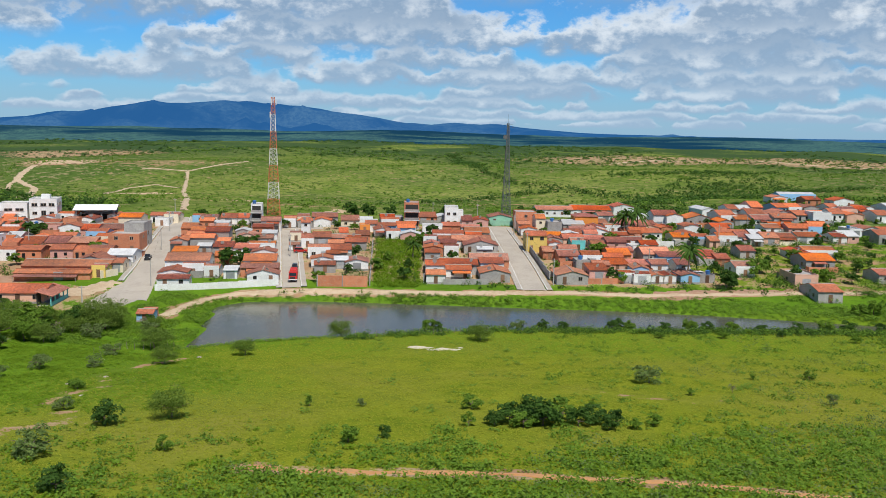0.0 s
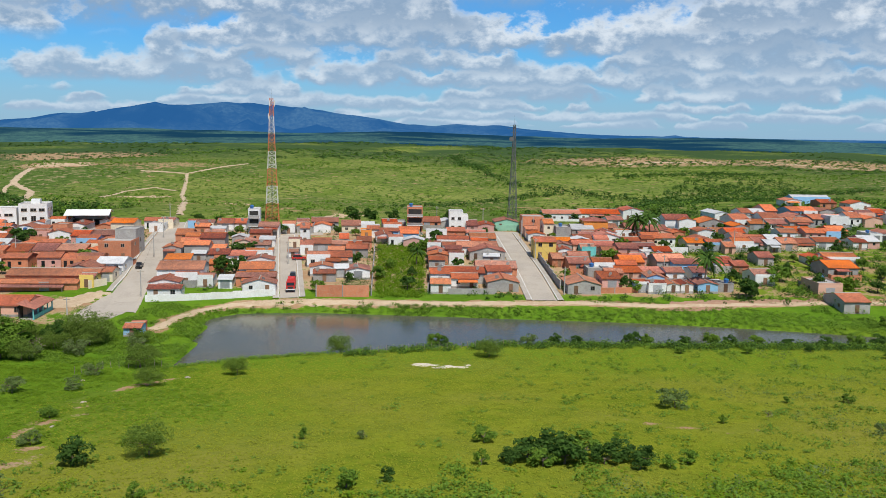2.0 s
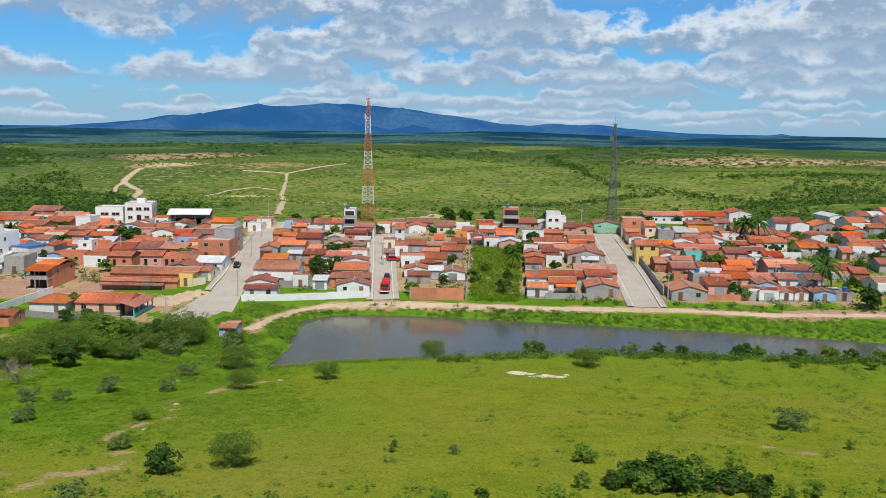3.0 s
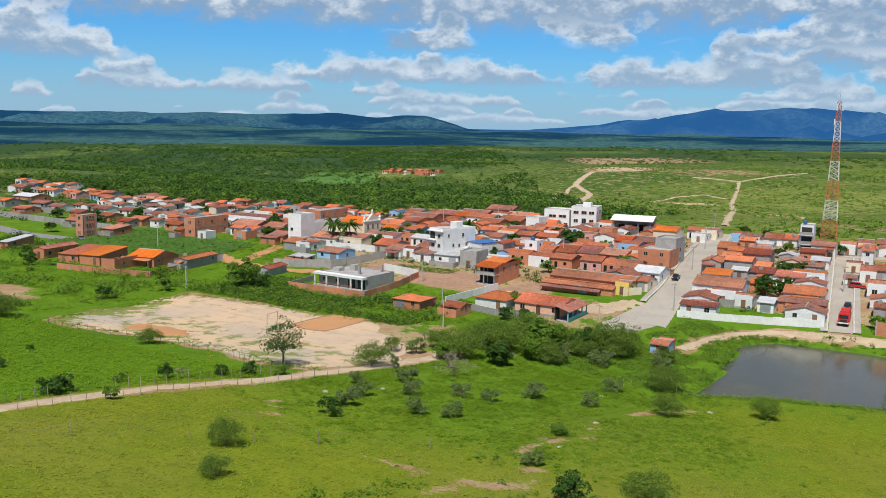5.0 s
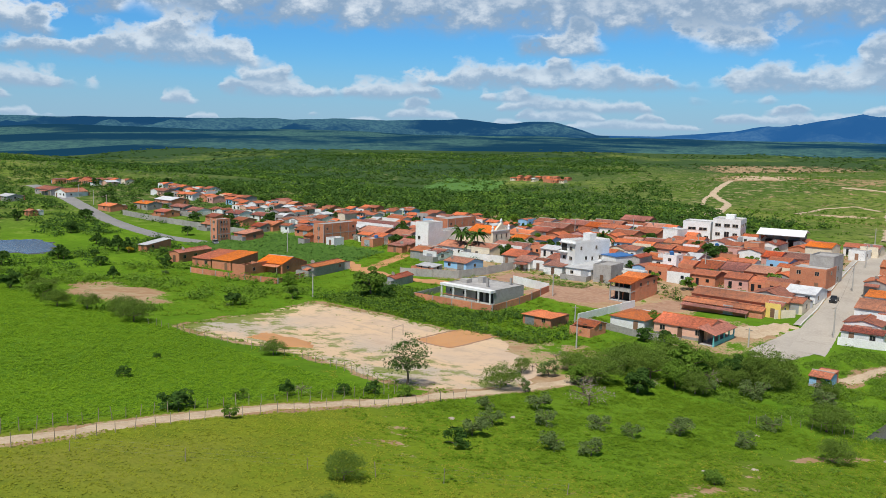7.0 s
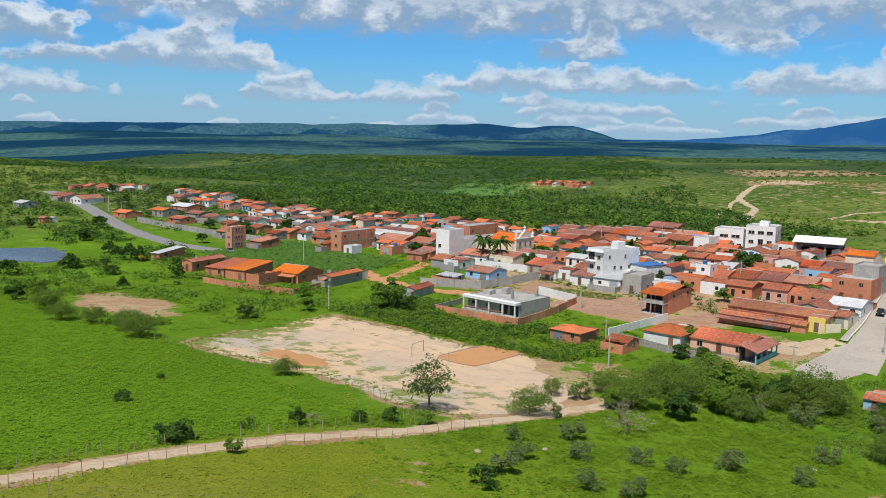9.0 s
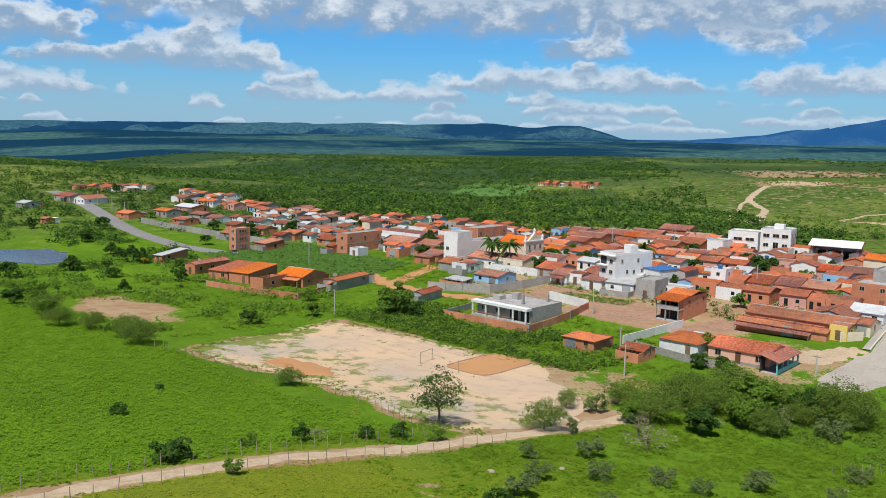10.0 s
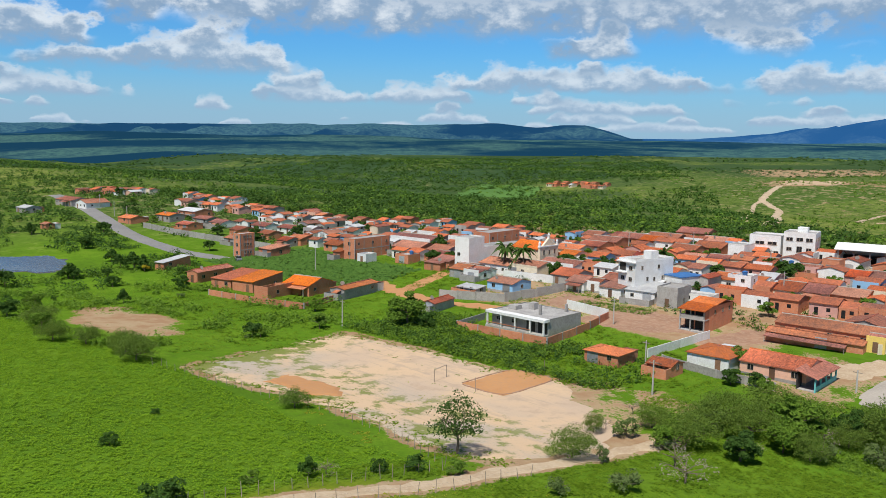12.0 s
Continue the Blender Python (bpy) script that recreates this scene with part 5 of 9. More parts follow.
house(81.7, 251.3, 3, 5.6, 9.6, 2.5, "G", "white", "old")
house(122.0, 246.0, 3, 8.0, 9.0, 2.6, "G", "cement", "old")
house(-348.7, 268.4, 8, 4.6, 7.5, 2.3, "G", "brick", "new")
house(-274.9, 266.5, 8, 9.1, 9.6, 2.6, "G", "white", "old")
house(-210.6, 269.2, 8, 9.0, 10.8, 3.0, "G", "cream", "new")
house(-204.6, 261.8, 5, 6.0, 9.6, 2.8, "G", "cream", "new")
house(-153.3, 257.1, 8, 3.5, 8.4, 2.8, "E", "cement", "tin")
house(-147.5, 260.6, 5, 4.5, 5.0, 3.5, "F", "white", "slab")
house(-147.1, 262.0, 5, 13.8, 10.8, 2.8, "G", "white", "old")
house(-141.9, 267.2, 5, 4.7, 10.8, 2.8, "G", "cement", "tin")
house(-138.7, 261.5, 8, 5.2, 6.0, 2.5, "E", "white", "tin")
house(-133.0, 261.0, 5, 6.7, 10.8, 2.8, "G", "cream", "old")
house(-126.4, 263.3, 5, 6.8, 10.8, 2.8, "G", "cream", "old")
house(-119.0, 264.6, 5, 8.2, 10.8, 2.8, "G", "brick", "old")
house(-104.8, 261.8, 5, 9.3, 9.0, 5.4, "F", "brick", "slab")
house(-104.1, 268.7, 5, 6.2, 9.0, 7.6, "F", "cement", "slab")
house(-88.0, 261.3, 8, 5.2, 9.0, 4.2, "E", "cement", "old")
house(-82.0, 264.8, 8, 7.3, 7.0, 4.6, "G", "cement", "new")
house(-64.5, 269.7, 8, 8.1, 6.0, 2.5, "G", "white", "old")
house(-61.5, 258.6, 8, 7.3, 6.0, 2.5, "E", "white", "old")
house(-45.4, 263.9, 8, 6.9, 9.6, 2.8, "G", "white", "old")
house(-38.8, 265.1, 8, 6.4, 9.6, 2.8, "G", "white", "old")
house(7.1, 255.6, 3, 11.6, 9.6, 2.5, "G", "brick", "old")
house(26.7, 269.6, 3, 4.3, 8.4, 2.5, "G", "brick", "old")
house(31.9, 263.3, 3, 6.7, 9.6, 2.6, "G", "brick", "old")
house(38.7, 261.9, 3, 6.0, 9.6, 2.6, "G", "white", "old")
house(47.8, 266.4, 3, 6.9, 10.8, 2.8, "G", "brick", "new")
house(59.7, 268.5, 3, 8.8, 10.8, 2.8, "G", "cement", "new")
house(75.1, 268.3, 3, 6.2, 9.6, 2.6, "G", "white", "new")
house(79.4, 264.2, 3, 4.3, 8.4, 2.5, "G", "brick", "old")
house(108.0, 263.0, 3, 9.0, 11.0, 3.0, "G", "cement", "new")
house(-365.4, 272.5, 8, 6.2, 7.5, 2.3, "E", "cement", "old")
house(-210.5, 281.3, 5, 8.4, 9.6, 2.6, "G", "brick", "old")
house(-172.9, 281.8, 8, 6.9, 6.0, 2.6, "G", "white", "old")
house(-80.2, 275.9, 8, 7.6, 9.0, 5.0, "G", "cement", "old")
house(-72.5, 284.5, 8, 6.3, 9.6, 2.6, "E", "cream", "old")
house(-54.8, 272.6, 8, 3.2, 5.0, 2.1, "G", "white", "dark")
house(-52.0, 281.5, 8, 4.0, 9.6, 2.6, "G", "white", "old")
house(-47.8, 284.8, 8, 6.1, 9.6, 3.0, "G", "cement", "old")
house(5.2, 278.4, 3, 11.0, 10.8, 2.6, "E", "cement", "old")
house(23.6, 281.3, 3, 6.8, 8.0, 5.4, "G", "yellow", "new")
house(29.7, 282.7, 3, 4.3, 9.6, 2.8, "E", "white", "old")
house(57.3, 279.0, 3, 5.6, 8.4, 2.5, "F", "white", "slab")
house(91.3, 277.7, 3, 5.0, 8.4, 2.5, "G", "cement", "old")
house(108.7, 276.5, 3, 6.1, 13.0, 2.5, "E", "white", "new")
house(114.4, 277.1, 3, 10.5, 9.6, 2.6, "G", "white", "old")
house(-213.0, 291.6, 8, 11.1, 9.6, 2.6, "G", "brick", "old")
house(-182.9, 293.2, 5, 8.9, 9.6, 2.6, "G", "brick", "old")
house(-166.6, 285.1, 8, 6.7, 6.0, 2.6, "G", "white", "old")
house(-160.1, 286.9, 8, 6.3, 6.0, 2.6, "G", "cream", "old")
house(-151.3, 285.4, 5, 5.5, 10.8, 2.8, "G", "white", "old")
house(-146.0, 287.3, 8, 5.6, 6.0, 2.6, "F", "cream", "slab")
house(-140.5, 288.9, 8, 5.5, 6.0, 2.6, "G", "pink", "old")
house(-139.0, 300.0, 5, 4.9, 6.0, 3.5, "F", "brick", "slab")
house(-126.5, 287.8, 5, 5.4, 9.6, 2.8, "G", "pink", "new")
house(-120.6, 291.3, 5, 9.1, 9.6, 2.6, "G", "pink", "dark")
house(-94.2, 292.2, 8, 5.3, 9.6, 2.6, "G", "brick", "old")
house(-66.9, 291.6, 8, 5.0, 5.0, 2.3, "M", "white", "tin")
house(-57.4, 290.0, 8, 4.0, 6.0, 2.5, "G", "cream", "dark")
house(-42.1, 296.9, 8, 3.1, 9.6, 2.6, "G", "white", "new")
house(-34.9, 292.4, 8, 4.8, 8.4, 2.6, "G", "brick", "dark")
house(-5.5, 295.0, 3, 10.6, 10.8, 2.8, "G", "white", "old")
house(2.3, 285.7, 3, 13.1, 8.4, 2.6, "G", "white", "old")
house(37.8, 285.0, 3, 4.6, 8.4, 2.6, "G", "teal", "old")
house(50.8, 287.8, 3, 6.6, 9.6, 2.8, "G", "pink", "old")
house(82.6, 299.6, 3, 5.7, 8.4, 2.5, "G", "sky", "old")
house(85.9, 295.6, 3, 3.5, 8.4, 2.5, "G", "peach", "old")
house(-224.8, 300.8, 8, 7.2, 9.6, 2.6, "G", "white", "old")
house(-214.2, 304.2, 5, 8.4, 9.6, 2.6, "G", "brick", "old")
house(-209.9, 303.7, 8, 10.6, 9.6, 2.6, "G", "brick", "old")
house(-202.0, 310.8, 8, 12.0, 9.6, 2.6, "G", "brick", "old")
house(-201.9, 303.3, 5, 7.2, 9.6, 2.6, "G", "brick", "new")
house(-179.2, 302.6, 5, 9.7, 9.6, 2.6, "G", "brick", "old")
house(-168.1, 300.1, 5, 5.3, 8.0, 4.5, "F", "white", "slab")
house(-136.1, 307.9, 5, 5.8, 10.8, 3.1, "E", "white", "old")
house(-119.3, 305.4, 5, 7.9, 9.0, 4.5, "G", "cream", "new")
house(-110.7, 314.0, 5, 4.9, 9.6, 2.6, "F", "white", "slab")
house(-94.0, 314.9, 8, 6.3, 9.6, 2.6, "G", "cream", "dark")
house(-69.9, 308.8, 8, 6.9, 9.0, 4.2, "G", "white", "old")
house(-55.9, 300.9, 8, 3.1, 11.0, 5.4, "G", "white", "new")
house(-36.3, 312.5, 8, 3.7, 6.0, 2.6, "F", "orange", "slab")
house(-29.4, 304.9, 8, 5.5, 9.6, 2.6, "E", "white", "old")
house(4.6, 303.0, 3, 8.7, 9.6, 2.6, "G", "cement", "dark")
house(33.1, 313.4, 3, 5.3, 8.0, 5.0, "F", "cement", "slab")
house(39.0, 306.2, 3, 6.2, 8.4, 2.6, "G", "white", "old")
house(47.9, 310.7, 3, 9.0, 9.6, 2.6, "E", "white", "new")
house(76.5, 302.9, 3, 6.5, 9.6, 2.5, "G", "cream", "new")
house(92.4, 302.6, 3, 6.7, 9.6, 2.6, "G", "white", "old")
house(99.0, 305.6, 3, 4.6, 9.6, 2.6, "G", "white", "old")
house(102.4, 302.5, 3, 4.8, 9.6, 2.5, "G", "cement", "tin")
house(108.4, 305.0, 3, 5.9, 9.6, 2.6, "G", "peach", "old")
house(114.5, 306.9, 3, 6.6, 9.6, 2.6, "G", "cream", "old")
house(123.8, 309.7, 3, 9.0, 9.6, 2.6, "G", "white", "old")
house(135.1, 310.3, 3, 5.1, 8.4, 2.5, "G", "white", "old")
house(-201.2, 329.7, 8, 11.9, 9.6, 2.6, "G", "brick", "old")
house(-184.7, 316.6, 8, 10.2, 9.6, 2.6, "G", "brick", "old")
house(-109.8, 321.8, 5, 5.3, 9.6, 2.6, "G", "cream", "old")
house(-87.7, 318.9, 8, 5.8, 9.6, 2.8, "G", "white", "old")
house(-83.1, 322.3, 8, 4.2, 9.6, 2.6, "G", "white", "new")
house(-65.4, 321.3, 8, 4.5, 9.6, 3.0, "G", "white", "old")
house(-43.4, 326.5, 8, 6.9, 9.6, 2.8, "G", "cream", "old")
house(-34.2, 322.3, 8, 3.3, 6.0, 2.5, "G", "white", "tin")
house(28.3, 318.1, 3, 3.6, 9.0, 6.0, "G", "cream", "new")
house(42.0, 329.3, 3, 8.2, 10.8, 2.6, "G", "cement", "tin")
house(97.6, 327.3, 3, 6.6, 9.6, 2.6, "G", "cement", "new")
house(117.9, 329.8, 3, 6.7, 8.4, 2.6, "G", "white", "dark")
house(149.2, 328.9, 3, 5.1, 9.6, 2.6, "F", "white", "slab")
house(-61.8, 330.1, 8, 4.6, 9.6, 2.8, "G", "cream", "old")
house(-54.3, 334.9, 8, 10.0, 9.6, 2.8, "G", "cement", "old")
house(-29.6, 332.3, 8, 5.6, 9.6, 3.0, "G", "cream", "new")
house(-25.4, 336.5, 8, 3.1, 9.6, 2.6, "F", "cement", "slab")
house(-14.5, 342.8, 8, 7.0, 9.6, 2.6, "G", "brick", "old")
house(-8.1, 343.8, 8, 5.5, 9.6, 2.6, "E", "cement", "tin")
house(1.4, 333.2, 3, 4.0, 10.8, 2.8, "G", "pink", "old")
house(6.6, 334.0, 3, 6.0, 10.8, 2.8, "E", "pink", "old")
house(14.8, 344.9, 3, 9.1, 10.8, 2.8, "E", "green", "old")
house(47.4, 332.9, 3, 9.0, 9.0, 5.2, "H", "orange", "new")
house(52.0, 335.1, 3, 7.9, 9.6, 2.6, "G", "cement", "dark")
house(62.2, 334.1, 3, 7.2, 9.6, 2.6, "G", "brick", "old")
house(70.1, 332.9, 3, 7.9, 9.6, 2.6, "G", "white", "old")
house(80.3, 343.9, 3, 9.7, 10.0, 5.0, "G", "white", "old")
house(83.5, 341.1, 3, 6.5, 9.0, 5.0, "E", "white", "new")
house(103.2, 340.2, 3, 5.9, 10.8, 3.2, "E", "cement", "new")
house(123.7, 334.4, 3, 9.4, 8.4, 2.6, "G", "cement", "new")
house(137.4, 333.7, 3, 7.0, 9.6, 3.0, "G", "brick", "new")
house(59.5, 359.7, 3, 6.5, 9.6, 2.6, "G", "white", "old")
house(95.5, 349.9, 3, 11.0, 11.0, 3.0, "E", "cement", "new")
house(113.3, 350.7, 3, 6.2, 9.6, 2.6, "G", "cement", "old")
house(121.1, 350.4, 3, 7.4, 9.6, 2.6, "G", "white", "old")
house(131.5, 354.2, 3, 9.5, 10.8, 2.8, "G", "cement", "old")
house(146.8, 353.8, 3, 7.6, 8.0, 4.6, "F", "white", "slab")
house(74.2, 360.3, 3, 8.8, 6.0, 2.5, "G", "white", "tin")
house(114.5, 368.5, 3, 4.5, 9.6, 2.8, "E", "white", "old")
house(122.0, 371.5, 3, 4.8, 9.6, 2.8, "E", "teal", "old")
house(134.5, 364.9, 3, 6.4, 10.8, 3.2, "E", "cement", "new")
house(165.9, 372.9, 3, 6.9, 9.6, 3.0, "G", "peach", "old")
house(40.8, 383.4, 3, 16.5, 10.8, 3.2, "G", "white", "new")
house(57.7, 388.0, 3, 17.8, 10.8, 3.2, "G", "white", "new")
house(172.5, 376.3, 3, 5.2, 9.6, 3.0, "G", "white", "new")
house(72.4, 390.3, 3, 9.1, 12.0, 4.2, "E", "white", "new")
house(176.3, 401.8, 3, 9.5, 9.6, 3.0, "E", "white", "new")
house(150.3, 411.9, 3, 7.7, 9.6, 2.8, "E", "white", "new")
house(163.5, 405.2, 3, 7.6, 9.6, 2.8, "G", "brick", "old")
house(168.3, 435.7, 3, 18.5, 9.6, 2.8, "G", "sky", "tin")

# room kept for the larger buildings, the garden plot and the yards
TAKEN += [(-214, 250, 11), (-164, 240, 9), (-157, 315, 13), (-139, 318, 9), (-224, 240, 8), (-161, 192, 14), (-20, 330, 6), (-3, 336, 6), (-76, 315, 5),
          (-266, 228, 9), (24, 332, 7), (112, 243, 7), (78, 238, 7), (105, 236, 8), (92, 262, 3), (104, 264, 3), (118, 266, 3), (130, 268, 3), (142, 268, 3), (-22, 232, 8), (-22, 246, 8), (-22, 260, 8), (-23, 274, 8), (-23, 287, 7), (-77, 347, 8), (17, 345, 6), (-236, 262, 9),
          (-135, 221, 9), (-145, 214, 11), (-172, 220, 9), (-122, 218, 9), (-195, 226, 10), (-68, 247, 4), (-255, 200, 14), (-240, 206, 12), (-275, 205, 12), (-260, 215, 10)]

# rows of like houses farther up the lanes
ROADS = [LEFT_ST, MID_ST, RIGHT_ST]


TREE_SPOTS = []


def free(x, y, r):
    if any(math.hypot(x - a, y - b) < 0.62 * (r + c) for a, b, c in TAKEN):
        return False
    return all(float(line_distance(x, y, p)) > 4.5 + r * 0.6 for p in ROADS)


def quarter(corners, rot, seed, walls, tall=0.06, row=12.5, far=None):
    """Fills a quarter of the village with houses wherever there is room; far: the shapes that collect those too far off to tell apart."""
    rng = np.random.RandomState(seed)
    (ax, ay), (bx, by) = corners
    u = np.array([math.cos(radians(rot)), math.sin(radians(rot))])
    v = np.array([-u[1], u[0]])
    for j in range(int((by - ay) / row)):
        s = 0.0
        while s < (bx - ax):
            w = rng.uniform(4.0, 7.4)
            p = np.array([ax, ay]) + u * (s + w / 2) + v * (j * row + rng.normal(0, 1.0) + 5)
            s += w + (rng.uniform(0.1, 0.6) if rng.rand() < 0.75 else rng.uniform(2, 7))
            d = rng.uniform(0.55, 0.78) * row
            if rng.rand() < 0.14 and free(p[0], p[1], w / 2):
                TREE_SPOTS.append((p[0], p[1]))
                continue
            if not free(p[0], p[1], w / 2) or pond_depth(p[0], p[1]) > -10:
                continue
            roof = ("G", "G", "G", "G", "E", "M")[rng.randint(6)]
            two = rng.rand() < tall
            h = 5.4 if two else rng.uniform(2.3, 3.1)
            wall = walls[rng.randint(len(walls))]
            cover = "slab" if two else ("old", "old", "new", "new", "new", "old", "old", "dark", "tin")[rng.randint(9)]
            if far is None:
                house(p[0], p[1], rot + rng.normal(0, 1.5), w, d, h, "F" if two else roof, wall, cover)
            else:
                far_house(far, p[0], p[1], rot + rng.normal(0, 2.5), w, d, h, wall, cover, rng)


def far_house(far, x, y, rot, w, d, h, wall, cover, rng):
    """A small house with a pitched roof, added to the joined far rows."""
    if x < -205:
        w, d, h = 0.85 * w, 0.85 * d, 0.9 * h
    TAKEN.append((x, y, math.hypot(w, d) / 2))
    m = pose(x, y, z_at(x, y) + 0.1, 0, 0, rot)
    hw, hd, k = w / 2, d / 2, rng.uniform(0.2, 0.3)
    if rng.rand() < 0.3:
        m, hw, hd = m @ pose(0, 0, 0, 0, 0, 90), hd, hw
    top = h + hd * k
    P = lambda *q: tuple(m @ Vector(q))
    g = far.setdefault(wall, Shape())
    for s in (-1, 1):
        pts = [P(s * hw, -hd, -1.2), P(s * hw, hd, -1.2), P(s * hw, hd, h), P(s * hw, 0, top), P(s * hw, -hd, h)]
        g.face(pts if s > 0 else pts[::-1])
        q = [P(-hw, s * hd, -1.2), P(hw, s * hd, -1.2), P(hw, s * hd, h), P(-hw, s * hd, h)]
        g.face(q if s < 0 else q[::-1])
    r = far.setdefault(cover if cover != "slab" else "old", Shape())
    a, b, e = hw + 0.2, hd + 0.35, h - 0.13
    o = rng.uniform(0, 300, 2)
    uv = [(o[0] + i, o[1] + j) for i, j in ((0, 0), (2 * a, 0), (2 * a, b), (0, b))]
    for s in (-1, 1):
        r.face([P(-s * a * -1, s * b, e + 0.12), P(s * a * -1, s * b, e + 0.12), P(s * a * -1, 0, top + 0.12), P(s * a, 0, top + 0.12)], uv)
        r.face([P(s * a, s * b, e), P(s * a, 0, top), P(-s * a, 0, top), P(-s * a, s * b, e)], uv)
        r.face([P(s * a, s * b, e), P(-s * a, s * b, e), P(-s * a, s * b, e + 0.12), P(s * a, s * b, e + 0.12)], uv)
        for c in (-1, 1):
            r.face([P(c * a, s * b, e), P(c * a, s * b, e + 0.12), P(c * a, 0, top + 0.12), P(c * a, 0, top)], uv)
    if rng.rand() < 0.4:
        c, t = h + rng.uniform(0.2, 0.7), -hd - 0.4
        g.face([P(-hw, t, -1.2), P(hw, t, -1.2), P(hw, t, c), P(-hw, t, c)])
        g.face([P(hw, t + 0.15, h), P(-hw, t + 0.15, h), P(-hw, t + 0.15, c), P(hw, t + 0.15, c)])
        g.face([P(-hw, t, c), P(hw, t, c), P(hw, t + 0.15, c), P(-hw, t + 0.15, c)])
        for s in (-hw, hw):
            g.face([P(s, t, -1.2), P(s, t, c), P(s, t + 0.15, c), P(s, t + 0.4, -1.2)])
        hd = hd + 0.4
    q = far.setdefault("glass", Shape())
    for s in (-hw * 0.5, hw * 0.35):
        if rng.rand() < 0.8:
            q.face([P(s - 0.45, -hd - 0.03, 0.1 if s < 0 else 1.1), P(s + 0.45, -hd - 0.03, 0.1 if s < 0 else 1.1), P(s + 0.45, -hd - 0.03, 2.0), P(s - 0.45, -hd - 0.03, 2.0)])


def join_far(far, label):
    v, f, uv, mats, idx = [], [], [], [], []
    for key, sh in far.items():
        i = len(v)
        v += sh.v
        f += [tuple(k + i for k in face) for face in sh.f]
        uv += sh.uv
        idx += [len(mats)] * len(sh.f)
        mats.append(MAT[key])
    me = mesh("far_houses", v, f, mats[0], uv)
    for m in mats[1:]:
        me.materials.append(m)
    me.polygons.foreach_set("material_index", idx)
    tagged(new("far_houses", me), label, "houses", kind="stuff")


MIXED = ("white", "white", "white", "white", "cream", "brick", "cement", "cement", "sky", "peach", "white", "pink")
quarter(((-40, 236), (-33, 310)), 6, 62, ("brick", "white", "white", "cement"), 0.0, 8.5)
quarter(((-84, 228), (-56, 315)), 8, 63, ("brick", "white", "white", "cement"), 0.0, 9.0)
quarter(((-11, 236), (9, 322)), 3, 64, ("cement", "brick", "white"), 0.0, 9.0)
quarter(((25, 236), (64, 330)), 3, 65, MIXED, 0.0, 10.0)
far = {}
quarter(((60, 304), (170, 350)), 3, 51, MIXED, 0, 15.5, far)
quarter(((105, 352), (215, 400)), 5, 52, MIXED, 0, 19, far)
quarter(((-34, 290), (-14, 325)), 5, 53, MIXED, 0.0, 9.5, far)
quarter(((-62, 318), (-20, 335)), 5, 54, MIXED, 0.0, 9.5, far)
quarter(((-110, 312), (-66, 330)), 6, 55, MIXED, 0.0, 9.5, far)
quarter(((-205, 236), (-106, 322)), 6, 56, MIXED, 0, 10, far)
quarter(((-310, 222), (-205, 292)), 8, 57, MIXED, 0, 10, far)
quarter(((-360, 228), (-305, 275)), 8, 58, MIXED, 0.0, 11, far)
quarter(((-440, 240), (-350, 262)), 8, 59, MIXED, 0.0, 11, far)
quarter(((-560, 236), (-500, 262)), 8, 68, MIXED, 0.0, 13, far)
quarter(((-480, 258), (-425, 272)), 8, 69, MIXED, 0.0, 12, far)
quarter(((-590, 705), (-530, 745)), 5, 61, ("brick", "brick", "cream"), 0.0, 14, far)
join_far(far, "closely packed tile-roofed houses of the village's far lanes")


# ---- larger buildings ----
def at(x, y, rot=0.0, dz=0.0):
    return pose(x, y, z_at(x, y) + dz, 0, 0, rot)


def block(parent, x0, y0, x1, y1, h, wall, name="wall", parapet=0.5, low=-1.5):
    """One storeyed volume of a building, with its roof slab and parapet."""
    part(name, Shape().box(x0, y0, low, x1, y1, h).mesh(name, MAT[wall]), parent)
    part("roof", Shape().box(x0 + 0.15, y0 + 0.15, h, x1 - 0.15, y1 - 0.15, h + 0.03).mesh("roof", MAT["slab"]), parent, "stained concrete roof slab")
    if parapet:
        p = Shape()
        p.box(x0, y0, h, x1, y0 + 0.15, h + parapet).box(x0, y1 - 0.15, h, x1, y1, h + parapet)
        p.box(x0, y0 + 0.15, h, x0 + 0.15, y1 - 0.15, h + parapet).box(x1 - 0.15, y0 + 0.15, h, x1, y1 - 0.15, h + parapet)
        part("parapet", p.mesh("parapet", MAT[wall]), parent)


def dark_window(parent, x, y, z, turn, w, h):
    """A wide window: frame and dark panes."""
    m = pose(x, y, z, 0, 0, turn) @ Matrix.Diagonal((w / 1.0, 1, h / 0.96, 1))
    f = part("window", WINDOW, parent, "", m)
    part("pane", PANE, f)
    part("sill", SILL, f)


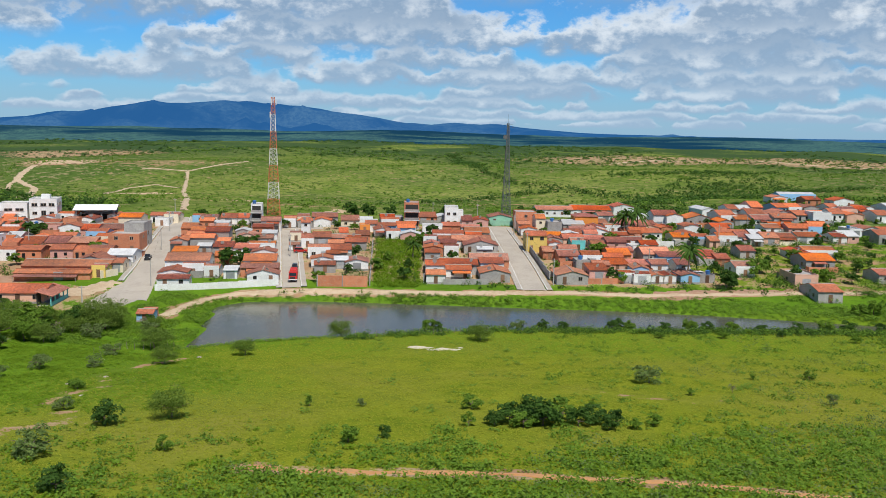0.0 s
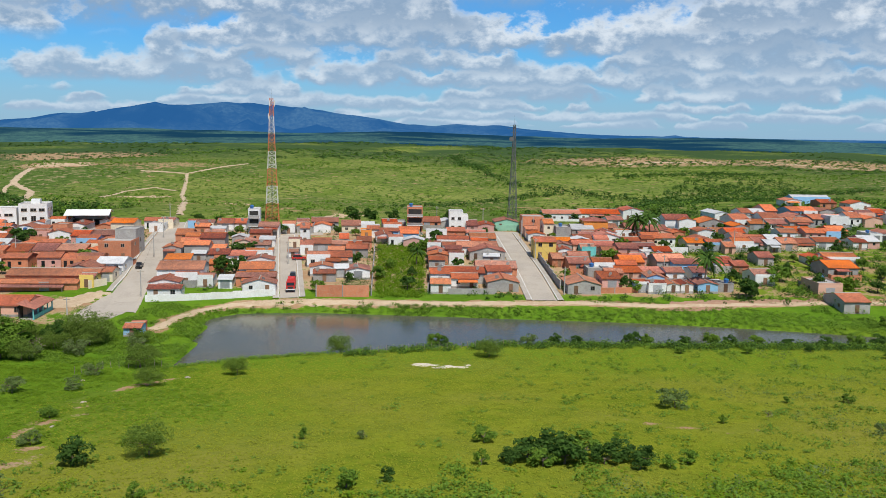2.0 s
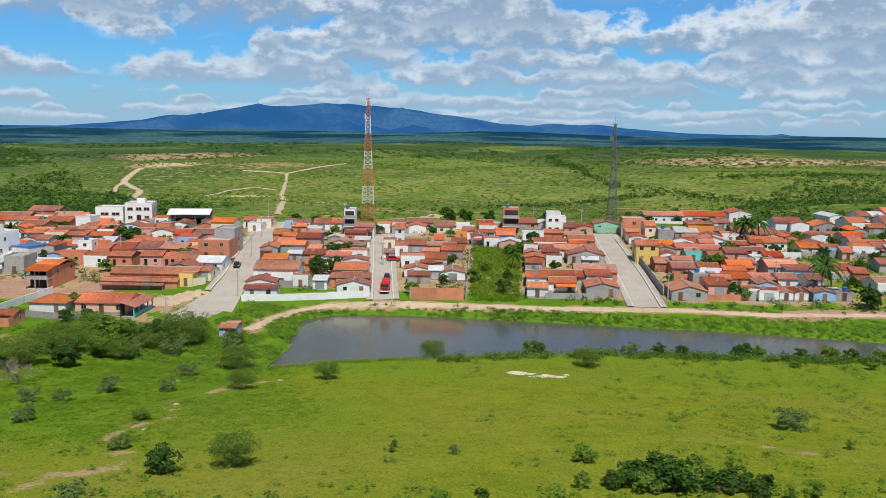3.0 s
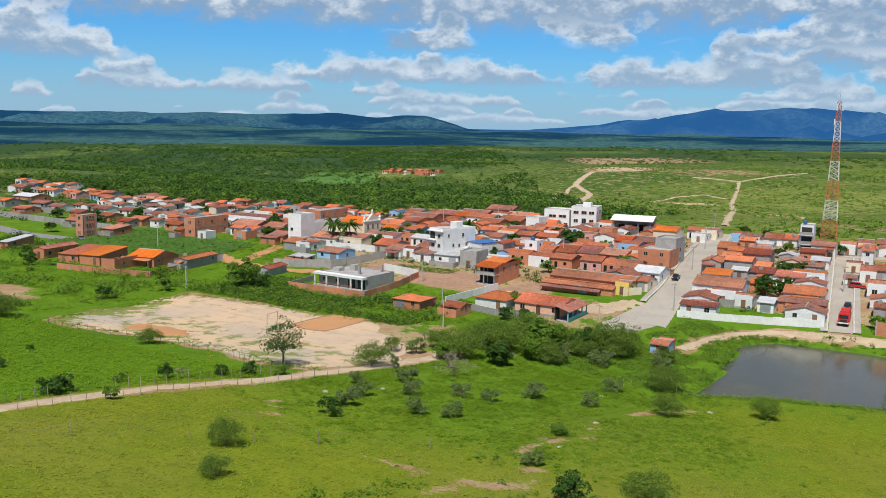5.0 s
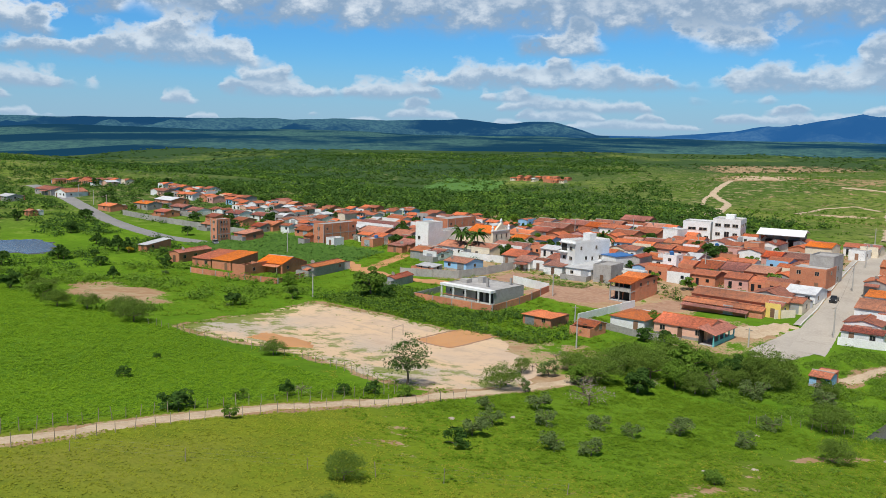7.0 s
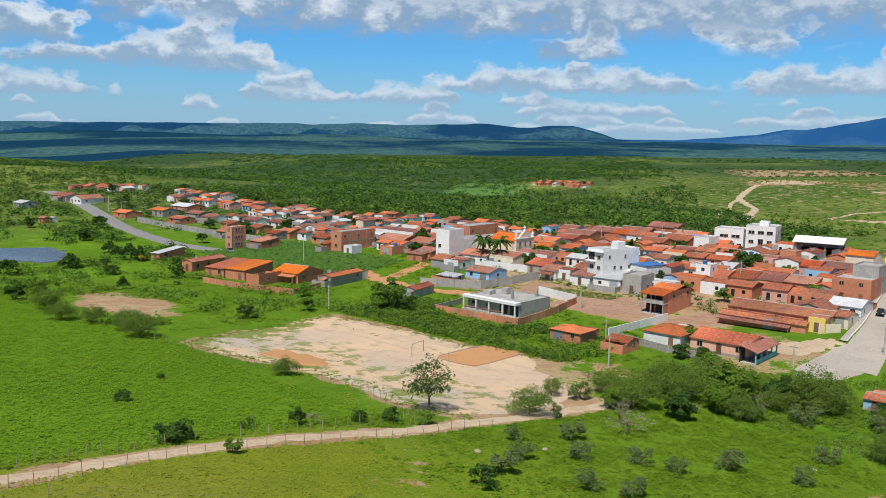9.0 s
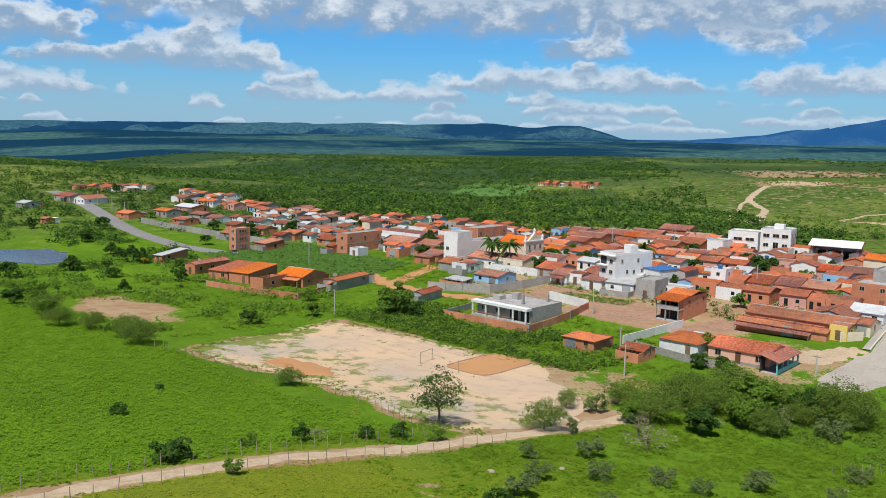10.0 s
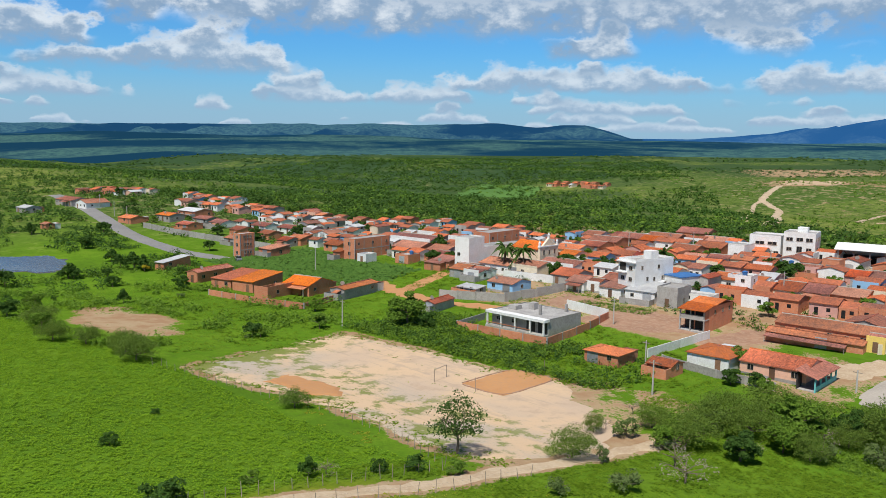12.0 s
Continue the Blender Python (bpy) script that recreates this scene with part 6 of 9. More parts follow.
def white_tall_building():
    b = thing("apartment_building", "white-painted three-storey building with flat roof terrace", "building", at(-163.2, 239.8, -11), "")
    block(b, -3.1, -6.9, 3.1, 6.9, 9.0, "white", parapet=0.6)
    part("stair_head", Shape().box(-1.6, 0.5, 9.03, 1.2, 3.2, 11.2).mesh("stair_head", MAT["white"]), b)
    # Near-black sheet on the wall paints the shade of a balcony recess.
    part("balcony_recess", Shape().box(-2.6, -6.94, 6.4, -0.4, -6.9, 8.5).mesh("balcony_recess", MAT["void_shade"]), b, "dark sheet for an open balcony's shade")
    part("balcony_slab", Shape().box(-3.3, -7.9, 5.9, 0.1, -6.9, 6.15).mesh("balcony_slab", MAT["white"]), b)
    part("awning", Shape().box(-3.3, -7.6, 8.7, 3.3, -6.9, 8.95).mesh("awning", MAT["white"]), b)
    for x, z in ((1.4, 7.3), (-1.4, 4.5), (1.4, 4.4), (-1.6, 1.5), (0.6, 1.5)):
        dark_window(b, x, -6.9, z, 0, 1.2, 1.0)
    for y, z in ((-4.5, 7.4), (1.5, 7.4), (-2.5, 4.4), (0, 4.2), (3, 4.4)):
        dark_window(b, 3.1, y, z, 90, 0.7, 1.0)
    part("carport", Shape().box(3.1, -5, 2.4, 5.0, 3, 2.6).mesh("carport", MAT["slab"]), b, "concrete carport roof")
    a = thing("storehouse", "white storehouse with a blue sheet roof", "building", at(-155.5, 246, -11))
    block(a, -3, -4, 3, 4, 4.6, "white", parapet=0)
    part("sheet_roof", Shape().box(-3.2, -4.2, 4.65, 3.2, 4.2, 4.85).mesh("sheet_roof", MAT["tank"]), a, "blue metal sheet roof")


def town_hall():
    b = thing("municipal_building", "white two-storey municipal building with dark ribbon windows", "building", at(-155.5, 315, 15))
    block(b, -4.7, -5, 4.7, 5, 8.0, "white", parapet=0.4)
    part("roof_tank_room", Shape().box(-1.5, 0, 8.03, 1.5, 3, 9.6).mesh("roof_tank_room", MAT["white"]), b)
    for k, x in enumerate((-2.9, 0.1, 2.9)):
        dark_window(b, x, -5, 6.2, 0, 2.0, 1.1)
        dark_window(b, x, -5, 3.1, 0, 1.6, 1.1 if k != 1 else 1.9)
    for y in (-3, 0, 3):
        dark_window(b, 4.7, y, 6.2, 90, 1.5, 1.1)
        dark_window(b, 4.7, y, 3.0, 90, 1.5, 1.1)
    w = thing("office_wing", "white low office wing with dark windows", "building", at(-165.5, 312.4, 15))
    block(w, -4.8, -4.5, 4.8, 4.5, 6.4, "white", parapet=0.5)
    for x in (-1.6, 2.2):
        dark_window(w, x, -4.5, 4.4, 0, 2.8, 1.0)
    for x in (-3.5, -1.2, 1.2, 3.5):
        dark_window(w, x, -4.5, 1.5, 0, 1.5, 1.0)


def market_hall():
    b = thing("market_hall", "open-sided market hall under a broad white sheet roof", "building", at(-137.5, 318, 15))
    for x in (-6.5, -2.2, 2.2, 6.5):
        for y in (-6, 6):
            part("column", Shape().box(x - 0.2, y - 0.2, -1, x + 0.2, y + 0.2, 4.9).mesh("column", MAT["cement"]), b)
    r = Shape()
    rng = np.random.RandomState(5)
    slope(r, (-7.6, -7.2, 5.0), (7.6, -7.2, 5.0), (7.6, 0, 6.5), (-7.6, 0, 6.5), 0.12, rng)
    slope(r, (7.6, 7.2, 5.0), (-7.6, 7.2, 5.0), (-7.6, 0, 6.5), (7.6, 0, 6.5), 0.12, rng)
    part("roof", r.mesh("roof", MAT["white"]), b, "white painted sheet roof")
    part("back_wall", Shape().box(-6.5, 5.6, -1, 6.5, 5.8, 4.9).mesh("back_wall", MAT["cement"]), b)
    # Added near-black block that paints the shade inside the hall.
    part("stall_row", Shape().box(-5.8, 1, -0.5, 5.8, 4, 2.6).mesh("stall_row", MAT["void_shade"]), b, "dark block added for the shade inside")
    part("floor_slab", Shape().box(-7, -6.6, -1, 7, 6.6, 0.15).mesh("floor_slab", MAT["slab"]), b)


def church():
    c = thing("church", "cream plastered church with an ornate white gable front", "church", at(-214.3, 250.3, 4, 0.1))
    part("nave", Shape().box(-8.6, -4.4, -1.5, 8.0, 4.4, 5.8).mesh("nave", MAT["cream"]), c)
    part("side_roof", Shape().box(-8.8, -4.6, 5.8, -2.6, 4.6, 6.1).mesh("side_roof", MAT["slab"]), c, "weathered flat roof")
    r = Shape()
    rng = np.random.RandomState(4)
    slope(r, (-2.6, -4.8, 5.7), (7.9, -4.8, 5.7), (7.9, 0, 7.7), (-2.6, 0, 7.7), 0.14, rng, 8)
    slope(r, (7.9, 4.8, 5.7), (-2.6, 4.8, 5.7), (-2.6, 0, 7.7), (7.9, 0, 7.7), 0.14, rng, 8)
    r.face([(-2.6, 4.8, 5.7), (-2.6, -4.8, 5.7), (-2.6, 0, 7.7)])
    part("nave_roof", r.mesh("nave_roof", MAT["new"]), c, "bright orange clay-tile roof")
    f = Shape().box(8.0, -4.8, -1.5, 8.7, 4.8, 6.6)
    f.prism([(8.0, -3.4, 6.6), (8.7, -3.4, 6.6), (8.7, 3.4, 6.6), (8.0, 3.4, 6.6)], [(8.0, -1.2, 8.2), (8.7, -1.2, 8.2), (8.7, 1.2, 8.2), (8.0, 1.2, 8.2)])
    f.prism([(8.0, -1.2, 8.2), (8.7, -1.2, 8.2), (8.7, 1.2, 8.2), (8.0, 1.2, 8.2)], [(8.0, -0.25, 8.9), (8.7, -0.25, 8.9), (8.7, 0.25, 8.9), (8.0, 0.25, 8.9)])
    part("gable_front", f.mesh("gable_front", MAT["cream"]), c, "white and cream shaped gable")
    part("cornice", Shape().box(7.9, -5.0, 6.3, 8.9, 5.0, 6.65).mesh("cornice", MAT["white"]), c)
    for y in (-4.5, 4.5, 0):
        z = 6.65 if y else 8.9
        p = Shape().box(8.05, y - 0.3, z, 8.65, y + 0.3, z + 0.9, 0.06).prism(
            [(8.0, y - 0.35, z + 0.9), (8.7, y - 0.35, z + 0.9), (8.7, y + 0.35, z + 0.9), (8.0, y + 0.35, z + 0.9)],
            [(8.3, y - 0.05, z + 1.7), (8.4, y - 0.05, z + 1.7), (8.4, y + 0.05, z + 1.7), (8.3, y + 0.05, z + 1.7)])
        part("pinnacle", p.mesh("pinnacle", MAT["white"]), c)
    for y in (-2.8, 0, 2.8):
        dark_window(c, 8.7, y, 4.6, 90, 0.8, 1.5)
    part("portal", Shape().box(8.7, -0.8, 0, 8.76, 0.8, 2.6).mesh("portal", MAT["door"]), c)
    for x in (-5, 0.5, 4.5):
        dark_window(c, x, -4.4, 3.4, 0, 0.7, 1.1)


def white_tower_house():
    b = thing("tower_house", "tall white windowless-sided house with a lower rear wing", "building", at(-223.5, 240, 6))
    block(b, -2.8, -10.5, 2.8, -3, 9.6, "white", parapet=0.3)
    block(b, -2.8, -3, 2.8, 10.5, 6.2, "white", "rear_wall", 0.3)
    for x, z in ((-1.2, 1.6), (1.2, 1.6), (-1.2, 4.6)):
        dark_window(b, x, -10.5, z, 0, 1.1, 1.0)


def concrete_villa():
    b = thing("villa", "grey cement single-storey villa with white fascia and veranda", "house", at(-160.8, 192.5, 3, 0.3))
    block(b, -8.0, -5.5, 8.0, 6.5, 3.3, "cement", parapet=0.25)
    part("fascia", Shape().box(-8.4, -7.4, 3.0, 8.3, -5.5, 3.6).mesh("fascia", MAT["white"]), b, "white painted roof edge")
    for x in (-8.0, -4, 0, 4.2, 7.9):
        part("column", Shape().box(x - 0.17, -7.3, -1.4, x + 0.17, -6.96, 3.0).mesh("column", MAT["white"]), b)
    part("veranda_floor", Shape().box(-8.4, -7.4, -1.5, 8.3, -5.5, 0.2).mesh("veranda_floor", MAT["slab"]), b)
    part("rail", Shape().box(-8.2, -7.38, 0.85, 4.4, -7.28, 1.0).mesh("rail", MAT["brick"]), b, "low brick-coloured veranda rail")
    # Doorway shade painted as near-black sheets on the solid front.
    for x in (3.2, 6.4):
        part("opening", Shape().box(x - 1.2, -5.55, 0.2, x + 1.2, -5.5, 2.7).mesh("opening", MAT["void_shade"]), b, "dark sheet for a doorway's shade")
    for x in (-6, -1.5):
        dark_window(b, x, -5.5, 1.7, 0, 1.4, 0.9)
    for k, (x, y, s, h) in enumerate(((-2, 2, 1.6, 1.6), (3, -2, 0.5, 2.3), (5, 5, 0.5, 1.8), (-5, -1, 2.2, 1.0))):
        part("roof_block", Shape().box(x - s / 2, y - s / 2, 3.3, x + s / 2, y + s / 2, 3.3 + h).mesh("roof_block", MAT["cement"]), b, "unfinished cement roof structure")


def shell_building(x, y, rot, w, d, h, wall, storeys, label):
    """A tall narrow building with open balconies on its front."""
    b = thing("town_house", label, "building", at(x, y, rot))
    block(b, -w / 2, -d / 2, w / 2, d / 2, h, wall, parapet=0.3)
    for k in range(storeys):
        z = k * h / storeys
        # Shade behind each balcony is a near-black sheet on the front wall.
        part("loggia", Shape().box(-w / 2 + 0.4, -d / 2 - 0.04, z + 0.9, w / 2 - 0.4, -d / 2, z + h / storeys - 0.5).mesh("loggia", MAT["void_shade"]), b, "dark sheet for an open balcony's shade")
        part("balcony_slab", Shape().box(-w / 2 - 0.1, -d / 2 - 1.1, z - 0.1, w / 2 + 0.1, -d / 2, z + 0.12).mesh("balcony_slab", MAT["white"]), b)
        part("railing", Shape().box(-w / 2, -d / 2 - 1.1, z + 0.12, w / 2, -d / 2 - 1.02, z + 0.95).mesh("railing", MAT["cement"]), b)
    part("roof_tank", tank_mesh(), b, "blue plastic water tank", pose(-w / 4, 0, h + 0.03))
    return b


def brick_block(x, y, rot, w, d, h, label, roof="slab", floors=2):
    """An unrendered brick building with a concrete frame showing."""
    b = thing("brick_building", label, "building", at(x, y, rot))
    block(b, -w / 2, -d / 2, w / 2, d / 2, h, "brick", parapet=0.25)
    for px in np.linspace(-w / 2, w / 2, 3):
        part("frame_column", Shape().box(px - 0.12, -d / 2 - 0.03, -1.4, px + 0.12, -d / 2, h).mesh("frame_column", MAT["cement"]), b)
    for py in np.linspace(-d / 2 + 0.2, d / 2 - 0.2, 5):
        part("frame_column", Shape().box(w / 2, py - 0.12, -1.4, w / 2 + 0.03, py + 0.12, h).mesh("frame_column", MAT["cement"]), b)
    part("frame_beam", Shape().box(w / 2, -d / 2, h / floors - 0.15, w / 2 + 0.035, d / 2, h / floors + 0.1).mesh("frame_beam", MAT["cement"]), b)
    for k in range(floors):
        for py in np.linspace(-d / 2 + 1.8, d / 2 - 1.8, 3):
            dark_window(b, w / 2, py, k * h / floors + 1.8, 90, 0.9, 0.9)
        dark_window(b, 0, -d / 2, k * h / floors + 1.8, 0, 1.2, 1.0)
    return b


def open_shell(x, y, rot, w, d, h):
    """Brick walls with no roof yet."""
    b = thing("unfinished_house", "roofless unfinished red brick house shell", "house", at(x, y, rot))
    for n, (a, c, e, f) in enumerate(((-w / 2, -d / 2, w / 2, -d / 2 + 0.2), (-w / 2, d / 2 - 0.2, w / 2, d / 2), (-w / 2, -d / 2 + 0.2, -w / 2 + 0.2, d / 2 - 0.2),
                                      (w / 2 - 0.2, -d / 2 + 0.2, w / 2, d / 2 - 0.2), (-w / 2 + 0.2, -0.1, w / 2 - 0.2, 0.1))):
        part("wall", Shape().box(a, c, -1, e, f, h - 0.3 * (n % 3)).mesh("wall", MAT["brick"]), b)
    for py in (-d / 4, d / 4):
        dark_window(b, w / 2, py, 1.6, 90, 1.0, 1.0)


def terrace_house():
    """Two storeys of brick with open loggias, under a stepped lean-to roof."""
    b = thing("terrace_house", "two-storey brick house with open loggias and orange tile roof", "house", at(-135, 221.5, 5) @ Matrix.Diagonal((0.8, 1, 1, 1)))
    part("wall", Shape().box(-3.6, -4.0, -1.5, 3.6, 8.5, 5.3).mesh("wall", MAT["brick"]), b)
    part("loggia_floor", Shape().box(-3.9, -6.4, 2.6, 3.7, -4.0, 2.85).mesh("loggia_floor", MAT["cement"]), b)
    part("ground_floor", Shape().box(-3.9, -6.4, -1.5, 3.7, -4.0, 0.1).mesh("ground_floor", MAT["slab"]), b)
    for x in (-3.7, -0.6, 3.4):
        part("column", Shape().box(x - 0.16, -6.35, 0.1, x + 0.16, -6.03, 5.0).mesh("column", MAT["cement"]), b)
    part("side_wall", Shape().box(3.4, -6.0, 0.1, 3.6, -4.0, 4.9).mesh("side_wall", MAT["brick"]), b)
    for x0, x1 in ((-3.4, -0.8), (-0.4, 3.2)):
        part("railing", Shape().box(x0, -6.3, 2.85, x1, -6.2, 3.7).mesh("railing", MAT["cement"]), b)
        for z in (0.12, 2.9):
            # Thin dark sheet paints each doorway's shade; the wall has no hole.
            part("opening", Shape().box(x0, -4.06, z, x1, -4.01, z + 2.1).mesh("opening", MAT["void_shade"]), b, "dark sheet for a doorway's shade")
    rng = np.random.RandomState(8)
    for y0, y1, z0, z1 in ((-7.0, -1.5, 4.9, 5.75), (-1.7, 4.0, 5.5, 6.3)):
        s = Shape()
        slope(s, (-4.2, y0, z0), (4.0, y0, z0), (4.0, y1, z1), (-4.2, y1, z1), 0.12, rng)
        part("roof", s.mesh("roof", MAT["new"]), b, "bright orange clay-tile roof")
    s = Shape()
    slope(s, (4.0, 9.0, 5.2), (-4.0, 9.0, 5.2), (-4.0, 4.0, 6.1), (4.0, 4.0, 6.1), 0.12, rng)
    part("roof", s.mesh("roof", MAT["old"]), b)
    for y in (-1, 3, 6.5):
        dark_window(b, 3.6, y, 4.0, 90, 0.8, 0.9)


def porch():
    """The turquoise veranda at the end of the long pink house by the field."""
    b = thing("veranda", "turquoise-railed veranda with a lean-to tile roof", "veranda", at(-98.4, 196.5, 5))
    for y in (-5.4, -2.7, 0, 2.7, 5.4):
        part("post", Shape().box(1.5, y - 0.12, -0.6, 1.74, y + 0.12, 2.5).mesh("post", MAT["teal"]), b)
    part("parapet", Shape().box(1.55, -5.4, -0.6, 1.7, 5.4, 0.9).mesh("parapet", MAT["teal"]), b)
    # Back wall coloured near-black to paint the shade under the veranda roof.
    part("back_wall", Shape().box(-1.6, -5.4, -0.8, -1.4, 5.4, 3.0).mesh("back_wall", MAT["void_shade"]), b)
    part("floor_slab", Shape().box(-1.4, -5.4, -1.0, 1.7, 5.4, 0.1).mesh("floor_slab", MAT["slab"]), b)
    r = Shape()
    slope(r, (2.2, -5.9, 2.45), (2.2, 5.9, 2.45), (-1.8, 5.9, 3.6), (-1.8, -5.9, 3.6), 0.12, np.random.RandomState(2))
    part("roof", r.mesh("roof", MAT["new"]), b)


white_tall_building()
town_hall()
market_hall()
church()
white_tower_house()
concrete_villa()
shell_building(-19.8, 327, 4, 5.6, 9, 9.6, "brick", 3, "three-storey brick town house with open white balconies")
shell_building(-76.3, 314, 8, 3.9, 7, 8.8, "white", 3, "narrow three-storey white town house with open balconies")
corner_house = thing("town_house", "white rendered two-storey town house with stepped front", "building", at(-3.6, 335, 3))
block(corner_house, -3.6, -4, 1.6, 4, 7.2, "white")
block(corner_house, 1.6, -3.2, 3.6, 4, 5.6, "white", "side_wall")
for x, z in ((-2.2, 4.9), (0.2, 4.9), (-2.2, 1.7), (0.4, 1.7)):
    dark_window(corner_house, x, -4, z, 0, 1.2, 1.0)
for y, z in ((-1.5, 4.2), (1.5, 4.2), (0, 1.6)):
    dark_window(corner_house, 3.6, y, z, 90, 1.0, 1.0)
brick_block(24, 332, 3, 8, 9, 6.4, "two-storey raw brick building on the street corner")
brick_block(-266.5, 227.5, 7, 5.2, 17, 6.6, "long two-storey raw brick building with pale roof")
brick_block(-296.5, 197.5, 8, 3.6, 6.2, 8.0, "slim three-storey raw brick tower house", floors=3)
brick_block(-237.5, 261, 6, 7, 17, 7.0, "large raw brick hall behind the church")
open_shell(-230.5, 170, 17, 4.6, 16, 3.3)
porch()
terrace_house()


# ---- yard and garden walls ----
def wall_run(pts, h, mat, label, piers=True):
    """A free-standing wall that follows the ground."""
    w = thing("garden_wall", label, "wall")
    for (ax, ay), (bx, by) in zip(pts[:-1], pts[1:]):
        n = max(1, int(math.hypot(bx - ax, by - ay) / 5))
        for k in range(n):
            p, q = (np.array([ax, ay]) + (np.array([bx - ax, by - ay])) * j / n for j in (k, k + 1))
            d = (q - p) / np.linalg.norm(q - p)
            s = np.array([-d[1], d[0]]) * 0.09
            z0, z1 = z_at(*p), z_at(*q)
            ring = [p - s, q - s, q + s, p + s]
            low = [(*r, zz - 0.5) for r, zz in zip(ring, (z0, z1, z1, z0))]
            up = [(*r, max(z0, z1) + h) for r in ring]
            part("wall_panel", Shape().prism(low, up).mesh("wall_panel", MAT[mat]), w)
            if piers:
                part("pier", Shape().box(p[0] - 0.14, p[1] - 0.14, z0 - 0.5, p[0] + 0.14, p[1] + 0.14, max(z0, z1) + h + 0.08).mesh("pier", MAT["cement" if mat == "brick" else mat]), w)
    return w


wall_run([(-81, 216.5), (-66, 221.5), (-50.5, 225.5)], 1.7, "white", "whitewashed street wall above the pond", False)
wall_run([(-40, 225.5), (-26.5, 226)], 3.0, "brick", "tall raw brick yard wall with cement piers")
wall_run([(25.5, 233.5), (44.5, 236)], 1.5, "brick", "low raw brick yard wall")
wall_run([(-26, 227), (-31, 290)], 1.8, "cement", "grey cement wall of a weedy plot")
wall_run([(-11.5, 232), (-8, 254), (-11, 296)], 2.0, "cement", "dark stained wall of a weedy plot")
wall_run([(-6, 230.5), (6.5, 231.5)], 1.5, "cement", "grey cement yard wall")
wall_run([(-171.2, 178), (-147.5, 181), (-151, 200), (-154, 211)], 1.7, "brick", "raw brick boundary wall of the villa")
wall_run([(-154, 211), (-168, 213)], 2.2, "white", "white boundary wall behind the villa", False)
wall_run([(-171.2, 178), (-174, 190)], 1.6, "cement", "grey boundary wall of the villa")
wall_run([(-128.5, 189), (-128.8, 213)], 1.8, "white", "long plain white boundary wall", False)
wall_run([(-124.5, 188), (-112, 186), (-101, 186.5)], 1.5, "cement", "grey cement yard wall by the field")
wall_run([(-225.5, 157.5), (-209.5, 163), (-215.5, 178)], 1.5, "brick", "raw brick compound wall")
wall_run([(-241, 154.5), (-225.5, 157.5)], 1.5, "brick", "raw brick compound wall")
wall_run([(-200, 199.5), (-191, 204), (-184, 207.5), (-182, 218), (-181, 229)], 2.2, "cement", "grey cement yard wall")
wall_run([(-206, 231), (-182, 235), (-176, 237)], 2.2, "white", "long whitewashed yard wall with doors")
wall_run([(-384, 201), (-360, 202.5), (-325, 208), (-303, 212)], 2.2, "cement", "long pale block wall along the road")
wall_run([(57, 289), (72, 290.5)], 2.4, "white", "white yard wall")
wall_run([(-98, 224), (-95, 228)], 1.8, "cream", "cream street wall")
wall_run([(24, 238), (22.5, 262), (21, 292)], 2.0, "cement", "grey street-side yard wall")


# ---- masts ----
def lattice(x, y, base_w, top_w, h, mats, n_sections, label, name):
    t = thing(name, label, "tower", at(x, y, 8))
    per = 4 if n_sections > 6 else 3
    for k in range(n_sections):
        s = Shape()
        for j in range(per):
            a, b = (k + j / per) / n_sections, (k + (j + 1) / per) / n_sections
            wa, wb = (base_w + (top_w - base_w) * (1 - (1 - v) ** 1.25) for v in (a, b))
            ca = [(sx * wa / 2, sy * wa / 2, a * h) for sx, sy in ((-1, -1), (1, -1), (1, 1), (-1, 1))]
            cb = [(sx * wb / 2, sy * wb / 2, b * h) for sx, sy in ((-1, -1), (1, -1), (1, 1), (-1, 1))]
            for i in range(4):
                i2 = (i + 1) % 4
                s.bar(ca[i], cb[i], 0.11).bar(ca[i], cb[i2], 0.06).bar(ca[i2], cb[i], 0.06).bar(cb[i], cb[i2], 0.06)
        part("section", s.mesh("section", MAT[mats[k % len(mats)]]), t)
    part("ladder", Shape().bar((0.1, 0, 0), (0.1, 0, h), 0.07).bar((-0.2, 0, 0), (-0.2, 0, h), 0.05).mesh("ladder", MAT["steel"]), t)
    part("lightning_rod", Shape().bar((0, 0, h), (0, 0, h + 4), 0.05, 0.02).mesh("lightning_rod", MAT["steel"]), t)
    return t


tower = lattice(-77.5, 349, 5.2, 1.3, 48, ("steel_red", "steel_white"), 7, "red and white banded lattice telecom tower", "telecom_tower")
for k, (a, z) in enumerate(((0, 46), (120, 46), (240, 46), (60, 42), (200, 41))):
    c, s = math.cos(radians(a)), math.sin(radians(a))
    part("panel_antenna", Shape().box(-0.18 + c * 1.2, -0.18 + s * 1.2, z - 1.1, 0.18 + c * 1.2, 0.18 + s * 1.2, z + 1.1).mesh("panel_antenna", MAT["steel_white"]), tower)
mast = lattice(17.6, 347, 3.6, 0.7, 40, ("steel",), 6, "dark steel lattice radio mast", "radio_mast")
dish = Shape()
ring = [(0.9 * math.cos(a * math.pi / 6), -0.5, 0.9 * math.sin(a * math.pi / 6)) for a in range(12)]
dish.prism([(p[0] * 0.3, 0, p[2] * 0.3) for p in ring], ring)
part("dish_antenna", dish.mesh("dish_antenna", MAT["steel"]), mast, "", pose(-1.3, -0.6, 34.5))
for z, w in ((38.5, 5.5), (39.6, 3.6), (37, 2.6)):
    part("aerial", Shape().bar((-w / 2, 0, z), (w / 2, 0, z), 0.06).mesh("aerial", MAT["steel"]), mast)


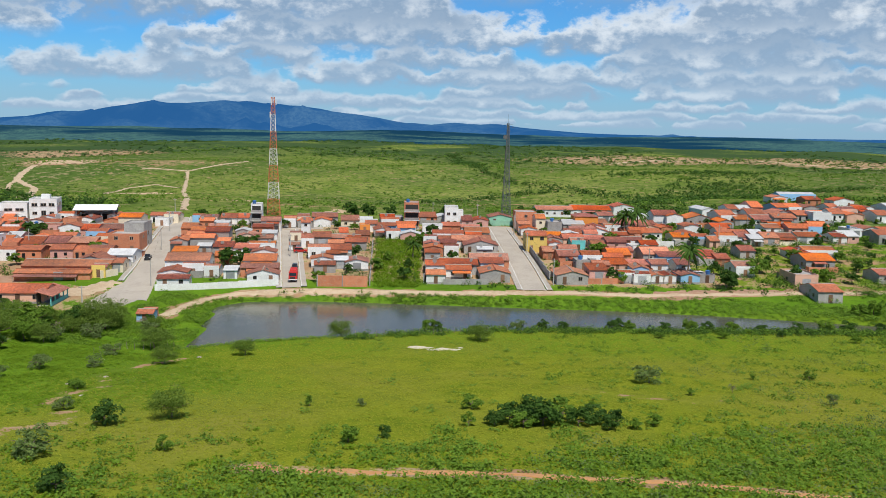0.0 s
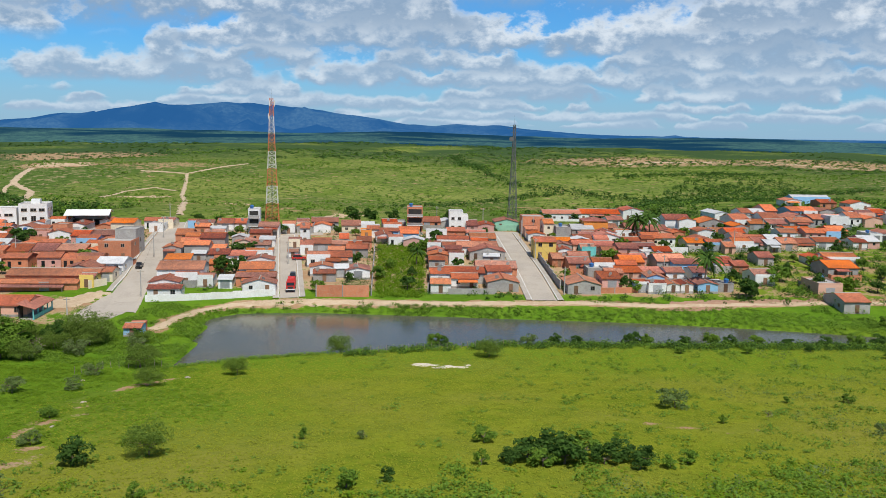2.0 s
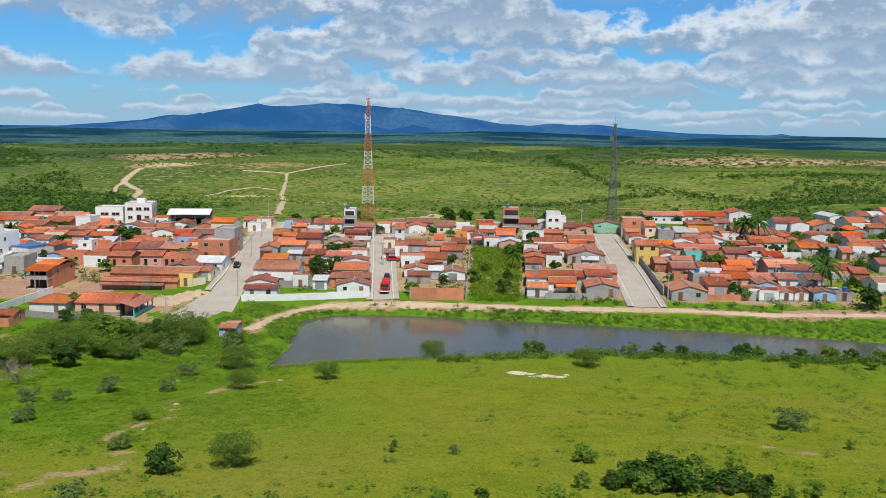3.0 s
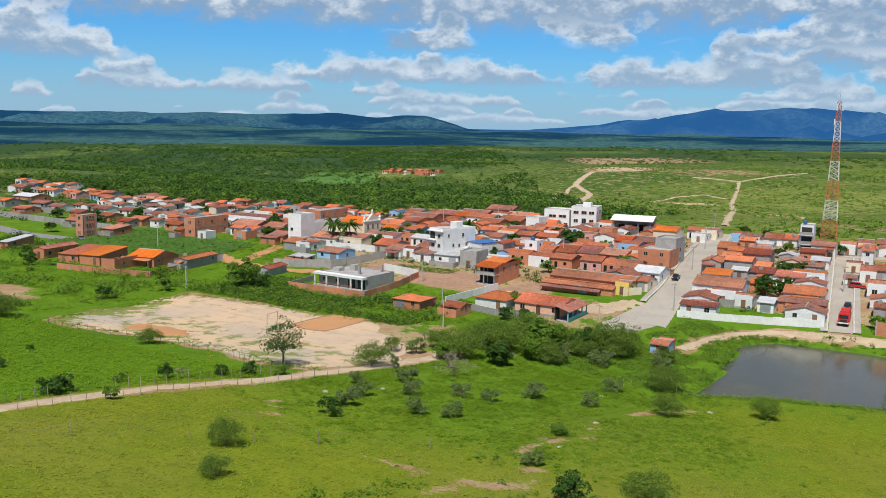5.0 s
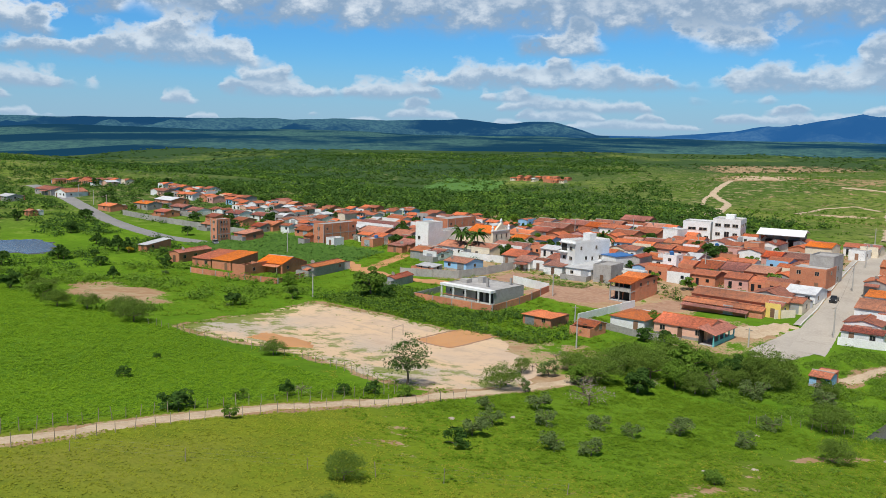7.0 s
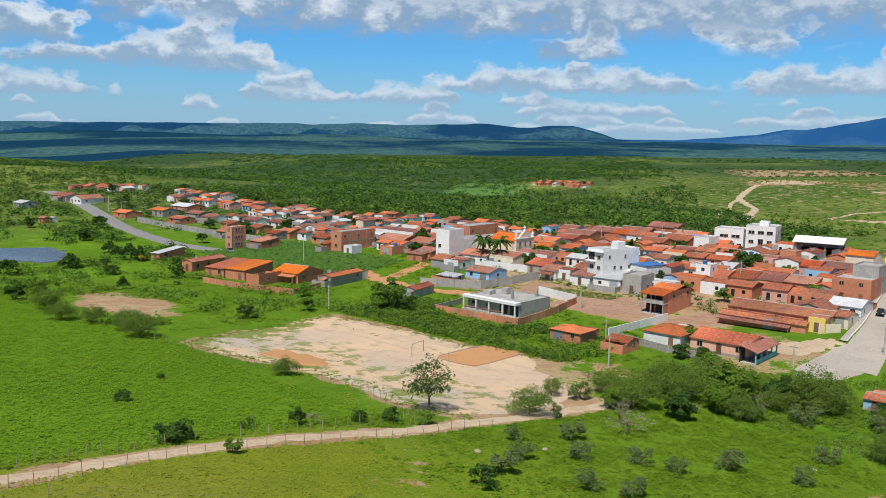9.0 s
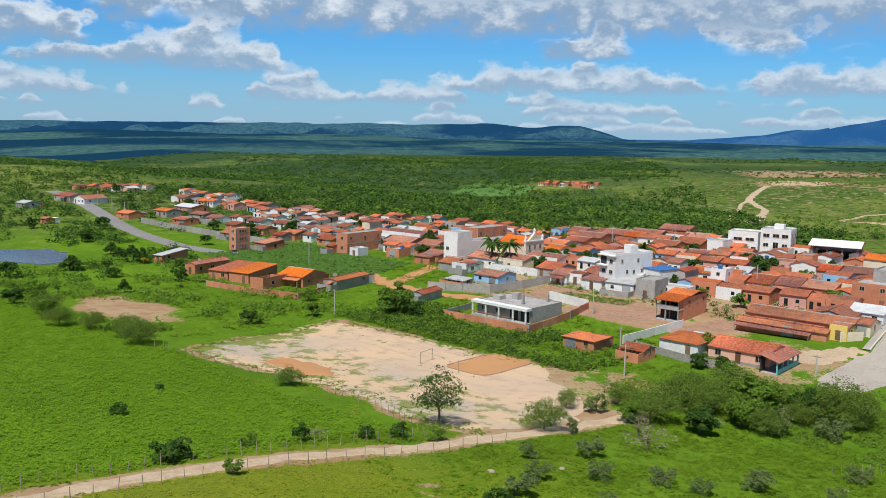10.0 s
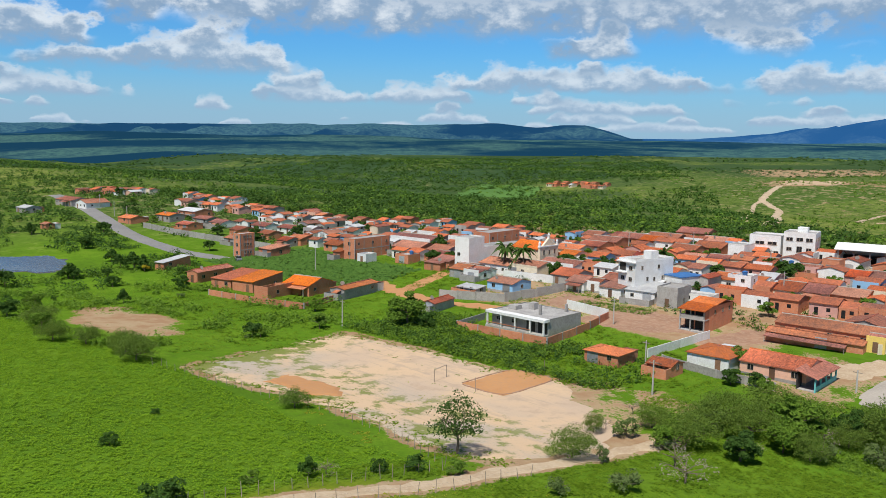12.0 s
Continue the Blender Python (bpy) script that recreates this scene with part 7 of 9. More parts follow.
# ---- poles and cables ----
def utility_pole(x, y, h, lamp=True):
    p = thing("utility_pole", "tapered concrete utility pole with a crossarm", "pole", at(x, y, random.uniform(-20, 20)), "utility poles")
    part("shaft", Shape().bar((0, 0, -0.5), (0, 0, h), 0.17, 0.11, 8).mesh("shaft", MAT["pole"]), p)
    part("crossarm", Shape().box(-0.8, -0.05, h - 0.5, 0.8, 0.05, h - 0.38).mesh("crossarm", MAT["stake"]), p)
    if lamp:
        arm = part("lamp_arm", Shape().bar((0, 0, h - 1.2), (0, -1.4, h - 0.7), 0.035).mesh("lamp_arm", MAT["steel"]), p)
        part("lamp_head", Shape().box(-0.12, -1.8, h - 0.78, 0.12, -1.35, h - 0.64).mesh("lamp_head", MAT["pole"]), arm)


POLES = [(-83, 219.5, 7), (-94.5, 262, 7), (-103, 296, 7), (-54.2, 262, 7), (24.4, 232.3, 7.5), (20.5, 275, 7), (18.6, 311, 7.5), (55, 252, 7), (-134, 258, 7),
         (-188, 158.7, 6), (-113.4, 167.7, 6), (-150, 207.5, 6), (-257, 199.5, 7.5), (-309, 201, 7), (-404, 202.5, 7), (-426, 206, 7), (-455, 211, 7),
         (-12, 345, 8), (6, 342, 8), (-112, 330, 8), (64, 345, 8), (90, 300, 7), (110, 330, 7), (-150, 283, 7), (-185, 300, 7), (-200, 285, 7), (-92, 198, 4), (-125, 183, 5)]
for x, y, h in POLES:
    utility_pole(x, y, h, h > 6.5)
for a, b in ((0, 1), (1, 2), (4, 5), (5, 6), (12, 13), (13, 14), (14, 15)):
    (ax, ay, ah), (bx, by, bh) = POLES[a], POLES[b]
    sag = Shape()
    pts = [Vector((ax + (bx - ax) * t, ay + (by - ay) * t, (z_at(ax, ay) + ah) * (1 - t) + (z_at(bx, by) + bh) * t - 0.4 - 3.2 * t * (1 - t))) for t in np.linspace(0, 1, 9)]
    sag.tube(pts, 0.018, 3)
    tagged(new("power_cable", sag.mesh("power_cable", MAT["rubber"])), "thin black power cable slung between poles", "cable", "power cables")


# ---- fences ----
STAKE = [Shape().bar((0, 0, -0.3), (0.04 * k - 0.05, 0.03, 1.25 + 0.12 * k), 0.05, 0.035, 5).mesh("post", MAT["stake"]) for k in range(4)]


def stake_fence(pts, step, label, seed, rails=2):
    rng = np.random.RandomState(seed)
    f = thing("stake_fence", label, "fence")
    line = wobble(pts, False, step, 0.1, rng)
    for x, y in line:
        part("post", STAKE[rng.randint(4)], f, "", pose(x, y, z_at(x, y), rng.normal(0, 4), rng.normal(0, 4), rng.uniform(0, 360)))
    for k in range(rails):
        s = Shape().tube([(*p, z_at(*p) + 0.5 + 0.5 * k) for p in line], 0.004, 3)
        part("wire", s.mesh("wire", MAT["steel"]), f)


stake_fence([(-107.5, 45), (-108.2, 66), (-109.6, 80), (-108.2, 93), (-105.5, 112)], 1.7, "leaning grey stakes beside the sandy track", 1)
stake_fence([(-100.5, 40), (-101.5, 62), (-103.5, 80), (-102.5, 92), (-99.3, 108), (-98.8, 120)], 2.1, "leaning grey stakes beside the sandy track", 2)
stake_fence([(-107, 113.5), (-122, 117.5), (-138, 117.5), (-158, 113), (-176, 109)], 1.9, "stake fence between crop field and sports ground", 3)
stake_fence([(-97.2, 61.6), (-89.5, 69.9), (-81.8, 79), (-72.7, 88.9), (-64, 98)], 6.5, "sparse wire fence across the pasture", 6, 3)
stake_fence([(-24, 175.5), (-15, 178), (-3, 182), (9, 184.5)], 1.5, "rough stake fence on the pond's near shore", 4)
stake_fence([(-58, 161), (-66, 158), (-70, 152)], 1.4, "rough stake fence by the water", 5)


# ---- the football goal ----
goal = thing("football_goal", "rusty bare football goal frame on the sand", "goal", pose(-142.5, 146.2, z_at(-142.5, 146.2) + 0.1, 0, 0, 104))
for x in (-2, 2):
    part("goal_post", Shape().bar((x, 0, -0.2), (x, 0, 2.2), 0.06, n=6).mesh("goal_post", MAT["stake"]), goal)
part("crossbar", Shape().bar((-2, 0, 2.2), (2, 0, 2.2), 0.06, n=6).mesh("crossbar", MAT["stake"]), goal)
for x, y in ((-133.5, 163.5), (-133.2, 145.5)):
    tagged(new("net_post", Shape().bar((x, y, z_at(x, y) - 0.2), (x, y, z_at(x, y) + 2.5), 0.05, n=6).mesh("net_post", MAT["stake"])), "thin volleyball net post beside the clay court", "post", "net posts")


# ---- vehicles ----
def wheel(parent, x, y, r, w):
    ring = lambda rr, xx: [(xx, y + rr * math.cos(a * math.pi / 7), r + rr * math.sin(a * math.pi / 7)) for a in range(14)]
    t = part("wheel", Shape().prism(ring(r, x - w / 2), ring(r, x + w / 2)).mesh("wheel", MAT["rubber"]), parent)
    part("rim", Shape().prism(ring(r * 0.55, x - w / 2 - 0.01), ring(r * 0.55, x + w / 2 + 0.01)).mesh("rim", MAT["silver"]), t)


def car(x, y, rot, paint, label, pickup=False):
    c = thing("car", label, "car", at(x, y, rot, 0.2))
    b = Shape()
    b.prism([(-0.85, -2.1, 0.3), (0.85, -2.1, 0.3), (0.85, 2.1, 0.3), (-0.85, 2.1, 0.3)], [(-0.85, -2.05, 0.85), (0.85, -2.05, 0.85), (0.85, 2.1, 0.9), (-0.85, 2.1, 0.9)])
    part("body", b.mesh("body", MAT[paint]), c)
    y1 = 0.5 if pickup else 1.9
    k = Shape().prism([(-0.8, -1.0, 0.86), (0.8, -1.0, 0.86), (0.8, y1, 0.9), (-0.8, y1, 0.9)], [(-0.66, -0.4, 1.45), (0.66, -0.4, 1.45), (0.66, y1 - 0.3, 1.45), (-0.66, y1 - 0.3, 1.45)])
    part("cabin", k.mesh("cabin", MAT["glass"]), c, "dark cabin glass")
    part("roof_panel", Shape().box(-0.66, -0.42, 1.45, 0.66, y1 - 0.28, 1.5, 0.05).mesh("roof_panel", MAT[paint]), c)
    for sx in (-0.8, 0.8):
        for sy in (-1.3, 1.3):
            wheel(c, sx, sy, 0.31, 0.2)
        part("headlight", Shape().box(sx * 0.8 - 0.15, -2.12, 0.6, sx * 0.8 + 0.15, -2.06, 0.75).mesh("headlight", MAT["white"]), c)


def truck(x, y, rot):
    t = thing("truck", "red flatbed truck with a red tarpaulin over its load", "truck", at(x, y, rot, 0.2))
    part("chassis", Shape().box(-0.9, -2.6, 0.55, 0.9, 4.0, 0.85).mesh("chassis", MAT["rubber"]), t)
    cab = Shape().prism([(-1.15, -3.2, 0.6), (1.15, -3.2, 0.6), (1.15, -1.3, 0.6), (-1.15, -1.3, 0.6)], [(-1.1, -2.9, 2.6), (1.1, -2.9, 2.6), (1.1, -1.35, 2.6), (-1.1, -1.35, 2.6)])
    part("cab", cab.mesh("cab", MAT["red_paint"]), t)
    part("windscreen", Shape().prism([(-0.95, -3.1, 1.6), (0.95, -3.1, 1.6), (0.95, -3.04, 1.6), (-0.95, -3.04, 1.6)], [(-0.9, -2.98, 2.35), (0.9, -2.98, 2.35), (0.9, -2.92, 2.35), (-0.9, -2.92, 2.35)]).mesh("windscreen", MAT["glass"]), t)
    part("grille", Shape().box(-0.7, -3.26, 0.8, 0.7, -3.2, 1.3).mesh("grille", MAT["rubber"]), t)
    part("bumper", Shape().box(-1.15, -3.4, 0.45, 1.15, -3.2, 0.7).mesh("bumper", MAT["white"]), t)
    part("bed", Shape().box(-1.2, -1.2, 0.85, 1.2, 4.2, 1.6).mesh("bed", MAT["door"]), t, "wooden side boards")
    tarp = Shape().prism([(-1.22, -1.2, 1.6), (1.22, -1.2, 1.6), (1.22, 4.2, 1.6), (-1.22, 4.2, 1.6)], [(-0.9, -1.0, 2.9), (0.9, -1.0, 2.9), (0.9, 4.0, 2.9), (-0.9, 4.0, 2.9)])
    part("tarpaulin", tarp.mesh("tarpaulin", MAT["red_tarp"]), t, "taut red tarpaulin")
    for sx in (-1.0, 1.0):
        for sy in (-2.3, 2.0, 3.1):
            wheel(t, sx, sy, 0.48, 0.3)


truck(-47.6, 231.5, 8)
car(-93.8, 248, 12, "black_paint", "dark pickup car driving lane of the paved street", True)
car(-52.2, 268.5, 100, "red_paint", "small red car parked outside a house")
car(-49.6, 244.5, 8, "black_paint", "small black car parked at the kerb")
car(-290, 191.5, 70, "silver", "silver car on the asphalt road")


# ---- plants ----
def leaf_cloud(name, centres, sizes, normals, mat, rng, long=1.0):
    """Many single leaves or sprays, each a small blade, as one mesh."""
    n = len(centres)
    nrm = normals / (np.linalg.norm(normals, axis=1)[:, None] + 1e-9)
    ref = rng.normal(0, 1, (n, 3))
    u = np.cross(nrm, ref)
    u /= np.linalg.norm(u, axis=1)[:, None] + 1e-9
    v = np.cross(nrm, u)
    s = sizes[:, None] * 0.62
    pts = np.stack([centres - u * s * 0.8 - v * s * long * 0.7, centres + u * s * 0.9 - v * s * long * 0.35, centres - u * s * 0.1 + v * s * long], 1).reshape(-1, 3)
    me = bpy.data.meshes.new(name)
    me.vertices.add(3 * n)
    me.vertices.foreach_set("co", pts.astype(np.float32).ravel())
    me.loops.add(3 * n)
    me.loops.foreach_set("vertex_index", np.arange(3 * n, dtype=np.int32))
    me.polygons.add(n)
    me.polygons.foreach_set("loop_start", np.arange(0, 3 * n, 3, dtype=np.int32))
    me.materials.append(MAT[mat])
    me.update(calc_edges=True)
    me.validate()
    return me


def ball(rng, n):
    p = rng.normal(0, 1, (n, 3))
    return p / (np.linalg.norm(p, axis=1)[:, None] + 1e-9)


def crown(rng, radius, tall, base, blobs, leaves, leaf, mat, flat=0.6, fill=0.75):
    """A crown of leaves on uneven clumps, with gaps between them; radius and height in metres, base: where it starts."""
    cs, ns = [], []
    for k in range(blobs):
        a, q = rng.uniform(0, 2 * math.pi), math.sqrt(rng.rand()) * fill
        c = np.array([math.cos(a) * q * radius, math.sin(a) * q * radius, base + tall * (0.12 + 0.72 * rng.rand() * (1.12 - 0.62 * q))])
        r = radius * rng.uniform(0.2, 0.4)
        d = ball(rng, leaves // blobs)
        d[:, 2] = np.where(d[:, 2] < -0.3, -d[:, 2], d[:, 2])
        cs.append(c + d * np.array([r, r, r * flat]) * rng.uniform(0.65, 1.08, (len(d), 1)))
        ns.append(0.65 * d + rng.normal(0, 0.5, d.shape) + np.array([0, 0, 0.4]))
    cs, ns = np.vstack(cs), np.vstack(ns)
    return leaf_cloud("crown", cs, rng.uniform(0.6, 1.3, len(cs)) * leaf, ns, mat, rng)


def trunk(rng, h, r, limbs, spread):
    s = Shape()
    p = Vector((0, 0, -0.4))
    for k in range(3):
        q = Vector((rng.normal(0, 0.12) * h * 0.3, rng.normal(0, 0.12) * h * 0.3, h * (k + 1) / 3))
        s.bar(p, q, r * (1 - 0.22 * k), r * (1 - 0.22 * (k + 1)), 7)
        p = q
    for k in range(limbs):
        a = 2 * math.pi * (k + rng.rand() * 0.6) / limbs
        b = p * rng.uniform(0.6, 1.0)
        m = b + Vector((math.cos(a) * spread * 0.55, math.sin(a) * spread * 0.55, h * 0.3))
        e = m + Vector((math.cos(a + 0.3) * spread * 0.4, math.sin(a + 0.3) * spread * 0.4, h * 0.22))
        s.bar(b, m, r * 0.5, r * 0.3, 5).bar(m, e, r * 0.3, r * 0.1, 4)
    return s.mesh("trunk", MAT["bark"])


KINDS = {
    "round": ("tree", "leafy round-crowned green tree", lambda g: (trunk(g, 2.4, 0.22, 5, 2.6), crown(g, 3.4, 5.2, 0.9, 20, 3000, 0.38, "leaf", 0.85))),
    "dark": ("tree", "dense dark green shade tree", lambda g: (trunk(g, 2.0, 0.24, 5, 2.4), crown(g, 3.2, 4.8, 0.8, 20, 3000, 0.38, "leaf_dark", 0.85))),
    "yard_round": ("tree", "leafy green yard tree between houses", lambda g: (trunk(g, 2.4, 0.22, 3, 2.6), crown(g, 3.4, 5.2, 0.9, 17, 900, 0.66, "leaf", 0.85))),
    "yard_dark": ("tree", "dark green shade tree between houses", lambda g: (trunk(g, 2.0, 0.24, 3, 2.4), crown(g, 3.2, 4.8, 0.8, 17, 900, 0.66, "leaf_dark", 0.85))),
    "mesquite": ("mesquite_tree", "wide feathery mesquite tree with low limbs", lambda g: (trunk(g, 1.8, 0.24, 7, 3.4), crown(g, 4.4, 5.2, 0.7, 54, 7400, 0.19, "leaf_mesquite", 0.7, 0.85))),
    "open": ("tree", "sparse tree with an open leafy crown", lambda g: (trunk(g, 3.2, 0.2, 9, 2.4), crown(g, 2.9, 6.6, 1.2, 64, 2700, 0.2, "leaf_dark", 0.75, 0.9))),
    "shrub": ("shrub", "rounded green shrub in the pasture", lambda g: (trunk(g, 0.7, 0.09, 5, 0.9), crown(g, 1.4, 2.1, 0.0, 13, 1000, 0.20, "leaf", 0.85, 0.7))),
    "dark_shrub": ("shrub", "dense dark green shrub", lambda g: (trunk(g, 0.6, 0.09, 5, 0.9), crown(g, 1.5, 2.2, 0.0, 14, 1100, 0.21, "leaf_dark", 0.9, 0.7))),
    "grey_shrub": ("thorn_shrub", "grey-green feathery thorn shrub", lambda g: (trunk(g, 0.9, 0.09, 7, 1.3), crown(g, 1.6, 2.3, 0.0, 16, 1300, 0.17, "leaf_grey", 0.85, 0.75))),
    "lime": ("weed_shrub", "bright green leafy weed shrub", lambda g: (trunk(g, 0.5, 0.06, 5, 0.7), crown(g, 1.1, 1.2, 0.05, 8, 300, 0.25, "leaf_lime", 0.7))),
    "yellow": ("flowering_shrub", "shrub covered in yellow blossom", lambda g: (trunk(g, 0.9, 0.1, 5, 1.2), crown(g, 2.0, 2.4, 0.3, 10, 600, 0.3, "leaf_yellow", 0.8))),
    "dead": ("bare_shrub", "leafless grey thorn shrub", lambda g: (trunk(g, 1.2, 0.07, 9, 1.4), crown(g, 1.5, 1.6, 0.4, 9, 260, 0.10, "twig", 0.8, 0.95))),
}
GROWN = {}


def plant(kind, x, y, size=1.0, wide=1.0):
    """One tree or shrub: a trunk and a crown, of one of three growth forms."""
    name, label, grow = KINDS[kind]
    form = int(abs(x * 7.3 + y * 3.1)) % 3
    if (kind, form) not in GROWN:
        GROWN[kind, form] = grow(np.random.RandomState(hash_of(kind) + form))
    a, b = GROWN[kind, form]
    turn = (x * 53.7 + y * 29.3) % 360
    t = thing(name, label, "tree" if "tree" in name else "shrub", pose(x, y, z_at(x, y), 0, 0, turn) @ Matrix.Diagonal((size * wide, size * wide, size, 1)), "trees" if "tree" in name else "shrubs")
    part("trunk", a, t)
    part("crown", b, t)


def hash_of(word):
    return sum(ord(c) * (k + 3) for k, c in enumerate(word)) % 9973


def palm_meshes(seed):
    rng = np.random.RandomState(seed)
    t = Shape()
    p = Vector((0, 0, -0.3))
    for k in range(5):
        q = Vector((0.06 * k * k * 0.5, 0.02 * k, (k + 1) * 1.05))
        t.bar(p, q, 0.2 - 0.015 * k, 0.19 - 0.015 * k, 8)
        p = q
    fronds = []
    for k in range(20):
        s = Shape()
        a, lift = 2 * math.pi * k / 20 + rng.normal(0, 0.15), rng.uniform(-0.1, 1.7)
        d = Vector((math.cos(a), math.sin(a), 0))
        side = Vector((-d.y, d.x, 0))
        mid = [p + d * (r * 0.58 * (1.15 - 0.28 * max(lift, 0))) + Vector((0, 0, lift * r * 0.55 - 0.105 * r * r)) for r in range(7)]
        for i in range(6):
            w0, w1 = (0.36 * math.sin(math.pi * min(0.95, (j + 0.6) / 6.6)) for j in (i, i + 1))
            droop = Vector((0, 0, -0.9))
            s.face([mid[i], mid[i + 1], mid[i + 1] + side * w1 + droop * w1, mid[i] + side * w0 + droop * w0])
            s.face([mid[i + 1], mid[i], mid[i] - side * w0 + droop * w0, mid[i + 1] - side * w1 + droop * w1])
        fronds.append(s.mesh("frond", MAT["leaf_dark"]))
    return t.mesh("trunk", MAT["bark"]), fronds


PALM = palm_meshes(3)


def palm(x, y, size, turn):
    t = thing("coconut_palm", "coconut palm with drooping green fronds", "palm", pose(x, y, z_at(x, y), 0, 0, turn) @ Matrix.Diagonal((size, size, size, 1)), "palms")
    part("trunk", PALM[0], t)
    for f in PALM[1]:
        part("frond", f, t)


for x, y, s, a in ((-211, 236, 1.4, 20), (-205, 238.5, 1.3, 140), (59, 312, 1.45, 60), (65.5, 319, 1.5, 200), (64.5, 244, 1.5, 300), (61, 321, 1.4, 10), (-170, 258, 1.3, 80), (-16, 262, 0.9, 30)):
    palm(x, y, s, a)

# yard trees all over the village
rng = np.random.RandomState(77)
for x, y in TREE_SPOTS:
    plant(("yard_dark", "yard_round", "yard_dark", "yard_dark")[rng.randint(4)], x, y, rng.uniform(0.5, 0.85), rng.uniform(0.85, 1.15))
for k in range(40):
    x, y = rng.uniform(96, 165), rng.uniform(202, 243)
    if float(pond_depth(x, y)) < -1.5 and math.hypot(x - 97, y - 236) > 9 and math.hypot(x - 112, y - 230) > 8:
        plant(("yard_dark", "yard_round", "yard_dark", "shrub")[rng.randint(4)], x, y, rng.uniform(0.45, 0.85), rng.uniform(0.9, 1.2))
WEST_ROAD = [(-560, 226), (-505, 214), (-455, 206), (-411, 197), (-372, 189), (-346, 186), (-318, 185), (-296, 190), (-278, 199)]
count = 0
for k in range(900):
    x, y, r = rng.uniform(-520, -285), rng.uniform(130, 300), rng.uniform(0.45, 1.0)
    if count < 34 and all(math.hypot(x - a, y - b) > 0.7 * c + 1.2 * r for a, b, c in TAKEN) and float(line_distance(x, y, WEST_ROAD)) > 8 and math.hypot((x + 330) / 1.5, y - 134) > 20:
        plant(("yard_dark", "yard_round", "yard_dark")[rng.randint(3)], x, y, r, rng.uniform(0.9, 1.3))
        count += 1
count = 0
for k in range(900):
    x, y, r = rng.uniform(-310, -186), rng.uniform(92, 178), rng.uniform(0.35, 0.8)
    if count < 20 and all(math.hypot(x - a, y - b) > 0.8 * c + 1.5 * r for a, b, c in TAKEN) and math.hypot((x + 219) / 20, (y - 122) / 15) > 1 and y > 118 - 0.1 * abs(x + 137):
        plant(("yard_dark", "yard_round", "dark_shrub", "grey_shrub")[rng.randint(4)], x, y, r * (1.0 if k % 2 else 1.3), rng.uniform(0.95, 1.35))
        count += 1
count = 0
for k in range(9000):
    right = k % 3 > 0
    x, y = (rng.uniform(45, 175), rng.uniform(240, 400)) if right else (rng.uniform(-320, 45), rng.uniform(232, 345))
    r = rng.uniform(0.35, 0.72)
    if count < 130 and all(math.hypot(x - a, y - b) > 0.6 * c + 1.0 * r for a, b, c in TAKEN) and all(float(line_distance(x, y, p)) > 6.5 + r for p in ROADS):
        plant(("yard_dark", "yard_round", "yard_dark", "yard_round")[rng.randint(4)], x, y, r, rng.uniform(0.8, 1.15))
        TAKEN.append((x, y, 4.5))
        count += 1

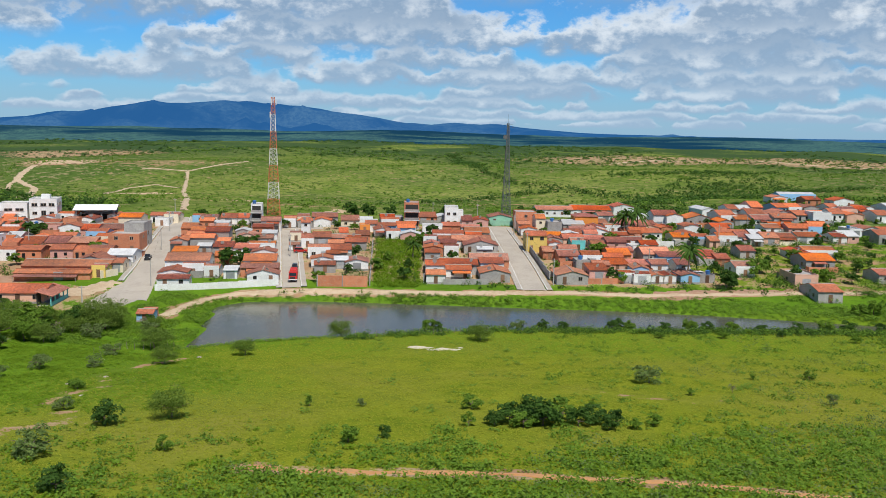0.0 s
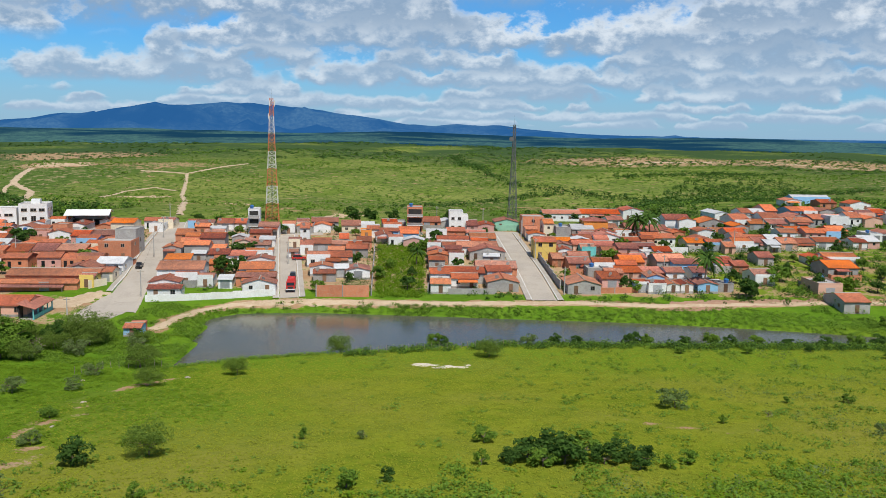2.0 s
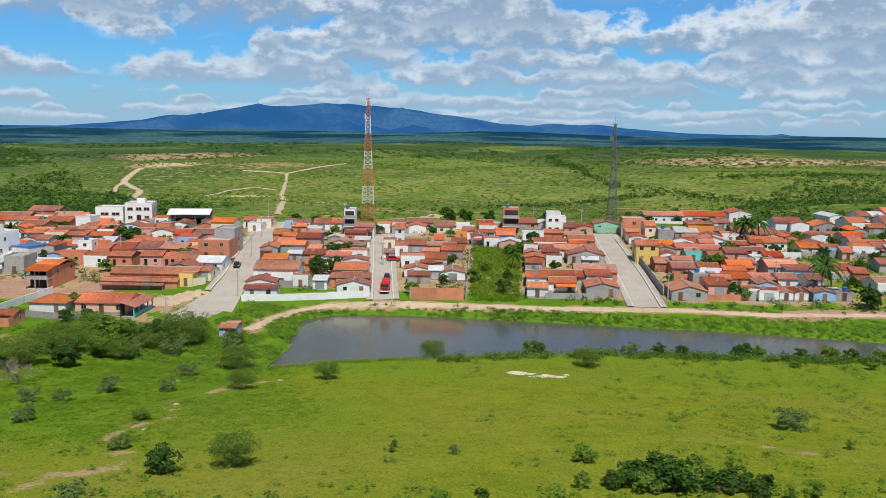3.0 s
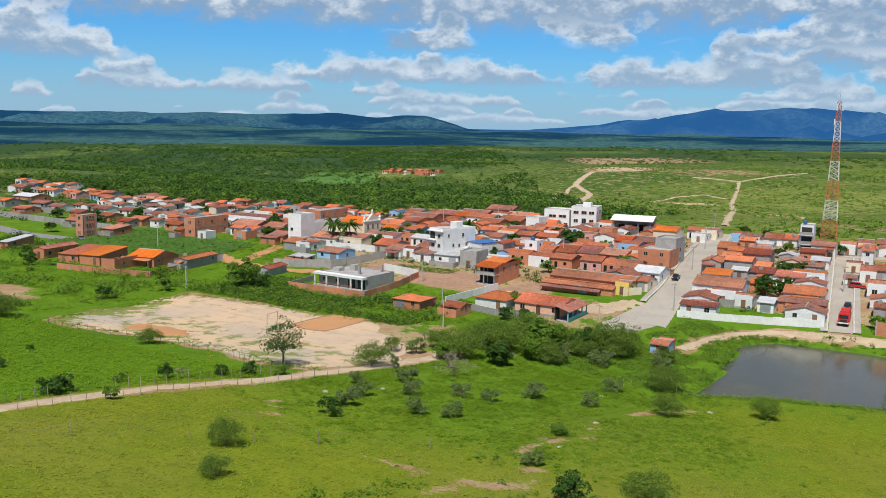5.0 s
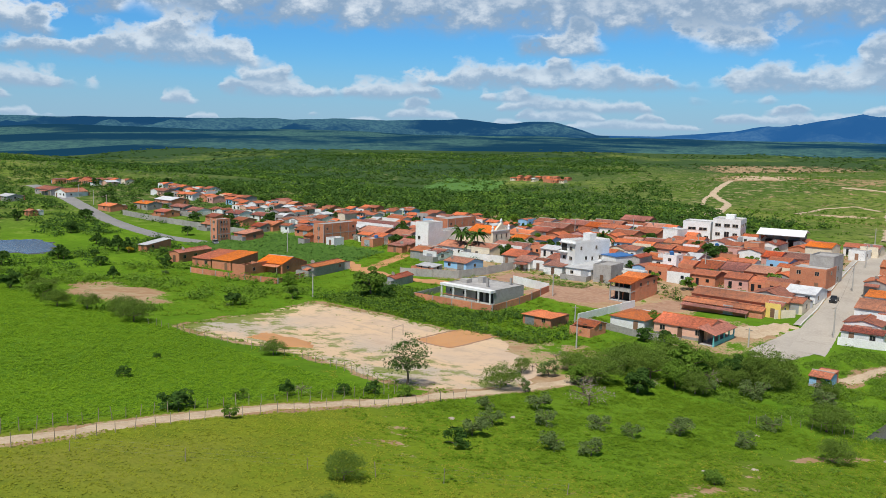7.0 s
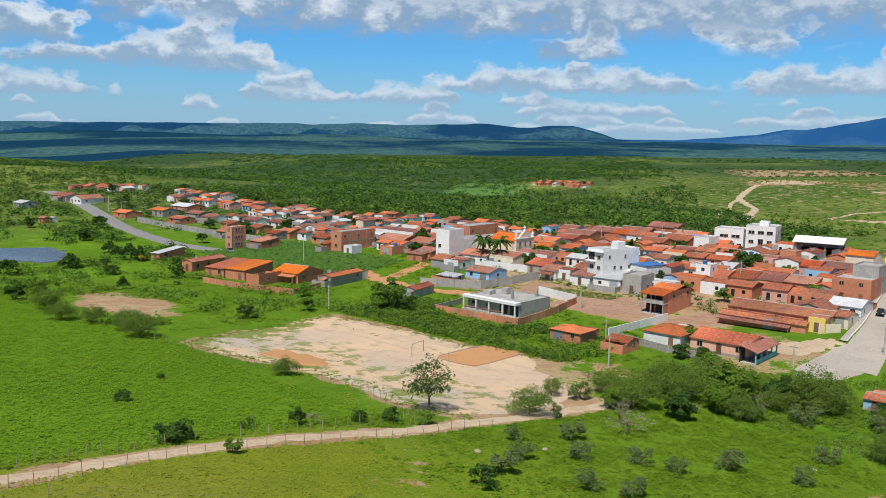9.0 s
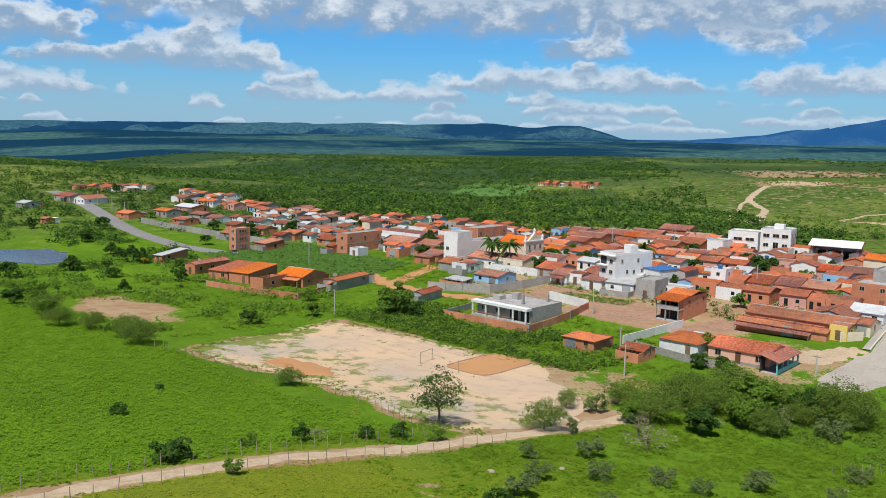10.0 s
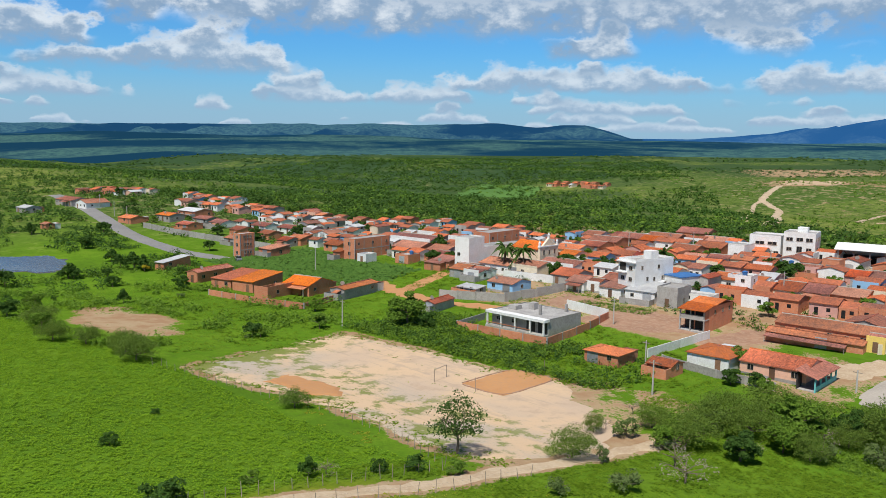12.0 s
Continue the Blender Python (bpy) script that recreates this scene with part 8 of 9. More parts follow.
# single trees and shrubs of the pasture
for kind, x, y, s, w in (
        ("open", -110, 118.5, 1.15, 1.0), ("mesquite", -38, 99, 0.75, 0.85), ("dark_shrub", -44.5, 94.5, 1.5, 1.0), ("mesquite", -27.5, 179, 0.8, 0.85), ("dark", -7, 185.5, 0.55, 0.95),
        ("mesquite", 2.6, 175, 0.72, 0.85), ("mesquite", -53.7, 143, 0.65, 0.9), ("mesquite", -42.5, 155, 0.6, 0.95), ("grey_shrub", 28.9, 134, 1.5, 1.2), ("mesquite", -61.5, 160, 0.85, 1.0),
        ("shrub", -22.5, 108.5, 0.9, 0.55), ("shrub", -0.6, 109, 1.2, 0.9), ("shrub", -14.8, 88.5, 1.1, 1.1), ("dark_shrub", -11, 91.5, 0.7, 1.0), ("shrub", -1.2, 98.5, 0.9, 0.8),
        ("shrub", 33, 123.5, 0.6, 1.0), ("shrub", -57.7, 117, 0.8, 1.1), ("grey_shrub", -66, 151, 1.2, 1.1), ("dark_shrub", -38, 68, 1.2, 1.0), ("shrub", -33.5, 83, 1.0, 0.7),
        ("grey_shrub", -46, 80, 1.4, 1.2), ("mesquite", -78, 80.5, 0.55, 0.85), ("mesquite", -70.5, 73, 0.4, 0.9), ("shrub", 16, 112, 0.5, 1.0), ("grey_shrub", -15.5, 109.5, 0.6, 0.8),
        ("dead", -146, 117.5, 1.0, 1.0), ("mesquite", -141, 115, 0.55, 1.0), ("dark_shrub", -135.5, 85, 0.8, 1.1), ("dark_shrub", -147, 96, 0.5, 1.0), ("mesquite", -101.5, 131, 0.75, 1.0),
        ("grey_shrub", -98, 133, 1.2, 0.6), ("grey_shrub", -86.5, 112, 1.1, 1.0), ("grey_shrub", -84, 105.5, 1.3, 1.0), ("dark_shrub", -81.5, 100, 1.1, 1.2), ("grey_shrub", -75.5, 110.5, 1.2, 1.0),
        ("grey_shrub", -83, 119, 1.2, 0.9), ("grey_shrub", -78.4, 125, 1.1, 1.1), ("grey_shrub", -74, 126, 1.0, 1.0), ("shrub", -58.6, 118, 0.8, 1.1), ("grey_shrub", -71.5, 113, 1.1, 1.0),
        ("grey_shrub", -53, 102.5, 0.9, 1.0), ("grey_shrub", -71.5, 134, 1.3, 1.1), ("grey_shrub", -64, 138, 1.0, 1.2), ("grey_shrub", -90, 126, 1.3, 1.1), ("grey_shrub", -93, 118, 1.0, 1.0),
        ("dead", -88, 136, 1.6, 1.5), ("dead", -92, 140, 1.5, 1.3), ("mesquite", -107, 143, 0.55, 0.7), ("shrub", -112.5, 90.5, 0.9, 1.0), ("dark_shrub", -111, 97, 1.1, 0.8), ("dead", -110.5, 99, 1.0, 1.0),
        ("dark_shrub", -108.5, 105, 0.9, 0.9), ("dark_shrub", -106.8, 109, 1.0, 1.1), ("shrub", -104, 112.5, 0.8, 1.5), ("dark_shrub", -111, 80, 1.3, 1.3), ("shrub", -103, 83, 0.9, 0.9),
        ("grey_shrub", 52, 118, 0.9, 0.7), ("dead", 40, 126, 0.9, 0.5), ("shrub", 58, 141, 0.8, 1.1), ("shrub", 66, 128, 0.7, 1.4), ("shrub", 48, 140, 0.6, 0.9)):
    plant(kind, x, y, s, w)

# the grove of mesquites between the field and the street mouth
rng = np.random.RandomState(12)
for k, (x, y, s) in enumerate(((-99, 146, 0.7), (-95, 150, 0.85), (-98, 157, 0.9), (-90, 152, 0.8), (-92, 160, 1.2), (-86, 157, 0.85), (-88, 166, 1.25), (-82, 163, 0.95), (-84, 172, 1.15),
                               (-78, 169, 0.85), (-80, 178, 1.05), (-74.5, 174, 0.75), (-76, 184, 0.8), (-93, 168, 1.05), (-100, 164, 0.7), (-88, 176, 0.85), (-104, 152, 0.55), (-70, 178, 0.6))):
    plant(("mesquite", "mesquite", "mesquite", "round", "mesquite", "dark")[rng.randint(6)], x + rng.normal(0, 1.6), y + rng.normal(0, 1.6), s * rng.uniform(0.8, 1.25), rng.uniform(0.8, 1.15))
for k in range(26):
    x = rng.uniform(-112, -66)
    y = 168 + (x + 84) * -0.9 * -1 + rng.normal(0, 9)
    if float(pond_depth(x, y)) < -3 and y > 140 and y < 186:
        plant(("grey_shrub", "dead", "dark_shrub", "shrub", "grey_shrub")[rng.randint(5)], x, y, rng.uniform(0.7, 1.7), rng.uniform(0.8, 1.3))

# small trees along the near shore
for k, (kind, x, y, s, w) in enumerate((("round", -8.5, 183, 0.55, 0.9), ("dark", 17, 187, 0.5, 0.9), ("grey_shrub", 11, 186, 1.3, 1.1), ("dark", 22, 188, 0.42, 1.2), ("dark", 34, 190, 0.62, 1.15), ("round", 37, 190.5, 0.5, 1.1),
                                        ("dark", 45, 190, 0.45, 1.1), ("round", 51, 191, 0.55, 1.0), ("dark", 55, 191, 0.5, 1.1), ("round", 61, 191.5, 0.45, 1.3), ("dark", 68, 192, 0.4, 1.2), ("dark", 76, 192, 0.5, 1.1),
                                        ("round", 83, 193, 0.55, 1.1), ("dark", 88, 193, 0.6, 1.1), ("dark", 96, 193, 0.5, 1.2), ("round", 103, 193, 0.6, 1.1), ("dark", 110, 193, 0.6, 1.2), ("round", 118, 194, 0.6, 1.0),
                                        ("dark", 70, 185, 0.3, 1.1), ("round", 56, 182, 0.28, 1.2), ("round", 84, 180, 0.3, 1.2), ("dark", 96, 183, 0.34, 1.1), ("round", 42, 181, 0.25, 1.3))):
    plant(kind, x, y, s, w)

# the dark thicket in the pasture and the hedges
for k, (x, y, s) in enumerate(((4, 101, 1.5), (7, 102.5, 1.6), (10.5, 102, 1.5), (8, 99.5, 1.4), (12.5, 100, 1.3), (5.5, 98.5, 1.2), (14.5, 102, 1.1), (17, 100.5, 0.9), (19.5, 99, 0.8), (2, 99.5, 0.9), (16, 98, 0.7), (22, 101, 0.7))):
    plant("shrub" if k % 3 == 2 else "dark_shrub", x, y, s * (0.85 + 0.1 * (k % 4)), 1.2)
for k, (kind, x, y, s) in enumerate((("round", -179, 170, 1.45), ("dark", -174.5, 172, 0.8), ("round", -216, 104, 0.75), ("mesquite", -220, 105, 0.9), ("mesquite", -180, 108, 0.85), ("mesquite", -187, 109, 0.8),
                                     ("mesquite", -198, 106, 0.7), ("mesquite", -204, 102, 0.75), ("round", -206, 164, 0.6), ("dark", -342, 161, 0.9), ("dark", -238, 104, 0.9), ("round", -246, 112, 0.8),
                                     ("dark", -108, 184, 0.6), ("dark", -104, 186, 0.55), ("round", -101.5, 184, 0.5), ("round", -113, 196, 0.7), ("round", -121, 196, 0.45), ("dark", -69, 246, 1.0), ("dark", -66, 250, 0.9), ("dark", -71, 250, 0.8),
                                     ("round", -40.5, 230.5, 0.6), ("dark", -17, 234, 0.75), ("round", -26, 245, 0.7), ("round", -23.5, 258, 0.6), ("round", -18, 283, 0.7), ("round", -14, 287, 0.8), ("dark", -34, 282, 0.5),
                                     ("dark", 42, 239, 0.7), ("dark", 72, 232, 1.0), ("dark", 74, 234, 0.8), ("round", 35, 262, 0.55), ("round", 88, 252, 0.9), ("round", 84, 248, 0.8), ("dark", 95, 242, 0.9), ("round", 100, 238, 0.9),
                                     ("dark", -150, 284, 0.9), ("dark", -146, 283, 0.85), ("dark", -143, 285, 0.8), ("round", -129, 252, 0.7), ("round", -112, 254, 0.8), ("round", -139, 240, 0.6), ("dark", -198, 250, 1.0), ("dark", -193, 252, 0.9), ("dark", -188, 254, 0.9),
                                     ("dark", 24, 348, 1.2), ("dark", 30, 350, 1.1), ("dark", -46, 352, 1.2), ("dark", -39, 353, 1.1), ("dark", -30, 356, 1.0), ("dark", -8, 350, 1.0), ("dark", -67, 316, 0.7), ("yellow", -288, 158, 0.9),
                                     ("dark", 48, 318, 0.7), ("round", 52, 300, 0.7), ("dark", 66, 300, 0.6), ("dark", 92, 285, 0.8), ("dark", 80, 295, 0.7), ("round", 105, 270, 0.8), ("dark", -238, 232, 0.9), ("dark", -234, 236, 0.8), ("dark", -255, 250, 1.0),
                                     ("dark", -318, 215, 0.9), ("dark", -330, 222, 0.9), ("dark", -345, 214, 0.9), ("round", -300, 176, 0.5))):
    plant("yard_" + kind if y > 225 and kind in ("dark", "round") else kind, x, y, s)


def scatter(region, n, seed, keep):
    """Random ground points in a box that pass a test."""
    rng = np.random.RandomState(seed)
    (x0, y0), (x1, y1) = region
    p = np.stack([rng.uniform(x0, x1, n), rng.uniform(y0, y1, n)], -1)
    return p[keep(p[:, 0], p[:, 1], rng)]


def field_noise(x, y, size, seed=0.0):
    return np.array([noise.noise(Vector((a / size, b / size, seed))) for a, b in zip(x, y)])


def clumps(name, label, pts, radius, leaves, leaf, mat, seed, tall=0.8, category="weeds"):
    """A joined stand of leafy clumps that nobody could count."""
    rng = np.random.RandomState(seed)
    r = rng.uniform(radius[0], radius[1], len(pts)) * (0.7 + 0.6 * rng.rand(len(pts)))
    d = ball(rng, len(pts) * leaves)
    d[:, 2] = np.abs(d[:, 2])
    rr = np.repeat(r, leaves)[:, None]
    base = np.repeat(np.column_stack([pts, height(pts[:, 0], pts[:, 1])]), leaves, 0)
    cs = base + d * rr * np.array([1, 1, tall]) * rng.uniform(0.5, 1.05, (len(d), 1))
    cs[:, 2] += 0.12 * rr[:, 0] * tall
    me = leaf_cloud(name, cs, rng.uniform(0.6, 1.3, len(cs)) * leaf * (rr[:, 0] / np.mean(r)) ** 0.5, (0.8 if tall > 0.8 else 0.5) * d + rng.normal(0, 0.5 if tall > 0.8 else 0.3, d.shape) + np.array([0, -0.1, 0.7 if tall > 0.8 else 1.5]), mat, rng)
    tagged(new(name, me), label, category, kind="stuff")


def tufts(name, label, pts, size, blades, mat, seed):
    """Upright grass blades."""
    rng = np.random.RandomState(seed)
    n = len(pts) * blades
    base = np.repeat(np.column_stack([pts, height(pts[:, 0], pts[:, 1])]), blades, 0)
    base[:, :2] += rng.normal(0, size * 0.8, (n, 2))
    base[:, 2] += 0.03 + size * 0.25 * rng.rand(n)
    nr = rng.normal(0, 0.28, (n, 3)) + np.array([0.1, -0.25, 1.0])
    me = leaf_cloud(name, base, rng.uniform(0.5, 1.3, n) * size, nr, mat, rng, 1.5)
    tagged(new(name, me), label, "grass", kind="stuff")


def on_track(x, y, w=2.2):
    d = np.minimum(line_distance(x, y, [(-103, 40), (-104.5, 62), (-106.5, 78), (-105.5, 91), (-102, 108), (-101.5, 120), (-100, 138), (-98, 150)]),
                   line_distance(x, y, [(-24, 77.5), (-16, 76.5), (-3, 77), (8, 76.5), (21, 74.5), (34, 71)]) + w - 0.9)
    for pts in FOOTPATHS:
        d = np.minimum(d, line_distance(x, y, pts) + w - 0.7)
    return d < w


def sandy(x, y):
    """Inside the sports ground or the bare plots."""
    a = (x > -184) & (x < -100) & (y > 112 + (x + 184) * 0.05) & (y < 160) & (y > 118 - (x < -140) * 8)
    return a | (np.hypot((x + 219) / 18, (y - 122) / 13) < 1)


SHORE = lambda x, y: pond_depth(x, y)

# pasture grass, weeds and scrub on the near slope
p = scatter(((-104, 48), (100, 192)), 105000, 1, lambda x, y, g: (SHORE(x, y) < -2) & ~on_track(x, y, 1.2) & (lushness(x, y) < 0.2 + 0.7 * g.rand(len(x))))
tufts("grass", "yellow-green pasture grass in uneven tufts", p, 0.19, 2, "grass", 2)
p = scatter(((-112, 55), (-36, 166)), 24000, 3, lambda x, y, g: (SHORE(x, y) < -5) & ~on_track(x, y) & ~sandy(x, y) & (field_noise(x, y, 9, 2.0) > -0.15) & (lushness(x, y) > 0.25 + 0.6 * g.rand(len(x))))
clumps("weeds", "low lush green weeds covering the slope", p[:9500], (0.25, 0.6), 9, 0.2, "leaf_lime", 4, 0.32)
p = scatter(((-112, 55), (-40, 190)), 16000, 81, lambda x, y, g: (SHORE(x, y) < -4) & ~on_track(x, y) & ~sandy(x, y) & (y < 192 + 0.3 * (x + 80)) & (field_noise(x, y, 5, 6.0) + 0.6 * field_noise(x, y, 16, 8.0) > 0.12) & (lushness(x, y) > 0.2 + 0.7 * g.rand(len(x))))
clumps("weeds", "darker leafy herbs in patches on the slope", p[:4200], (0.25, 0.7), 14, 0.2, "leaf_lime", 82, 0.6)
p = scatter(((-55, 56), (95, 104)), 9000, 5, lambda x, y, g: ~on_track(x, y, 1.6) & (field_noise(x, y, 7, 5.0) + 0.012 * x + 0.035 * (84 - y) > g.normal(0.1, 0.15, len(x))))
clumps("weeds", "tangle of knee-high green weeds along the footpath", p, (0.4, 1.1), 20, 0.25, "leaf", 6, 0.9)
p = scatter(((-55, 56), (95, 104)), 5500, 7, lambda x, y, g: ~on_track(x, y, 1.6) & (field_noise(x, y, 8, 9.0) + 0.012 * x + 0.03 * (84 - y) > g.normal(0.2, 0.15, len(x))))
clumps("weeds", "bright green leafy weeds along the footpath", p, (0.3, 0.8), 12, 0.24, "leaf_lime", 8, 0.75)
p = scatter(((-50, 56), (90, 108)), 1500, 9, lambda x, y, g: ~on_track(x, y, 1.6) & (field_noise(x, y, 8, 14.0) + 0.015 * x + 0.02 * (86 - y) > g.normal(0.35, 0.15, len(x))))
clumps("scrub", "grey-green thorny scrub in the weeds", p, (0.5, 1.1), 22, 0.2, "leaf_grey", 10, 0.85, "scrub")
p = scatter(((10, 62), (110, 188)), 7000, 11, lambda x, y, g: (SHORE(x, y) < -3) & (field_noise(x, y, 6, 21.0) > 0.12) & (g.rand(len(x)) < 0.35 + 0.006 * x))
clumps("scrub", "scattered small shrubs in the pasture", p, (0.3, 0.95), 18, 0.22, "leaf", 12, 0.85, "scrub")
p = scatter(((-60, 80), (90, 184)), 4600, 13, lambda x, y, g: (SHORE(x, y) < -7) & (field_noise(x, y, 5, 25.0) > 0.3))
clumps("scrub", "scattered low herbs in the pasture", p, (0.25, 0.85), 14, 0.24, "leaf", 14, 0.8, "scrub")

p = scatter(((-62, 56), (20, 96)), 2600, 151, lambda x, y, g: ~on_track(x, y, 1.6) & (field_noise(x, y, 5, 33.0) + 0.02 * (84 - y) > g.normal(0.16, 0.1, len(x))))
clumps("weeds", "leafy green weeds in the lower pasture", p[::2], (0.3, 0.9), 20, 0.21, "leaf", 152, 0.9)
clumps("weeds", "yellowish leafy weeds in the lower pasture", p[1::2], (0.25, 0.7), 18, 0.2, "leaf_lime", 153, 0.85)
p = scatter(((-92, 160), (-54, 222)), 5000, 155, lambda x, y, g: (SHORE(x, y) < -1) & (line_distance(x, y, SHORE_TRACK) > 1.7) & (line_distance(x, y, LEFT_ST) > 5) & (field_noise(x, y, 5, 35.0) > -0.15) & ((x > -80) | (y < 190)) & (y < 217))
clumps("weeds", "rank green weeds beside the pond path", p[:2600], (0.25, 0.75), 16, 0.22, "leaf", 156, 0.85)
p = scatter(((40, 70), (110, 186)), 700, 157, lambda x, y, g: (SHORE(x, y) < -4) & (field_noise(x, y, 14, 39.0) > 0.0))
clumps("scrub", "grey-green thorn scrub in the far pasture", p, (0.5, 1.3), 30, 0.18, "leaf_grey", 158, 0.9, "scrub")
p = scatter(((-150, 112), (-100, 146)), 1500, 61, lambda x, y, g: (field_noise(x, y, 6, 4.0) > 0.1) & ~on_track(x, y) & (y < 141) & (x > -148))
clumps("weeds", "thin weeds creeping over the sand", p, (0.15, 0.4), 6, 0.22, "grass", 62, 0.4)
p = scatter(((-185, 108), (-100, 164)), 9500, 63, lambda x, y, g: np.minimum.reduce([line_distance(x, y, [(-172, 113), (-178, 128), (-182.5, 154.5), (-159, 158.5), (-141, 158.5), (-127, 162.5)]), line_distance(x, y, [(-104.5, 120), (-113, 119), (-127, 122.5), (-147, 122), (-158, 116), (-172, 113)]) ]) < np.abs(g.normal(0, 1.7, len(x))))
clumps("weeds", "grass and weeds along the edge of the sports ground", p, (0.2, 0.5), 6, 0.26, "leaf_lime", 64, 0.6)

p = scatter(((-112, 60), (-45, 212)), 9000, 65, lambda x, y, g: (lushness(x, y) > 0.5) & (SHORE(x, y) < -2) & ~on_track(x, y, 2.0) & ~sandy(x, y) & ((y < 190) | (x > -74)))
tufts("grass", "lush green grass on the lower slope", p, 0.28, 2, "leaf_lime", 66)
p = scatter(((-270, 118), (-108, 235)), 16000, 67, lambda x, y, g: ~sandy(x, y) & np.array([all(math.hypot(a - c, b - d) > e * 0.6 for c, d, e in TAKEN) for a, b in zip(x, y)]) & ~((x > -161) & (x < -116) & (y > 203) & (y < 230)) & (line_distance(x, y, [(-176, 203), (-185, 200), (-196, 195.5), (-208, 196), (-223, 199), (-232, 203)]) > 2.6))
tufts("grass", "rough green grass around the plots", p, 0.26, 3, "leaf_lime", 68)

# weeds along the old ditch and between the two sandy fields
for k, line in enumerate(([(-172, 118), (-160, 124), (-151, 129), (-143, 131)], [(-176, 151), (-164, 150), (-148, 150), (-136, 150)], [(-144, 143), (-136, 144), (-128, 146)])):
    p = scatter(((-182, 110), (-120, 160)), 9000, 90 + k, lambda x, y, g: line_distance(x, y, line) < np.abs(g.normal(0, 0.35 if k else 0.7, len(x))))
    clumps("weeds", "weeds in a shallow furrow across the sand", p, (0.12, 0.35), 7, 0.2, "leaf" if k else "leaf_lime", 94 + k, 0.5)

# the crop field
CROP = lambda x, y: (x < -109.5) & (y < 111.5 + 0.0 * x) & (y < 118 - 0.11 * np.abs(x + 137)) & (x > -300)
p = scatter(((-260, 20), (-108, 118)), 52000, 15, lambda x, y, g: CROP(x, y) & (y > 25))
clumps("crop", "even field of broad-leaved bright green crop plants", p, (0.28, 0.5), 5, 0.225, "leaf_crop", 16, 0.8, "crop")

# shores of the pond
p = scatter(((-66, 150), (130, 232)), 26000, 17, lambda x, y, g: (SHORE(x, y) < -0.6) & (SHORE(x, y) > -5.5 - 9 * (x > 30) * (y > 200)) & (line_distance(x, y, [(-69, 203), (-58, 219.5), (-40, 222), (15, 223.5), (48, 223), (92, 229)]) > 1.9))
clumps("weeds", "rank green weeds on the pond's banks", p[:6500], (0.35, 0.85), 12, 0.25, "leaf", 18, 0.75)
clumps("weeds", "darker rank weeds on the pond's banks", p[6500:11500], (0.3, 0.8), 10, 0.25, "leaf_lime", 19, 0.7)
p = scatter(((-26, 172), (125, 200)), 11000, 19, lambda x, y, g: (SHORE(x, y) < 0.2) & (SHORE(x, y) > -7) & (y < 196) & (field_noise(x, y, 4, 3.0) + 0.005 * x > g.normal(0.05, 0.15, len(x))))
clumps("scrub", "thicket of dark shrubs along the near shore", p[::2], (0.5, 1.4), 26, 0.26, "leaf_dark", 20, 1.0, "scrub")
clumps("scrub", "green shrubs and saplings along the near shore", p[1::2], (0.4, 1.3), 24, 0.26, "leaf", 120, 1.0, "scrub")
p = scatter(((-62, 214), (130, 224)), 1600, 21, lambda x, y, g: (SHORE(x, y) < 0.2) & (SHORE(x, y) > -4) & (field_noise(x, y, 5, 7.0) > 0.05))
clumps("scrub", "dark shrubs along the far shore", p, (0.4, 1.0), 24, 0.28, "leaf", 22, 0.9, "scrub")
p = scatter(((85, 160), (170, 245)), 1300, 23, lambda x, y, g: (SHORE(x, y) < -1) & (field_noise(x, y, 9, 8.0) > -0.1))
clumps("scrub", "thick green scrub at the pond's end", p, (0.8, 2.0), 30, 0.36, "leaf", 24, 0.9, "scrub")

# thickets behind the sports ground and among the plots
p = scatter(((-186, 155), (-120, 186)), 3600, 25, lambda x, y, g: (y > 160.5 + 0.07 * (x + 150)) & (np.hypot(x + 159, y - 190) > 15) & ~((x > -139.5) & (x < -121) & (y > 165) & (y < 186) & (g.rand(len(x)) < 0.75)))
clumps("scrub", "dense dark green thicket behind the sports ground", p[::3], (0.6, 1.5), 26, 0.34, "leaf_dark", 26, 1.0, "scrub")
clumps("scrub", "leafy green bushes behind the sports ground", p[1::3], (0.6, 1.7), 26, 0.34, "leaf", 126, 1.0, "scrub")
clumps("scrub", "bright rank weeds behind the sports ground", p[2::3], (0.5, 1.3), 20, 0.32, "leaf_lime", 127, 0.9, "scrub")
p = scatter(((-260, 100), (-108, 232)), 9000, 27, lambda x, y, g: ~sandy(x, y) & (y > 118 - 0.1 * np.abs(x + 137)) & ~((y > 158) & (y < 161) & (x > -140)) & (field_noise(x, y, 11, 11.0) > 0.02) &
            np.array([all(math.hypot(a - c, b - d) > e * 0.75 for c, d, e in TAKEN) for a, b in zip(x, y)]) & (line_distance(x, y, [(-176, 203), (-185, 200), (-196, 195.5), (-208, 196), (-223, 199), (-232, 203)]) > 3) &
            ~((x > -161) & (x < -116) & (y > 203) & (y < 228)))
clumps("weeds", "rough green weeds between the plots", p, (0.35, 0.9), 10, 0.34, "leaf_lime", 28, 0.7)
p = scatter(((-300, 92), (-190, 172)), 1500, 29, lambda x, y, g: ~sandy(x, y) & (y > 112 - 0.1 * np.abs(x + 137)) & (field_noise(x, y, 12, 15.0) > 0.05) & (np.hypot(x + 330, y - 134) > 26) & np.array([all(math.hypot(a - c, b - d) > e * 0.8 for c, d, e in TAKEN) for a, b in zip(x, y)]))
clumps("scrub", "dark scrub and small trees among the weeds", p, (0.8, 2.2), 36, 0.42, "leaf", 30, 1.0, "scrub")
